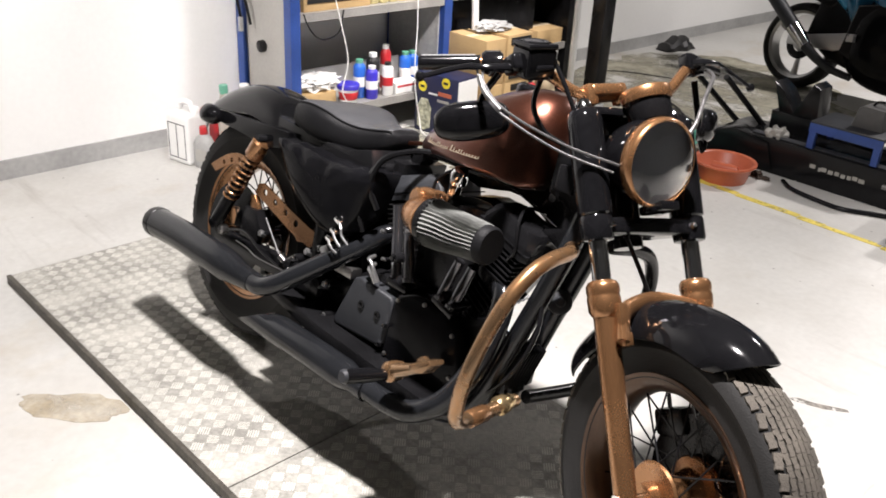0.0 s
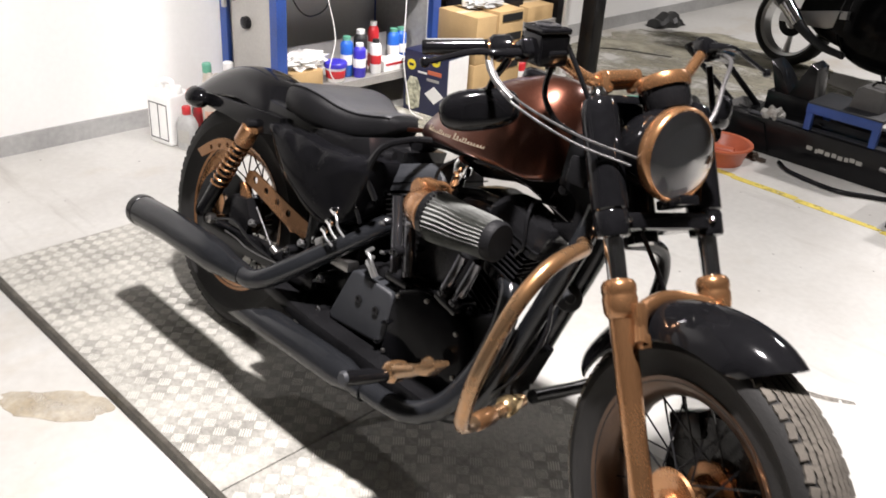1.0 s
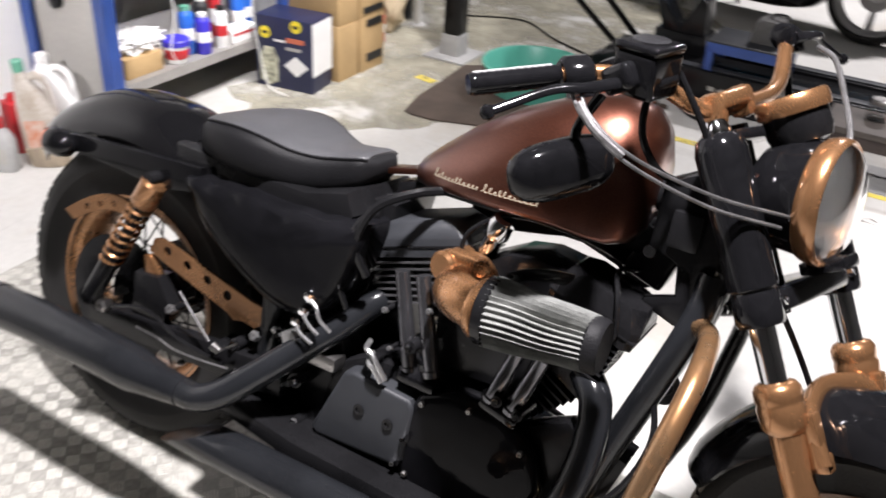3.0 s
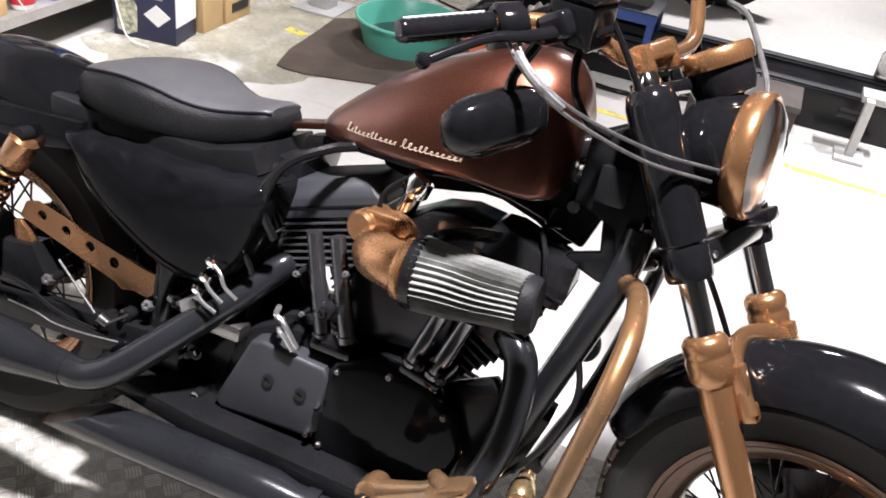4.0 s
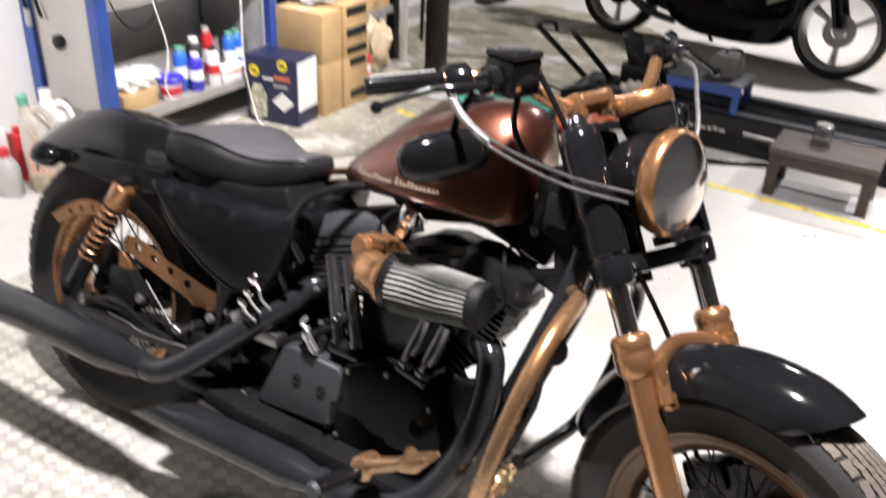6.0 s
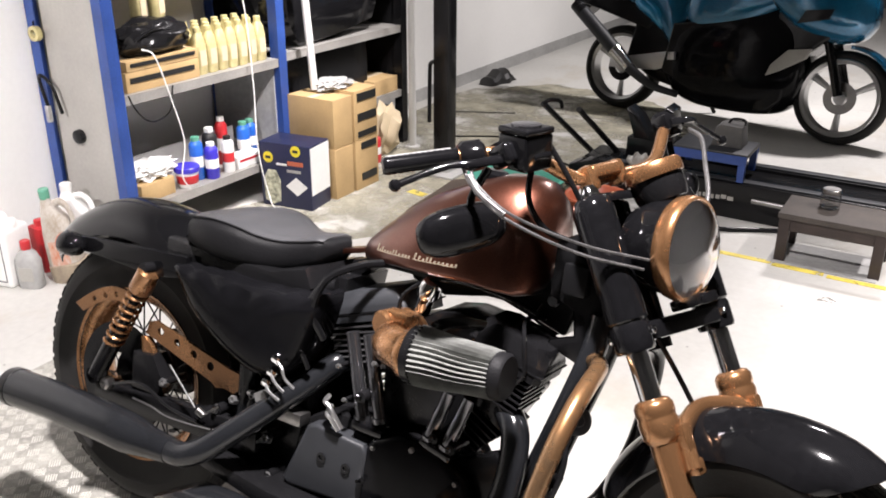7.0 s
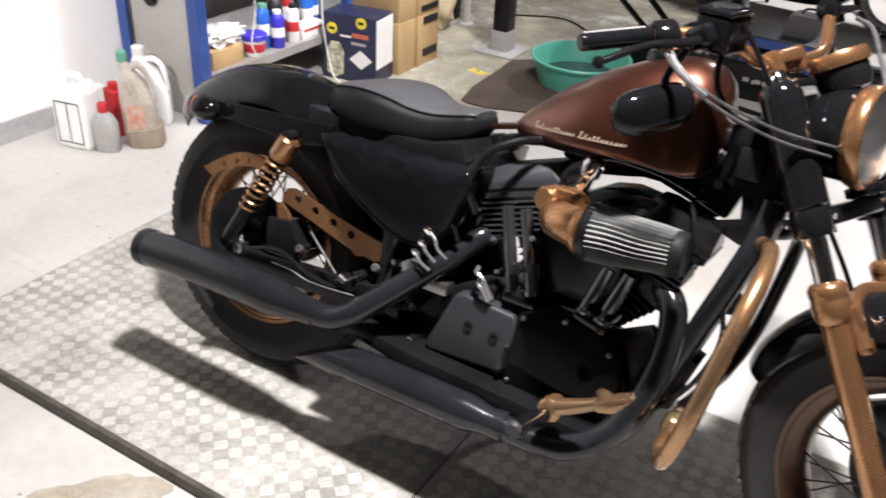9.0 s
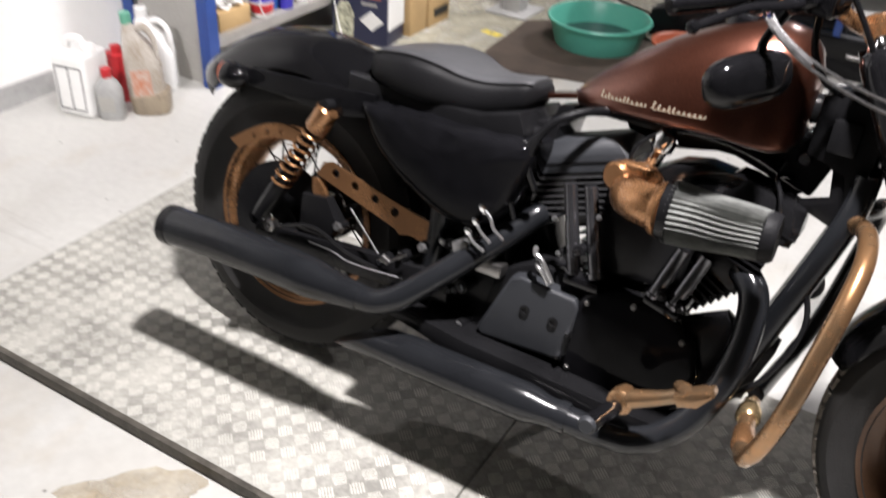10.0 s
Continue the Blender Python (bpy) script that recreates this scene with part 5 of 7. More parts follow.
# ---- rack along the wall ----
rack = thing("storage_rack", "blue steel storage rack with grey shelves against the wall", "shelving")
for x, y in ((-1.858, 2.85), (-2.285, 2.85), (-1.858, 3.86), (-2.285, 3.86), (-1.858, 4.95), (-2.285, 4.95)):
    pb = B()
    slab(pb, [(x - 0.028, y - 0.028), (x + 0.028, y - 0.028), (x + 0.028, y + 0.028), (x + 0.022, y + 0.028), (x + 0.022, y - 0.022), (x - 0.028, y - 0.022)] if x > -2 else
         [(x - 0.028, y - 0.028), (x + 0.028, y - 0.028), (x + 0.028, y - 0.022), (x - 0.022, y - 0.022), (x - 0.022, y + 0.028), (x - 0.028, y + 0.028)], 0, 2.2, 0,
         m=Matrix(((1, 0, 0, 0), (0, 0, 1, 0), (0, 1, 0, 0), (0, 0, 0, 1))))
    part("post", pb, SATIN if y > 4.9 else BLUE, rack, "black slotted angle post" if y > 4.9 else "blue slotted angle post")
part("end_panel", box(B(), (-2.07, 2.853, 1.1), (0.365, 0.006, 2.2)), GREYPANEL, rack, "plain grey end panel")
SHELF_Z = {0: (0.205, 0.70, 1.28, 1.9), 1: (0.335, 0.72, 1.28, 1.9)}
for bay, (y0, y1) in enumerate(((2.88, 3.835), (3.885, 4.93))):
    for z in SHELF_Z[bay]:
        sh = B()
        box(sh, (-2.07, (y0 + y1) / 2, z - 0.002), (0.47, y1 - y0, 0.004))
        box(sh, (-1.838, (y0 + y1) / 2, z - 0.0225), (0.004, y1 - y0, 0.037))
        box(sh, (-2.302, (y0 + y1) / 2, z - 0.0225), (0.004, y1 - y0, 0.037))
        part("shelf", sh, GREYSHELF, rack, "grey steel shelf")
part("back_panel", box(B(), (-2.318, 3.35, 0.95), (0.004, 0.95, 0.5)), GREYPANEL, rack, "grey back panel")
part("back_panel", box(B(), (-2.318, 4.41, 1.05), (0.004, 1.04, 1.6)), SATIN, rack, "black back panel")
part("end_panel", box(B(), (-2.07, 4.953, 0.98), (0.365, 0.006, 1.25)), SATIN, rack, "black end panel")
part("side_board", box(B(), (-2.08, 3.83, 0.45), (0.42, 0.006, 0.42)), SKIRT, rack)


def carton(name, label, x0, x1, y0, y1, z0, z1, mat=None, slots=(), group=""):
    """A taped box; slots: dark hand holes on the side towards +x, as (y, z, width, height)."""
    t = thing(name, label, "box", group=group)
    w = box(B(), ((x0 + x1) / 2, (y0 + y1) / 2, (z0 + z1) / 2), (x1 - x0, y1 - y0, z1 - z0), 0.003)
    body = part("body", w, mat or CARD, t)
    part("tape", box(B(), ((x0 + x1) / 2, (y0 + y1) / 2, z1 + 0.0006), (0.04, (y1 - y0) * 0.99, 0.0012)), TAN, t, "pale packing tape")
    part("flap", box(B(), ((x0 + x1) / 2 - 0.01, (y0 + y1) / 2, z1 + 0.0004), (0.004, (y1 - y0) * 0.995, 0.0014)), DARKCARD, t)
    for y, z, w, h in slots:
        part("hand_hole", box(B(), (x1 + 0.0015, y, z), (0.005, w, h)), BLACKINK, t, "dark hand hole")
    return t


carton("cardboard_box", "brown cardboard box at the foot of the rack", -1.80, -1.535, 3.87, 4.02, 0.0, 0.262)
carton("cardboard_box", "brown cardboard box stacked on another box", -1.83, -1.54, 3.875, 4.03, 0.264, 0.515)
carton("cardboard_carton", "tall brown carton with dark slots stacked beside the rack", -1.80, -1.53, 4.035, 4.235, 0.0, 0.265, slots=[(4.15, 0.235, 0.13, 0.035), (4.15, 0.065, 0.13, 0.04)])
carton("cardboard_carton", "tall brown carton with dark slots on top of another", -1.80, -1.53, 4.035, 4.235, 0.267, 0.53, slots=[(4.14, 0.495, 0.16, 0.04), (4.14, 0.39, 0.16, 0.04), (4.14, 0.30, 0.16, 0.03)])
carton("cardboard_box", "small brown carton on the upper shelf", -2.1, -1.86, 2.92, 3.33, 0.70, 0.785, slots=[(3.12, 0.75, 0.36, 0.022)])
carton("cardboard_box", "low brown carton on the lower shelf", -2.05, -1.87, 2.93, 3.12, 0.205, 0.285)
carton("cardboard_box", "flat brown carton on the second bay shelf", -2.1, -1.85, 4.66, 4.9, 0.335, 0.425)
carton("cardboard_box", "low carton in front of the upper shelf box", -2.02, -1.86, 2.93, 3.33, 0.787, 0.83, slots=[(3.13, 0.812, 0.36, 0.016)])

# printed navy box on the floor
navy = thing("printed_box", "navy printed carton with yellow badges and white side", "box", Matrix.Translation((-1.69, 3.74, 0)) @ pose(0, 0, 0, 0, 0, 8))
part("body", box(B(), (0, 0, 0.165), (0.29, 0.18, 0.33), 0.003), NAVY, navy)
part("white_side", box(B(), (0.1465, 0, 0.20), (0.003, 0.172, 0.24)), WHITEPL, navy, "white printed side")
for x, z in ((-0.095, 0.255), (0.065, 0.30)):
    part("badge", tube(B(), [(x, -0.0915, z), (x, -0.0935, z)], 0.028, 20), YELLOWINK, navy, "yellow round badge")
    part("badge_mark", box(B(), (x, -0.094, z), (0.03, 0.001, 0.014)), BLACKINK, navy)
part("panel", slab(B(), [(-0.125, 0.03), (-0.13, 0.14), (-0.10, 0.19), (-0.055, 0.19), (-0.03, 0.14), (-0.035, 0.03), (-0.08, 0.01)], -0.0912, -0.093, 0), OLIVEINK, navy, "pale printed panel")
part("diamond", slab(B(), [(0.0, 0.115), (0.06, 0.165), (0.125, 0.12), (0.065, 0.07)], -0.0912, -0.093, 0), WHITEPL, navy, "white diamond print")
part("print_bar", box(B(), (0.06, -0.0915, 0.235), (0.09, 0.002, 0.022)), ORANGE, navy, "orange printed bar")
part("print_bar", box(B(), (-0.02, -0.0915, 0.225), (0.06, 0.002, 0.01)), WHITEPL, navy)
part("print_bar", box(B(), (0.05, -0.0915, 0.195), (0.08, 0.002, 0.014)), GREYPANEL, navy)


def can(name, label, x, y, z, r, h, mat, cap=None, nozzle=False, group="cans on the shelf"):
    t = thing(name, label, "can", Matrix.Translation((x, y, z)), group)
    part("body", lathe(B(), [(r * 0.9, 0), (r, 0.004), (r, h * 0.8), (r * 0.93, h * 0.84), (r * 0.62, h * 0.90), (r * 0.6, h * 0.91)], 20), mat, t)
    part("cap", lathe(B(), [(r * 0.6, h * 0.90), (r * 0.62, h * 0.91), (r * 0.6, h), (r * 0.2, h)], 16), cap or WHITEPL, t)
    part("band", lathe(B(), [(r * 1.004, h * 0.3), (r * 1.01, h * 0.31), (r * 1.01, h * 0.55), (r * 1.004, h * 0.56)], 20, closed=False), WHITEPL if mat is not WHITEPL else REDINK, t, "printed label band")
    return t


can("spray_can", "blue spray can with a green cap", -1.93, 3.32, 0.205, 0.033, 0.205, BRIGHTBLUE, GREENCAP)
can("spray_can", "violet blue spray can with a white nozzle", -1.88, 3.365, 0.205, 0.033, 0.175, VIOLET, WHITEPL)
can("spray_can", "black spray can with a pale cap", -1.94, 3.42, 0.205, 0.036, 0.225, BLACKINK, WHITEPL)
can("spray_can", "white spray can with a dark cap", -1.88, 3.475, 0.205, 0.030, 0.18, WHITEPL, BLACKINK)
can("spray_can", "red and blue spray can", -2.0, 3.56, 0.205, 0.030, 0.24, REDINK, WHITEPL)
can("spray_can", "bright blue spray can", -1.95, 3.66, 0.205, 0.033, 0.20, BRIGHTBLUE, GREENCAP)
can("spray_can", "bright blue spray can", -1.98, 3.74, 0.205, 0.033, 0.19, BRIGHTBLUE, GREENCAP)
tubp = thing("plastic_tub", "white tub with a violet lid on the shelf", "tub", Matrix.Translation((-1.89, 3.215, 0.205)))
part("body", lathe(B(), [(0.042, 0), (0.046, 0.004), (0.054, 0.078), (0.05, 0.08)], 28), WHITEPL, tubp)
part("lid", lathe(B(), [(0.05, 0.074), (0.059, 0.075), (0.060, 0.096), (0.056, 0.1), (0.002, 0.1)], 28), VIOLET, tubp, "violet lid")
part("label", lathe(B(), [(0.0478, 0.02), (0.0485, 0.021), (0.0522, 0.06), (0.0516, 0.061)], 28), REDINK, tubp)
flat = thing("flat_box", "white flat box with a red stripe on the shelf", "box")
part("body", box(B(), (-1.90, 3.60, 0.236), (0.09, 0.17, 0.06), 0.003), WHITEPL, flat)
part("stripe", box(B(), (-1.8545, 3.60, 0.245), (0.001, 0.15, 0.012)), REDINK, flat)
sheet = thing("paper_sheets", "loose white paper sheets leaning in the shelf", "paper")
part("sheet", box(B(), (-2.10, 3.36, 0.275), (0.004, 0.76, 0.14), 0.0, None), WHITEPL, sheet)

# upper shelf: oil bottles, black bag
gold = thing("oil_bottle", "gold plastic motor oil bottle on the rack shelf", "bottle", Matrix.Translation((-1.90, 3.372, 0.70)), "gold oil bottles")
gb = B()
rings = []
for z, sx, sy in ((0, 0.028, 0.026), (0.006, 0.031, 0.030), (0.13, 0.031, 0.030), (0.165, 0.026, 0.024), (0.185, 0.016, 0.016), (0.19, 0.014, 0.014)):
    rings.append([Vector((sy * math.copysign(abs(math.cos(a)) ** 0.6, math.cos(a)), sx * math.copysign(abs(math.sin(a)) ** 0.6, math.sin(a)), z)) for a in [2 * math.pi * k / 16 for k in range(16)]])
skin(gb, rings)
part("body", gb, GOLD, gold)
part("cap", lathe(B(), [(0.016, 0.186), (0.017, 0.19), (0.017, 0.21), (0.014, 0.213)], 14), GOLD, gold)
part("label", box(B(), (0.0306, 0, 0.075), (0.001, 0.04, 0.07)), TAN, gold, "pale label")
k = 0
for r_ in range(3):
    for c_ in range(7):
        if r_ == 0 and c_ == 0:
            continue
        k += 1
        copy_thing(gold, Matrix.Translation((-1.90 - r_ * 0.075, 3.372 + c_ * 0.066, 0.70)) @ pose(0, 0, 0, 0, 0, (k * 37) % 11 - 5))
for c_ in range(2):
    copy_thing(gold, Matrix.Translation((-1.98, 3.13 + c_ * 0.1, 0.945)) @ pose(0, 0, 0, 0, 0, 12))
bag = thing("black_bag", "crumpled black bag on a carton in the rack", "bag")
bb = B()
bmesh.ops.create_icosphere(bb, subdivisions=4, radius=1)
for v in bb.verts:
    n = noise.noise(v.co * 2.3) * 0.22 + noise.noise(v.co * 6) * 0.07
    v.co = Vector((v.co.x * 0.10, v.co.y * 0.20, max(-0.75, v.co.z) * 0.085)) * (1 + n)
part("body", bb, SATIN, bag, m=Matrix.Translation((-1.94, 3.14, 0.896)))
part("strap", tube(B(), [(-1.88, 3.0, 0.90), (-1.855, 3.08, 0.94), (-1.86, 3.2, 0.93), (-1.87, 3.29, 0.88)], 0.008, 8, 5), SATIN, bag)
can("red_bottle", "red and white bottle at the end of the shelf", -1.90, 3.80 - 0.035, 0.70, 0.026, 0.16, REDINK, WHITEPL, group="")

pbag = thing("paper_bag", "crumpled white paper bag behind the black bag", "bag")
pb_ = B()
box(pb_, (-2.13, 2.96, 0.80), (0.12, 0.09, 0.20), 0.02, None, 3)
bmesh.ops.subdivide_edges(pb_, edges=pb_.edges, cuts=1)
for v in pb_.verts:
    v.co += Vector((noise.noise(v.co * 14), noise.noise(v.co * 17 + Vector((5, 0, 0))), noise.noise(v.co * 12))) * 0.012
part("paper", pb_, WHITEPL, pbag)
brd = thing("white_board", "white board leaning behind the oil bottles", "board")
part("sheet", box(B(), (0, 0, 0.165), (0.012, 0.50, 0.33), 0.003), WHITEPL, brd, m=Matrix.Translation((-2.20, 3.42, 0.70)) @ pose(0, 0, 0, 0, -8, 0))
tag = thing("tape_roll", "yellow green tape roll hung on the rack post", "tape")
part("roll", lathe(B(), [(0.018, -0.012), (0.032, -0.012), (0.032, 0.012), (0.018, 0.012)], 20, Matrix.Translation((-2.255, 2.812, 0.93)) @ pose(0, 0, 0, 90, 0, 0), closed=True), GOLD, tag)
part("hook", tube(B(), [(-2.265, 2.822, 0.98), (-2.258, 2.812, 0.975), (-2.255, 2.812, 0.948)], 0.003, 6, 3), SATIN, tag)
wad = thing("paper_wad", "crumpled white paper on the lower shelf", "paper")
wb = B()
bmesh.ops.create_icosphere(wb, subdivisions=4, radius=1)
for v in wb.verts:
    v.co = Vector((v.co.x * 0.08, v.co.y * 0.13, max(-0.7, v.co.z) * 0.045)) * (1 + 0.5 * noise.noise(v.co * 4.5))
part("paper", wb, WHITEPL, wad, m=Matrix.Translation((-1.96, 3.06, 0.318)), sharp=20)

# hanging cables
for nm, pts in (("hanging_cable", [(-1.82, 3.54, 2.2), (-1.815, 3.55, 1.3), (-1.81, 3.60, 0.95), (-1.805, 3.61, 0.6), (-1.80, 3.60, 0.3), (-1.78, 3.63, 0.06), (-1.70, 3.58, 0.02), (-1.60, 3.57, 0.012)]),
                ("hanging_cable", [(-1.86, 3.02, 0.87), (-1.82, 3.05, 0.84), (-1.81, 3.10, 0.66), (-1.81, 3.15, 0.45), (-1.815, 3.12, 0.30), (-1.83, 3.17, 0.215)])):
    c = thing(nm, "thin white cable hanging in front of the shelves", "cable")
    part("cable", tube(B(), pts, 0.0032, 8, 8), WHITEPL, c)
blk = thing("power_lead", "black lead hooked over the rack post", "cable")
part("lead", tube(B(), [(-2.26, 2.815, 0.62), (-2.265, 2.80, 0.72), (-2.24, 2.79, 0.76), (-2.19, 2.80, 0.72), (-2.16, 2.81, 0.60)], 0.008, 8, 6), SATIN, blk)
part("plug", box(B(), (-2.262, 2.815, 0.585), (0.022, 0.022, 0.075), 0.006), SKIRT, blk)
part("knob", lathe(B(), [(0.03, 0), (0.032, 0.004), (0.03, 0.025), (0.02, 0.03)], 18, Matrix.Translation((-2.11, 2.85, 0.50)) @ pose(0, 0, 0, 90, 0, 0)), SATIN, blk)

loop = thing("wire_loop", "thin black wire loop hanging under the shelf", "cable")
part("wire", tube(B(), [(-1.835, 2.90, 0.70), (-1.832, 2.925, 0.64), (-1.83, 2.97, 0.585), (-1.83, 3.03, 0.567), (-1.83, 3.11, 0.598), (-1.832, 3.14, 0.70)], 0.0032, 6, 6), SATIN, loop)

# second bay: dark motorcycle panels
for nm, lab, c, s, ang, mat in (
        ("fairing_panel", "gloss black fairing panel stored on the rack", (-2.05, 4.35, 0.90), (0.20, 0.42, 0.16), 6, GLOSS),
        ("fairing_panel", "gloss black curved panel stored on the rack", (-2.0, 4.62, 1.05), (0.18, 0.28, 0.12), -8, GLOSS),
        ("storage_case", "black storage case under the rack shelf", (-2.06, 4.55, 0.13), (0.19, 0.30, 0.125), 0, SATIN),
        ("storage_case", "dark storage case on the second bay shelf", (-2.1, 4.30, 0.50), (0.18, 0.40, 0.22), 0, SATIN)):
    t = thing(nm, lab, "panel" if "panel" in nm else "case")
    pb = B()
    bmesh.ops.create_cube(pb, size=2)
    bmesh.ops.subdivide_edges(pb, edges=pb.edges, cuts=4, use_grid_fill=True)
    for v in pb.verts:
        q = v.co.copy()
        k = 0.35 if mat is GLOSS else 0.08
        q = q * (1 - k) + q.normalized() * 1.15 * k
        v.co = Vector((q.x * s[0], q.y * s[1] * (1 + 0.15 * q.z * (mat is GLOSS)), q.z * s[2]))
    part("shell", pb, mat, t, m=Matrix.Translation(c) @ pose(0, 0, 0, ang, 0, 0), sharp=50)
    part("lip", box(B(), (0, 0, s[2] * 0.9), (s[0] * 1.9, s[1] * 1.9, 0.012), 0.004), mat, t, m=Matrix.Translation(c) @ pose(0, 0, 0, ang, 0, 0))
redp = thing("painted_cover", "red painted cover stored on the rack", "panel")
part("shell", slab(B(), [(-1.98, 0.98), (-1.86, 0.985), (-1.845, 1.02), (-1.87, 1.06), (-1.98, 1.06)], 4.0, 4.45, 0.012), REDINK, redp)
can("red_canister", "red canister under the rack", -1.76, 4.50, 0.0, 0.05, 0.17, REDINK, BLACKINK, group="")
sack = thing("pale_sack", "pale cloth sack beside the rack", "sack")
sb_ = B()
bmesh.ops.create_icosphere(sb_, subdivisions=3, radius=1)
for v in sb_.verts:
    v.co = Vector((v.co.x * 0.085, v.co.y * 0.10, max(-0.8, v.co.z) * 0.16)) * (1 + noise.noise(v.co * 2.2) * 0.45 + noise.noise(v.co * 6) * 0.12)
part("cloth", sb_, TAN, sack, m=Matrix.Translation((-1.80, 4.68, 0.14)))
rag = thing("rag_heap", "heap of grey rags on the carton stack", "rags")
rb = B()
bmesh.ops.create_icosphere(rb, subdivisions=4, radius=1)
for v in rb.verts:
    v.co = Vector((v.co.x * 0.11, v.co.y * 0.14, max(-0.5, v.co.z) * 0.035)) * (1 + noise.noise(v.co * 4) * 0.45)
part("cloth", rb, SKIRT, rag, m=Matrix.Translation((-1.70, 4.08, 0.545)) @ Matrix.Scale(0.8, 4))

wp = thing("white_pipe", "white plastic pipe leaning on the cartons", "pipe")
part("pipe", tube(B(), [(-1.74, 3.985, 0.53), (-1.79, 3.90, 2.3)], 0.019, 16), WHITEPL, wp)
wp2 = thing("white_pipe", "white upright pipe by the rack end", "pipe")
part("pipe", tube(B(), [(-1.73, 4.88, 0.0), (-1.73, 4.88, 3.55)], 0.022, 16), WHITEPL, wp2)
part("foot", lathe(B(), [(0.022, 0.0), (0.045, 0.0), (0.045, 0.008), (0.024, 0.012)], 20, Matrix.Translation((-1.73, 4.88, 0))), WHITEPL, wp2)
col = thing("steel_column", "black square steel column on a grey base", "column")
part("column", box(B(), (-1.31, 4.565, 1.87), (0.092, 0.092, 3.5), 0.006), SATIN, col)
part("base", box(B(), (-1.31, 4.565, 0.06), (0.102, 0.102, 0.12), 0.006), SKIRT, col, "grey painted base")
part("base_plate", box(B(), (-1.31, 4.565, 0.006), (0.24, 0.24, 0.012), 0.002), SKIRT, col)
rod = thing("black_rod", "bent black rod leaning near the column", "rod")
part("rod", tube(B(), [(-1.95, 5.42, 0.0), (-1.945, 5.42, 0.34), (-1.93, 5.41, 0.40), (-1.87, 5.38, 0.425)], 0.014, 10, 4), SATIN, rod)
dark = thing("wheel_chock", "low lumpy black rubber wheel chock by the wall", "chock")
lump = B()
rings = []
for k in range(11):
    u = -1 + k / 5
    high = 0.085 * (1 - abs(u) ** 3) * (1 + 0.28 * math.sin(k * 2.1)) + 0.012
    wide = 0.085 * (1 - 0.35 * abs(u) ** 2) * (1 + 0.15 * math.sin(k * 1.3))
    rings.append([Vector((0.17 * u, wide * y, high * z)) for y, z in ((-1, 0), (-1.02, 0.45), (-0.75, 0.85), (-0.2, 1.0), (0.4, 0.92), (0.85, 0.6), (1, 0))])
skin(lump, rings)
part("block", lump, BLACKINK, dark, m=Matrix.Translation((-2.14, 6.75, 0)) @ pose(0, 0, 0, 0, 0, 80), sharp=25)

# ---- jugs by the wall ----
jerry = thing("jerrycan", "white plastic jerrycan with a black outlined panel", "jerrycan", Matrix.Translation((-2.085, 2.39, 0)) @ pose(0, 0, 0, 0, 0, 12) @ Matrix.Diagonal((0.78, 0.95, 1.0, 1)))
part("body", box(B(), (0, 0, 0.125), (0.20, 0.15, 0.25), 0.022, seg=3), WHITEPL, jerry)
part("handle", tube(B(), [(-0.06, 0, 0.24), (-0.045, 0, 0.285), (0.03, 0, 0.29), (0.05, 0, 0.24)], 0.014, 10, 5), WHITEPL, jerry)
part("cap", lathe(B(), [(0.022, 0.245), (0.024, 0.25), (0.024, 0.275), (0.02, 0.28)], 16, Matrix.Translation((0.075, 0, 0))), WHITEPL, jerry)
fr = B()
for z in (0.03, 0.20):
    box(fr, (0, -0.0765, z), (0.15, 0.002, 0.004))
for x in (-0.074, 0.0, 0.074):
    box(fr, (x, -0.0765, 0.115), (0.004, 0.002, 0.172))
part("outline", fr, BLACKINK, jerry, "black outlined panel")
grey = thing("small_bottle", "grey plastic bottle with a red cap", "bottle", Matrix.Translation((-1.955, 2.40, 0)) @ pose(0, 0, 0, 0, 0, 25))
gb = B()
rings = []
for z, sx, sy in ((0, 0.045, 0.028), (0.006, 0.05, 0.032), (0.12, 0.05, 0.032), (0.15, 0.035, 0.026), (0.165, 0.018, 0.018), (0.17, 0.017, 0.017)):
    rings.append([Vector((sx * math.copysign(abs(math.cos(a)) ** 0.6, math.cos(a)), sy * math.copysign(abs(math.sin(a)) ** 0.6, math.sin(a)), z)) for a in [2 * math.pi * k / 16 for k in range(16)]])
skin(gb, rings)
part("body", gb, SKIRT, grey)
part("cap", lathe(B(), [(0.018, 0.165), (0.020, 0.168), (0.020, 0.20), (0.017, 0.204)], 16), REDINK, grey, "red cap")
part("label", box(B(), (0, -0.0325, 0.065), (0.06, 0.001, 0.06)), GREYPANEL, grey)


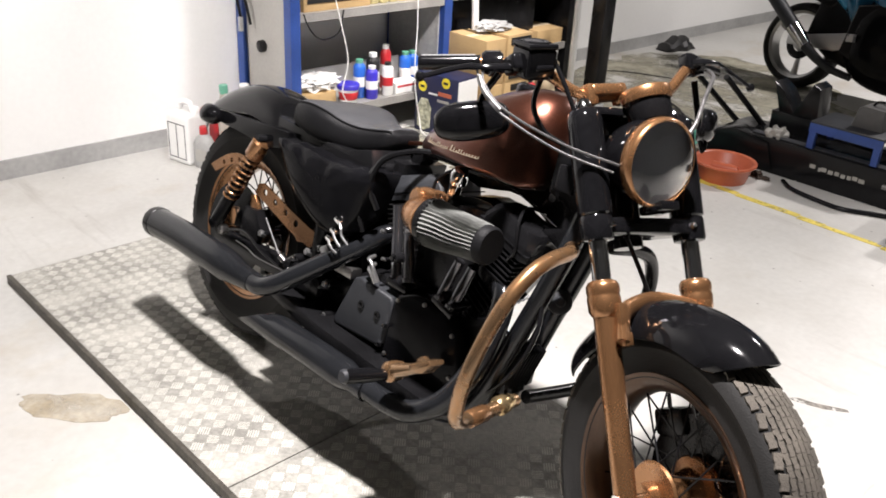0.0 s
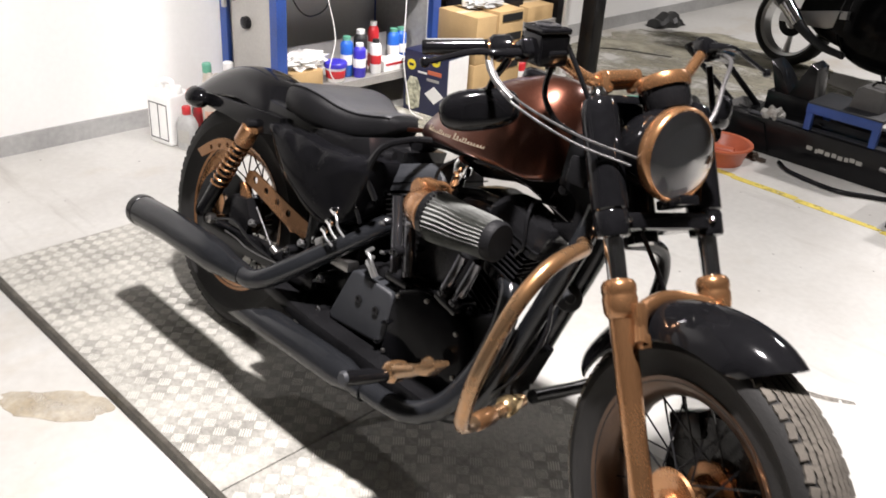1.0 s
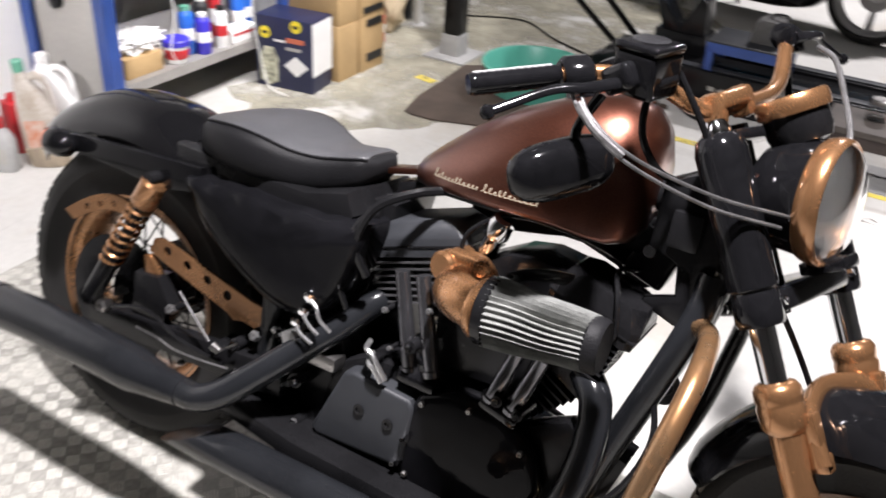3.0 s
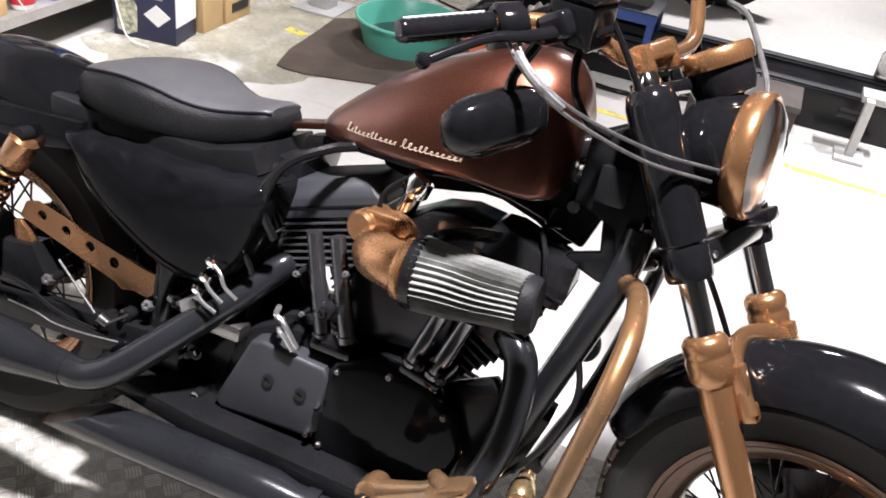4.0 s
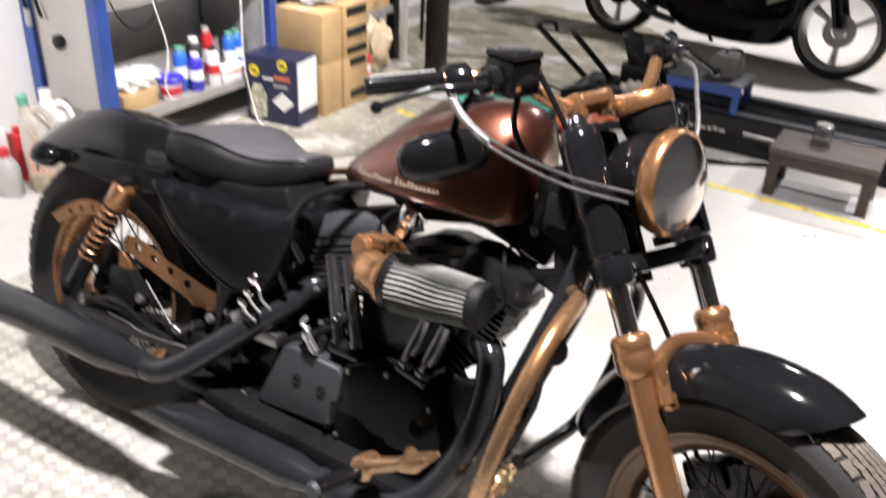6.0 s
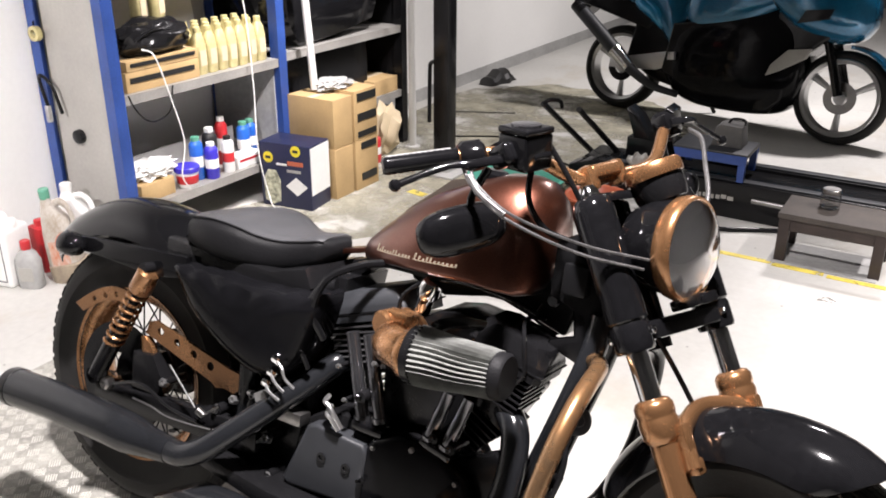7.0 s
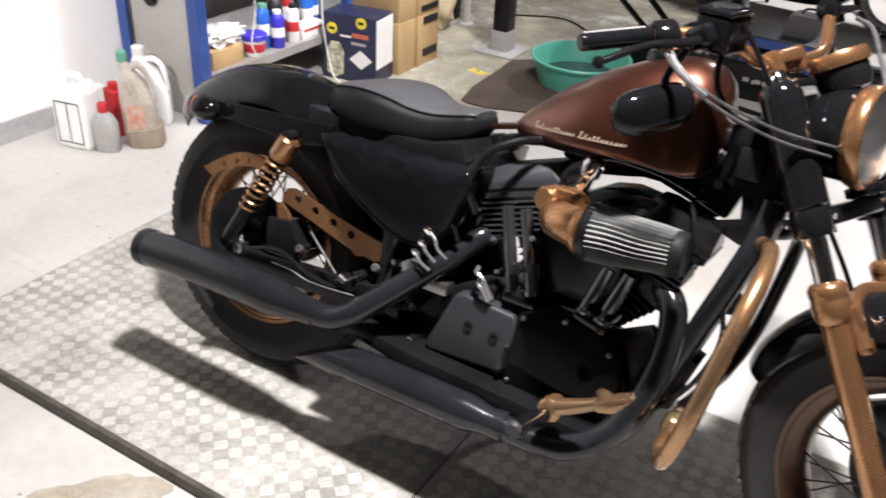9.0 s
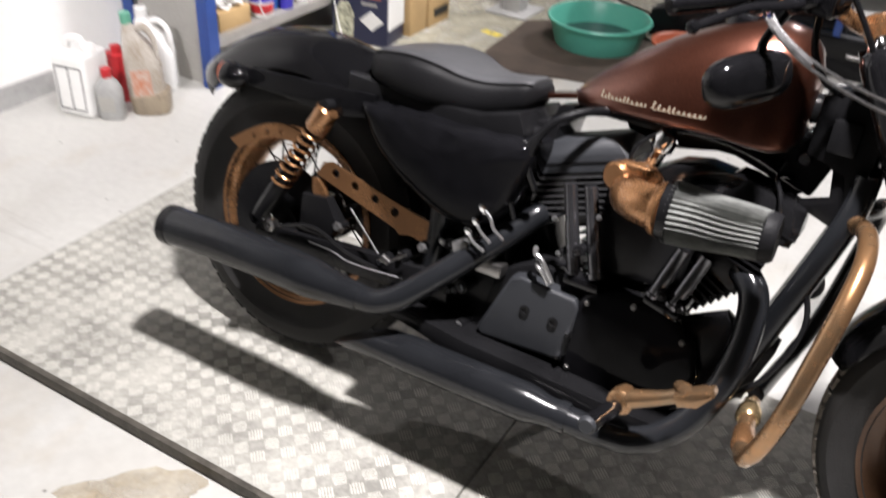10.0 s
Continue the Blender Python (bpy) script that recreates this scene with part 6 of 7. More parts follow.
def big_bottle(name, label, m, mat, cap, lab):
    t = thing(name, label, "bottle", m)
    rings = []
    for z, sx, sy, ox in ((0, 0.085, 0.055, 0), (0.008, 0.092, 0.06, 0), (0.16, 0.09, 0.058, 0), (0.21, 0.07, 0.05, -0.012), (0.255, 0.035, 0.035, -0.035), (0.275, 0.024, 0.024, -0.04), (0.282, 0.024, 0.024, -0.04)):
        rings.append([Vector((ox + sx * math.copysign(abs(math.cos(a)) ** 0.6, math.cos(a)), sy * math.copysign(abs(math.sin(a)) ** 0.6, math.sin(a)), z)) for a in [2 * math.pi * k / 20 for k in range(20)]])
    b_ = B()
    skin(b_, rings)
    part("body", b_, mat, t)
    part("handle", tube(B(), [(-0.015, 0, 0.255), (0.035, 0, 0.265), (0.075, 0, 0.23), (0.085, 0, 0.14)], 0.013, 10, 5), mat, t)
    part("cap", lathe(B(), [(0.025, 0.278), (0.028, 0.282), (0.028, 0.308), (0.024, 0.312)], 18, Matrix.Translation((-0.04, 0, 0))), cap, t)
    part("label", box(B(), (-0.005, -0.0605, 0.10), (0.10, 0.0012, 0.09)), lab, t)
    return t


oilb = big_bottle("oil_bottle_large", "dirty translucent oil bottle with green cap and torn orange label", Matrix.Translation((-1.885, 2.53, 0)) @ pose(0, 0, 0, 0, -3, 35) @ Matrix.Diagonal((0.74, 0.8, 1.28, 1)), TANPL, GREENCAP, WORNLABEL)
low = B()
rings = []
for z, g in ((0.0, 0.94), (0.006, 1.0), (0.05, 1.06), (0.062, 1.08), (0.066, 1.0)):
    rings.append([Vector((0.012 + 0.098 * g * math.copysign(abs(math.cos(a)) ** 0.6, math.cos(a)), 0.066 * g * math.copysign(abs(math.sin(a)) ** 0.6, math.sin(a)), z + (0.008 * math.cos(a) if z > 0.01 else 0))) for a in [2 * math.pi * k / 24 for k in range(24)]])
skin(low, rings)
part("drip_cup", low, DIRTYTAN, oilb, "dirty tan cut-off cup round the bottle foot")
big_bottle("detergent_bottle", "white plastic bottle with a moulded handle", Matrix.Translation((-2.035, 2.715, 0)) @ pose(0, 0, 0, 0, 0, 20) @ Matrix.Diagonal((0.92, 0.9, 1.08, 1)), WHITEPL, WHITEPL, WHITEPL)
redj = thing("red_canister", "small red canister behind the bottles", "canister")
part("body", box(B(), (-2.055, 2.54, 0.10), (0.09, 0.07, 0.20), 0.012), REDINK, redj)
part("cap", lathe(B(), [(0.02, 0.2), (0.02, 0.225), (0.016, 0.228)], 14, Matrix.Translation((-2.055, 2.54, 0))), REDINK, redj)

# ---- basin, mat, bowl, tape ----
mat_ = thing("floor_mat", "brown felt mat lying on the floor", "mat")
mb = B()
outl = [(-1.10, 3.77), (-1.05, 3.755), (-0.95, 3.76), (-0.70, 3.85), (-0.45, 3.90), (-0.36, 4.15), (-0.42, 4.55), (-0.75, 4.66), (-1.0, 4.6), (-1.19, 4.45), (-1.16, 4.2), (-1.14, 3.95)]
slab(mb, [(x + 0.006 * math.sin(i * 5), y) for i, (x, y) in enumerate(outl)], 0.001, 0.009, 0.002, m=Matrix(((1, 0, 0, 0), (0, 0, 1, 0), (0, 1, 0, 0), (0, 0, 0, 1))))
part("felt", mb, MATBROWN, mat_)
basin = thing("basin", "teal plastic wash basin on the mat", "basin", Matrix.Translation((-0.755, 4.365, 0.009)))
part("bowl", lathe(B(), [(0.002, 0.006), (0.185, 0.006), (0.20, 0.012), (0.235, 0.125), (0.243, 0.134), (0.252, 0.134), (0.256, 0.128), (0.252, 0.118), (0.243, 0.116), (0.225, 0.06), (0.206, 0.0), (0.19, 0.0), (0.002, 0.0)], 56), TEAL, basin)
part("water", lathe(B(), [(0.002, 0.034), (0.208, 0.034), (0.208, 0.032), (0.002, 0.032)], 40), DARKCHROME, basin, "dark liquid in the bottom")
bowl = thing("bowl", "orange plastic bowl on the floor", "bowl", Matrix.Translation((-0.33, 4.40, 0)))
part("dish", lathe(B(), [(0.002, 0.006), (0.10, 0.006), (0.112, 0.014), (0.138, 0.092), (0.146, 0.098), (0.158, 0.098), (0.160, 0.090), (0.150, 0.082), (0.142, 0.076), (0.12, 0.0), (0.002, 0.0)], 48), ORANGE, bowl)
part("funnel", tube(B(), [(-0.06, 0.0, 0.045), (0.02, 0.01, 0.05), (0.07, 0.02, 0.055)], [0.03, 0.028, 0.02], 14), ORANGE, bowl, "orange plastic piece inside")
tape = thing("floor_tape", "worn yellow floor marking tape", "tape")
rnd = random.Random(5)
x = -0.42
while x < 2.4:
    ln = rnd.uniform(0.12, 0.34)
    y = 4.285 - 0.05 * (x + 0.4) - 0.02
    part("strip", box(B(), (x + ln / 2, y, 0.0012), (ln * rnd.uniform(0.93, 1.0), 0.042 * rnd.uniform(0.8, 1.05), 0.0022), 0.0, None), TAPE, tape, m=None)
    x += ln
part("strip", box(B(), (0, 0, 0.0012), (0.11, 0.05, 0.0022)), TAPE, tape, m=Matrix.Translation((-1.24, 4.175, 0)) @ pose(0, 0, 0, 0, 0, -12))

# ---- long lift, stand, bench ----
lift = thing("motorcycle_lift", "long black steel lift lying on the floor", "lift")
part("rail", box(B(), (0.95, 4.72, 0.09), (2.7, 0.09, 0.18), 0.006), SATIN, lift, "black steel rail")
part("rail", box(B(), (0.95, 5.02, 0.09), (2.7, 0.09, 0.18), 0.006), SATIN, lift, "black steel rail")
part("deck", box(B(), (0.95, 4.87, 0.155), (2.6, 0.24, 0.02), 0.003), SATIN, lift)
part("top_strip", box(B(), (0.95, 4.72, 0.184), (2.62, 0.05, 0.006), 0.002), CHARCOAL, lift, "worn grey top strip")
part("top_strip", box(B(), (0.95, 5.02, 0.184), (2.62, 0.05, 0.006), 0.002), CHARCOAL, lift, "worn grey top strip")
part("cylinder", tube(B(), [(0.35, 4.67, 0.11), (0.85, 4.665, 0.10)], 0.014, 14), STEEL, lift, "bright steel cylinder")
rnd = random.Random(2)
lx = 0.0
for i in range(9):
    w_ = rnd.uniform(0.012, 0.03)
    part("lettering_bar", box(B(), (lx, 4.6745, 0.10 + rnd.uniform(-0.004, 0.004)), (w_, 0.001, 0.02)), GREYPANEL, lift)
    lx += w_ + 0.008
for (a, b_) in (((-0.80, 4.74, 0.42), (-0.60, 5.02, 0.10)), ((-0.62, 4.80, 0.40), (-0.45, 5.02, 0.12))):
    part("arm", tube(B(), [a, (a[0] * 0.5 + b_[0] * 0.5, a[1] * 0.5 + b_[1] * 0.5, a[2] * 0.5 + b_[2] * 0.5), b_], 0.016, 10, squash=1.6), SATIN, lift, "black lift arm")
part("arm_hook", tube(B(), [(-0.80, 4.74, 0.42), (-0.77, 4.76, 0.44), (-0.73, 4.80, 0.43), (-0.73, 4.83, 0.39)], 0.011, 8, 4), SATIN, lift)
part("cross_beam", box(B(), (-0.42, 4.88, 0.08), (0.34, 0.42, 0.12), 0.008), SATIN, lift)
part("jack_body", slab(B(), [(-0.62, 0.02), (-0.60, 0.14), (-0.45, 0.19), (-0.25, 0.16), (-0.20, 0.02)], 4.66, 4.78, 0.012), SATIN, lift)
stand = thing("blue_stand", "low blue steel stand with a grey top", "stand")
part("top", box(B(), (0.12, 4.80, 0.315), (0.36, 0.26, 0.022), 0.003), CHARCOAL, stand, "scratched grey top")
part("apron", box(B(), (0.12, 4.675, 0.295), (0.36, 0.012, 0.045), 0.002), BLUE, stand)
part("apron", box(B(), (0.12, 4.925, 0.295), (0.36, 0.012, 0.045), 0.002), BLUE, stand)
for x in (-0.04, 0.28):
    for y in (4.685, 4.915):
        part("leg", box(B(), (x, y, 0.2455), (0.034, 0.03, 0.115), 0.003), BLUE, stand, "blue square leg")
vb = thing("wheel_cradle", "black V shaped wheel cradle on the lift", "cradle", Matrix.Translation((-0.19, -0.06, 0)))
part("arm", slab(B(), [(-0.15, 0.24), (-0.21, 0.41), (-0.15, 0.37), (-0.07, 0.26)], 4.98, 5.12, 0.006), SATIN, vb)
part("arm", slab(B(), [(-0.09, 0.24), (0.0, 0.44), (0.04, 0.42), (0.06, 0.24)], 4.98, 5.12, 0.006), SATIN, vb)
part("base", box(B(), (-0.06, 5.05, 0.195), (0.26, 0.16, 0.13), 0.006), SATIN, vb)
gbx = thing("tool_block", "dark grey metal block on the blue stand", "block")
part("body", slab(B(), [(0.10, 0.326), (0.115, 0.42), (0.14, 0.435), (0.24, 0.43), (0.25, 0.326)], 4.76, 4.88, 0.006), LOWBOUNCEGREY, gbx)
part("handle", tube(B(), [(0.16, 4.82, 0.43), (0.18, 4.82, 0.455), (0.235, 4.82, 0.455), (0.24, 4.82, 0.43)], 0.006, 8, 4), SATIN, gbx)
wrag = thing("rag", "crumpled pale grey rag on the black lift", "rag")
wr = B()
bmesh.ops.create_icosphere(wr, subdivisions=4, radius=1)
for v in wr.verts:
    v.co = Vector((v.co.x * 0.06, v.co.y * 0.05, (max(-0.3, v.co.z) + 0.3) * 0.05)) * (1 + 0.35 * noise.noise(v.co * 2.0) + 0.12 * noise.noise(v.co * 6))
part("cloth", wr, GREYPANEL, wrag, m=Matrix.Translation((-0.25, 4.74, 0.165)), sharp=25)
bench = thing("wooden_stool", "low dark stained wooden stool", "stool", Matrix.Translation((0.765, 4.40, 0)))
part("top", box(B(), (0, 0, 0.208), (0.44, 0.27, 0.026), 0.004), WOODTOP, bench, "worn grey wooden top")
for y in (-0.115, 0.115):
    part("apron", box(B(), (0, y, 0.17), (0.40, 0.022, 0.055), 0.003), DARKWOOD, bench)
for x in (-0.19, 0.19):
    part("apron", box(B(), (x, 0, 0.17), (0.022, 0.21, 0.055), 0.003), DARKWOOD, bench)
    for y in (-0.112, 0.112):
        part("leg", box(B(), (x, y, 0.0975), (0.045, 0.04, 0.195), 0.004), DARKWOOD, bench, "square dark leg")
jar = thing("glass_jar", "clear glass jar with a bright lid on the stool", "jar", Matrix.Translation((0.72, 4.44, 0.221)))
part("body", lathe(B(), [(0.002, 0.002), (0.036, 0.002), (0.042, 0.008), (0.042, 0.055), (0.034, 0.07), (0.034, 0.08), (0.031, 0.08), (0.031, 0.068), (0.038, 0.054), (0.038, 0.01), (0.002, 0.006)], 28), GLASS, jar)
part("lid", lathe(B(), [(0.036, 0.066), (0.0375, 0.068), (0.0375, 0.084), (0.034, 0.087), (0.002, 0.086)], 28), STEEL, jar, "bright metal lid")
plate_ = thing("floor_sheet", "grey flat sheet under the wooden stool", "sheet")
part("sheet", box(B(), (0.75, 4.37, 0.002), (0.44, 0.27, 0.004)), SKIRT, plate_)
bottle2 = thing("glass_bottle", "clear bottle with a dark cap on the lift", "bottle", Matrix.Translation((1.32, 5.02, 0.187)) @ Matrix.Scale(1.25, 4))
part("body", lathe(B(), [(0.002, 0.002), (0.03, 0.002), (0.034, 0.008), (0.034, 0.09), (0.014, 0.125), (0.014, 0.14), (0.012, 0.14), (0.012, 0.122), (0.031, 0.088), (0.031, 0.01), (0.002, 0.006)], 24), GLASS, bottle2)
part("cap", lathe(B(), [(0.0155, 0.13), (0.0165, 0.134), (0.0165, 0.155), (0.013, 0.158)], 16), SATIN, bottle2)
vice = thing("lift_clamp", "grey steel wheel clamp at the lift side", "clamp")
part("upright", box(B(), (1.24, 4.46, 0.13), (0.035, 0.05, 0.26), 0.004), SKIRT, vice)
part("jaw", box(B(), (1.32, 4.56, 0.245), (0.22, 0.12, 0.03), 0.006), SKIRT, vice)
part("screw", tube(B(), [(1.14, 4.50, 0.17), (1.22, 4.50, 0.17)], 0.02, 14), SATIN, vice)
part("foot", box(B(), (1.24, 4.46, 0.008), (0.12, 0.14, 0.016), 0.003), SKIRT, vice)
hose = thing("air_hose", "black rubber hose lying on the floor", "hose")
part("hose", tube(B(), [(-0.10, 4.60, 0.012), (-0.02, 4.53, 0.012), (0.12, 4.49, 0.012), (0.26, 4.48, 0.012), (0.40, 4.55, 0.012), (0.55, 4.62, 0.012)], 0.011, 8, 8), SATIN, hose)
cab = thing("floor_cable", "thin dark wire lying on the concrete by the wall", "cable")
part("cable", tube(B(), [(-2.03, 5.63, 0.004), (-1.94, 5.735, 0.004), (-1.81, 5.81, 0.004), (-1.66, 5.876, 0.004), (-1.56, 5.926, 0.004)], 0.0035, 6, 6), SATIN, cab)
for cx, cy, cr, sd in ((-0.235, 4.585, 0.030, 1), (-0.175, 4.565, 0.022, 5), (-0.205, 4.545, 0.014, 9)):
    clod = thing("dirt_clod", "dark brown lump of dirt beside the bowl", "dirt", group="dirt beside the bowl")
    cb = B()
    bmesh.ops.create_icosphere(cb, subdivisions=3, radius=1)
    for v in cb.verts:
        v.co = Vector((v.co.x * cr, v.co.y * cr * 0.8, (max(-0.5, v.co.z) + 0.5) * cr * 0.55)) * (1 + 0.5 * noise.noise(v.co * 2.6 + Vector((sd, 0, 0))))
    part("lump", cb, MATBROWN, clod, m=Matrix.Translation((cx, cy, 0)))
cab = thing("floor_cable", "thin black cable lying on the floor", "cable")
part("cable", tube(B(), [(-1.62, 5.2, 0.006), (-1.3, 5.35, 0.006), (-1.0, 5.15, 0.006), (-0.7, 5.0, 0.006)], 0.005, 6, 8), SATIN, cab)
stain = thing("floor_stain", "brown dried stain on the concrete", "stain")
stb = B()
blot = []
for k in range(48):
    a = 2 * math.pi * k / 48
    g = 1 + 0.28 * noise.noise(Vector((math.cos(a) * 1.6, math.sin(a) * 1.6, 3.0))) + 0.14 * noise.noise(Vector((math.cos(a) * 6, math.sin(a) * 6, 1.0)))
    u, v = 0.165 * math.cos(a) * g, 0.062 * math.sin(a) * g
    blot.append((-0.485 + u * 0.72 - v * 0.69, 1.135 + u * 0.69 + v * 0.72))
slab(stb, [(x, min(y, 1.248)) for x, y in blot], 0.0002, 0.0012, 0, m=Matrix(((1, 0, 0, 0), (0, 0, 1, 0), (0, 1, 0, 0), (0, 0, 0, 1))))
part("residue", stb, STAIN, stain)


def scuff(label, pts):
    t = thing("floor_scuff", label, "scuff", group="scuffs on the floor")
    part("mark", slab(B(), pts, 0.0003, 0.0011, 0, m=Matrix(((1, 0, 0, 0), (0, 0, 1, 0), (0, 1, 0, 0), (0, 0, 0, 1)))), SCUFF, t)


scuff("dark grey scuff mark on the concrete", [(0.835, 2.815), (0.86, 2.845), (0.91, 2.86), (0.99, 2.905), (1.0, 2.895), (0.94, 2.85), (0.88, 2.825)])
scuff("small brown scuff mark on the concrete", [(0.79, 3.945), (0.80, 3.99), (0.83, 4.0), (0.86, 3.975), (0.85, 3.95), (0.82, 3.955)])
scuff("thin grey scuff mark beside the platform", [(-1.34, 2.58), (-1.28, 2.62), (-1.16, 2.68), (-1.15, 2.67), (-1.27, 2.605)])

dust = thing("floor_dust", "olive brown dust spread over the concrete by the wall", "dust")
edge = [Vector((x, y, 0)) for x, y in ((-1.84, 3.5), (-1.55, 3.25), (-1.2, 3.35), (-0.95, 3.7), (-0.8, 4.2), (-0.55, 4.6), (-0.2, 5.3), (-0.45, 6.1), (-0.9, 6.7), (-1.6, 6.9), (-2.1, 6.4), (-2.15, 5.4), (-1.95, 4.7))]
edge = [(q.x + 0.16 * noise.noise(q * 3.1) + 0.09 * noise.noise(q * 11), q.y + 0.16 * noise.noise(q * 2.7 + Vector((5, 0, 0))) + 0.09 * noise.noise(q * 12 + Vector((0, 7, 0)))) for q in spline(edge + [edge[0]], 9)[:-1]]
part("film", slab(B(), edge, 0.0002, 0.0009, 0, m=Matrix(((1, 0, 0, 0), (0, 0, 1, 0), (0, 1, 0, 0), (0, 0, 0, 1)))), DUST, dust)

# ---- blue sports motorcycle in the distance ----
sb2 = thing("sports_motorcycle", "blue and black faired sports motorcycle with silver wheels", "motorcycle", Matrix.Translation((-1.03, 6.52, 0)) @ pose(0, 0, 0, -8, 0, -8))
for nm, cx in (("rear_wheel", 0.0), ("front_wheel", 1.5)):
    wm = Matrix.Translation((cx, 0, 0.285)) @ Matrix.Scale(0.935, 4)
    rm = B()
    lathe(rm, [(0.226, -0.05), (0.248, -0.066), (0.254, -0.06), (0.236, -0.03), (0.236, 0.03), (0.254, 0.06), (0.248, 0.066), (0.226, 0.05), (0.219, 0.0)], 48, wm @ TURN_Y, closed=True)
    for k in range(3):
        a = 2 * math.pi * k / 3 - math.pi / 2
        tube(rm, [wm @ Vector((0.03 * math.cos(a), 0, 0.03 * math.sin(a))), wm @ Vector((0.11 * math.cos(a), 0, 0.11 * math.sin(a))), wm @ Vector((0.232 * math.cos(a), 0, 0.232 * math.sin(a)))], [0.030, 0.017, 0.026], 10)
    lathe(rm, [(0.002, -0.06), (0.04, -0.055), (0.04, 0.055), (0.002, 0.06)], 20, wm @ TURN_Y)
    w_ = part(nm, rm, SILVER, sb2, "silver three spoke wheel")
    tb = B()
    wd = 0.085 if nm[0] == "r" else 0.062
    lathe(tb, [(0.246, -0.8 * wd)] + [(0.246 + 0.06 * math.cos(a) ** 0.6, wd * math.sin(a)) for a in [(-80 + 160 * i / 12) * math.pi / 180 for i in range(13)]] + [(0.246, 0.8 * wd)], 48, wm @ TURN_Y, closed=True)
    part("tyre", tb, RUBBER, w_, "black sport tyre")
    part("brake_disc", lathe(B(), [(0.05, -0.040), (0.105, -0.040), (0.105, -0.045), (0.05, -0.045)], 40, wm @ TURN_Y, closed=True), STEEL if nm[0] == "f" else SATIN, w_)


def shell(name, outline, y, mat, label="", bev=0.05):
    part(name, slab(B(), outline, -y, y, bev, seg=4), mat, sb2, label, sharp=60)


def hull(name, rows, mat, label="", power=0.62, lean=0.0):
    """A rounded body from rows of (x, low, high, half width)."""
    bm = B()
    xs = spline([Vector((x, lo, hi)) for x, lo, hi, w in rows], 5)
    ws = spline([Vector((x, w, 0)) for x, lo, hi, w in rows], 5)
    rings = []
    for q, u in zip(xs, ws):
        mid, half, wide = (q.y + q.z) / 2, max((q.z - q.y) / 2, 0.004), max(u.y, 0.004)
        ring = []
        for i in range(28):
            a = 2 * math.pi * i / 28
            cy, cz = math.cos(a), math.sin(a)
            ring.append(Vector((q.x - lean * cz * half, wide * math.copysign(abs(cy) ** power, cy), mid + half * math.copysign(abs(cz) ** 0.8, cz))))
        rings.append(ring)
    skin(bm, rings)
    part(name, bm, mat, sb2, label, sharp=70)


hull("belly_fairing", [(0.36, 0.26, 0.50, 0.12), (0.46, 0.16, 0.66, 0.18), (0.62, 0.11, 0.74, 0.20), (0.85, 0.10, 0.80, 0.21), (1.04, 0.11, 0.82, 0.20), (1.18, 0.15, 0.80, 0.18), (1.25, 0.24, 0.76, 0.15), (1.28, 0.36, 0.70, 0.09)], GLOSSWAVE, "gloss black lower fairing", 0.5)
hull("side_fairing", [(0.98, 0.80, 1.0, 0.19), (1.06, 0.72, 1.08, 0.23), (1.17, 0.64, 1.12, 0.245), (1.30, 0.60, 1.12, 0.245), (1.43, 0.60, 1.07, 0.225), (1.54, 0.64, 0.98, 0.17), (1.61, 0.72, 0.88, 0.08)], SKYBLUE, "blue upper fairing", 0.75, 0.15)
part("fairing_vent", slab(B(), [(1.22, 0.70), (1.26, 0.78), (1.42, 0.80), (1.40, 0.74)], -0.247, -0.225, 0.004), SATIN, sb2, "black fairing vent")
hull("tank_shell", [(0.44, 0.66, 0.80, 0.12), (0.54, 0.58, 0.94, 0.19), (0.72, 0.58, 1.04, 0.212), (0.9, 0.64, 1.07, 0.215), (1.04, 0.72, 1.04, 0.20), (1.12, 0.80, 0.98, 0.15)], SKYBLUE, "blue fuel tank", 0.6)
hull("tank_crest", [(0.76, 0.745, 1.0, 0.16), (0.82, 0.72, 1.05, 0.222), (0.94, 0.74, 1.07, 0.224), (1.04, 0.80, 1.04, 0.18)], BRIGHTTEAL, "bright blue tank panel", 0.6)
hull("tail_fairing", [(-0.40, 0.80, 0.90, 0.05), (-0.26, 0.78, 0.97, 0.10), (0.0, 0.72, 0.95, 0.14), (0.16, 0.64, 0.92, 0.155), (0.30, 0.54, 0.88, 0.16), (0.38, 0.46, 0.84, 0.155), (0.44, 0.52, 0.80, 0.13), (0.50, 0.64, 0.76, 0.07)], SKYBLUE, "blue tail fairing", 0.6)
hull("tail_stripe", [(0.04, 0.72, 0.84, 0.10), (0.10, 0.68, 0.84, 0.158), (0.20, 0.62, 0.80, 0.168), (0.29, 0.56, 0.74, 0.166), (0.35, 0.55, 0.66, 0.12)], BRIGHTTEAL, "bright blue tail panel", 0.55)
shell("under_tail", [(-0.40, 0.70), (-0.38, 0.84), (0.0, 0.76), (0.26, 0.64), (0.20, 0.56), (-0.2, 0.66)], 0.12, SATIN, "black under tail", 0.02)
shell("inner_fairing", [(1.02, 0.14), (1.08, 0.84), (1.52, 0.84), (1.44, 0.66), (1.30, 0.54), (1.21, 0.42), (1.19, 0.22), (1.12, 0.14)], 0.17, SATIN, "black inner fairing", 0.03)
shell("frame_side", [(0.06, 0.36), (0.10, 0.60), (0.36, 0.74), (0.50, 0.70), (0.46, 0.20), (0.26, 0.24)], 0.11, SATIN, "black frame side", 0.02)
shell("rear_mudguard", [(-0.46, 0.80), (-0.40, 0.62), (-0.34, 0.62), (-0.20, 0.74), (-0.10, 0.74), (-0.14, 0.86)], 0.09, SATIN, "black rear mudguard", 0.02)
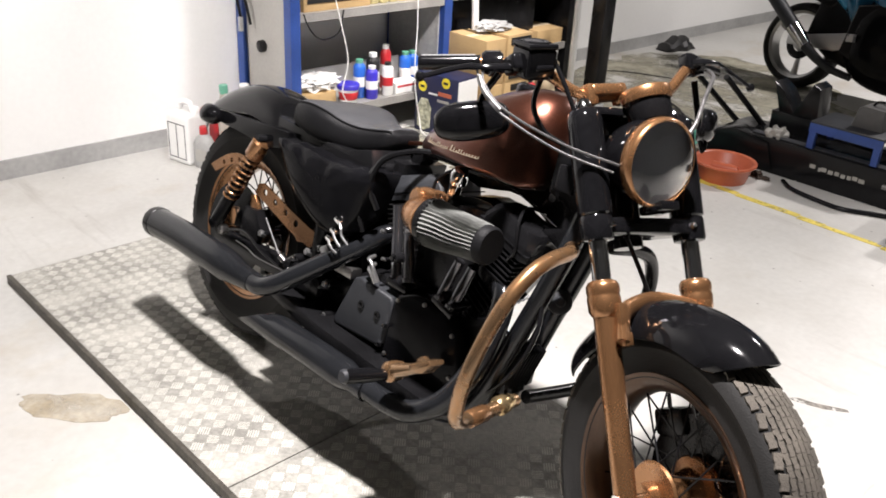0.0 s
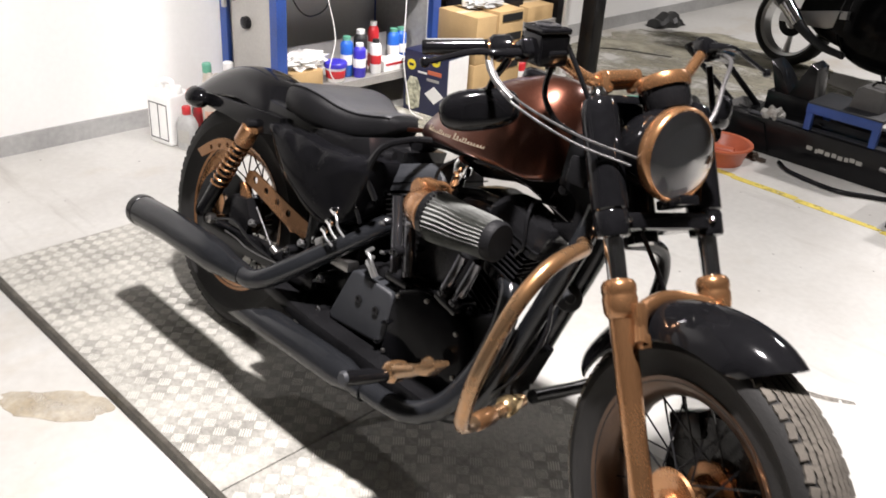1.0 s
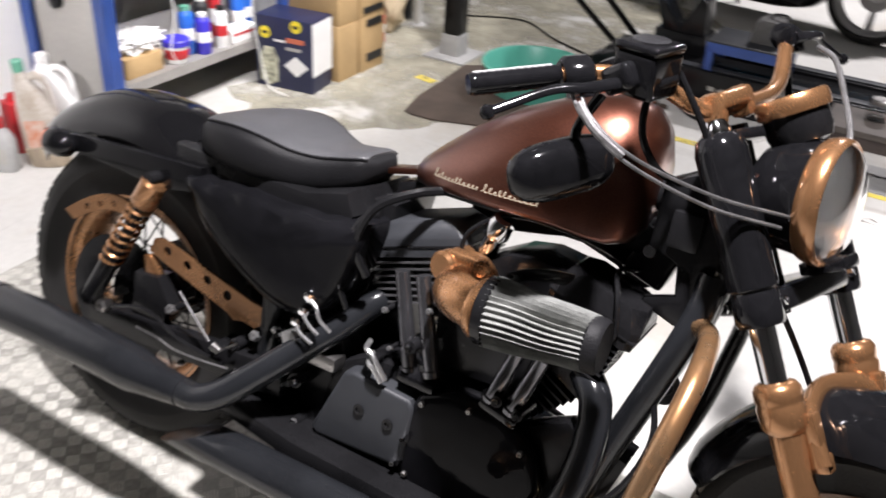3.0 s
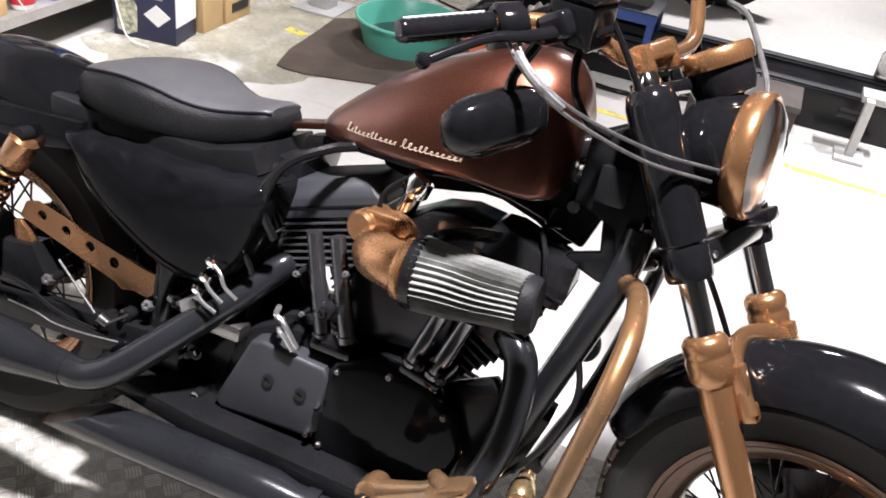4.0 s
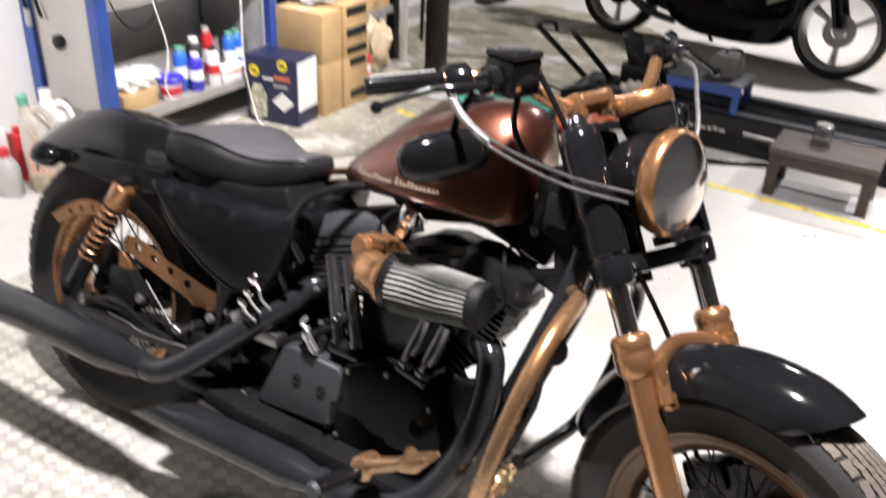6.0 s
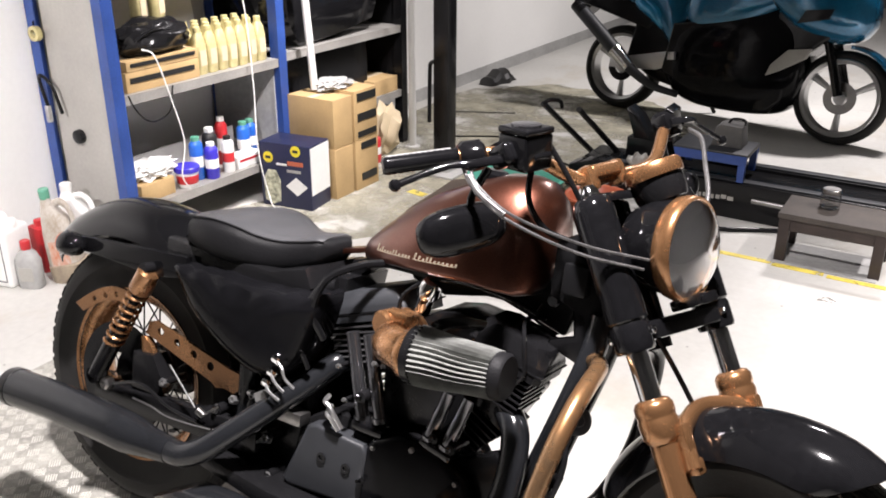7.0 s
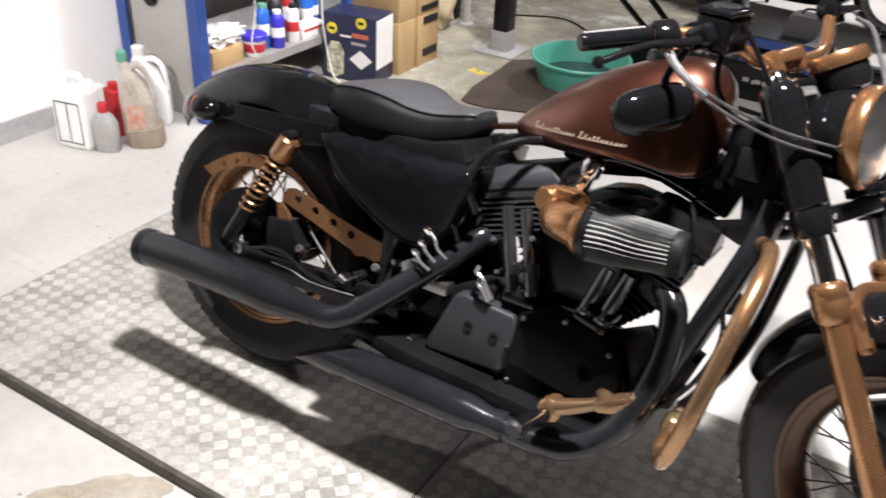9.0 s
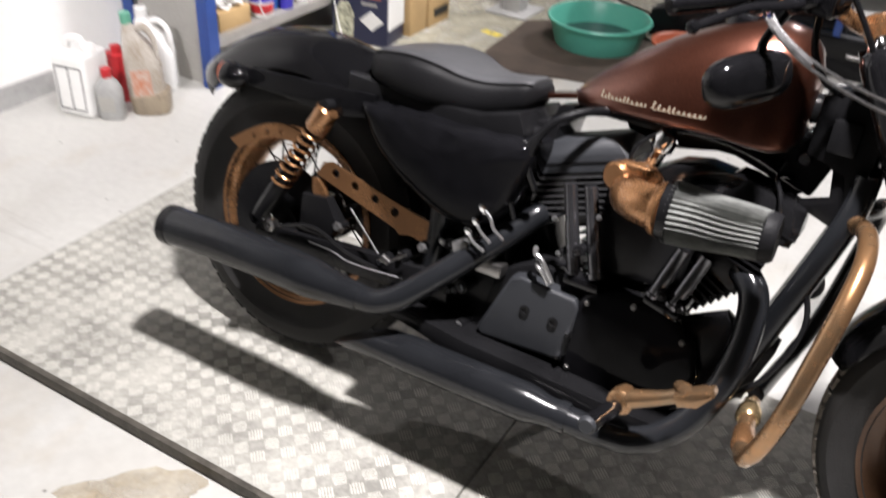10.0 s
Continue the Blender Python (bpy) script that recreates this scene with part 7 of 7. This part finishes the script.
shell("rider_seat", [(0.05, 0.86), (0.30, 0.80), (0.58, 0.80), (0.60, 0.86), (0.35, 0.87), (0.1, 0.95)], 0.13, SATIN, "black seat", 0.02)
shell("engine_block", [(0.36, 0.30), (0.40, 0.62), (0.60, 0.66), (1.0, 0.6), (1.05, 0.3), (0.60, 0.22)], 0.17, SATIN, "black engine", 0.02)
guard = [(1.5 + 0.320 * math.sin(a), 0.285 + 0.320 * math.cos(a)) for a in [(2 + 62 * i / 12) * math.pi / 180 for i in range(13)]]
guard += [(1.5 + 0.298 * math.sin(a), 0.285 + 0.298 * math.cos(a)) for a in [(64 - 62 * i / 12) * math.pi / 180 for i in range(13)]]
shell("front_mudguard", guard, 0.07, SKYBLUE, "blue front mudguard", 0.006)
for s in (-1, 1):
    part("fork_leg", tube(B(), [(1.5, 0.09 * s, 0.30), (1.38, 0.09 * s, 0.62), (1.28, 0.09 * s, 0.85)], 0.028, 12), GLOSS, sb2)
    part("swingarm", slab(B(), [(-0.05, 0.28), (-0.05, 0.34), (0.40, 0.44), (0.45, 0.36), (0.30, 0.30)], 0.10 * s, 0.135 * s, 0.008), SILVER, sb2, "silver swingarm")
part("exhaust", tube(B(), [(0.52, -0.20, 0.17), (0.34, -0.205, 0.20), (0.18, -0.21, 0.28), (0.04, -0.213, 0.39), (-0.30, -0.22, 0.66)], [0.022, 0.026, 0.034, 0.048, 0.046], 18, 4), CHARCOAL, sb2, "dark exhaust silencer")
part("exhaust_band", tube(B(), [(0.15, -0.211, 0.30), (0.02, -0.214, 0.405)], [0.040, 0.052], 18), CHROME, sb2, "bright exhaust joint")
part("exhaust_tip", tube(B(), [(-0.26, -0.22, 0.63), (-0.33, -0.222, 0.68)], [0.049, 0.043], 18), SATIN, sb2)
part("silver_panel", slab(B(), [(1.08, 0.37), (1.10, 0.44), (1.19, 0.54), (1.32, 0.56), (1.30, 0.50), (1.16, 0.41)], -0.215, -0.16, 0.006), GREYPANEL, sb2, "silver side panel")
part("heel_plate", slab(B(), [(0.415, 0.385), (0.415, 0.435), (0.46, 0.44), (0.465, 0.39)], -0.215, -0.17, 0.006), SILVER, sb2)
part("side_stand", tube(B(), [(0.55, 0.14, 0.22), (0.62, 0.25, 0.04)], 0.014, 10), SATIN, sb2)
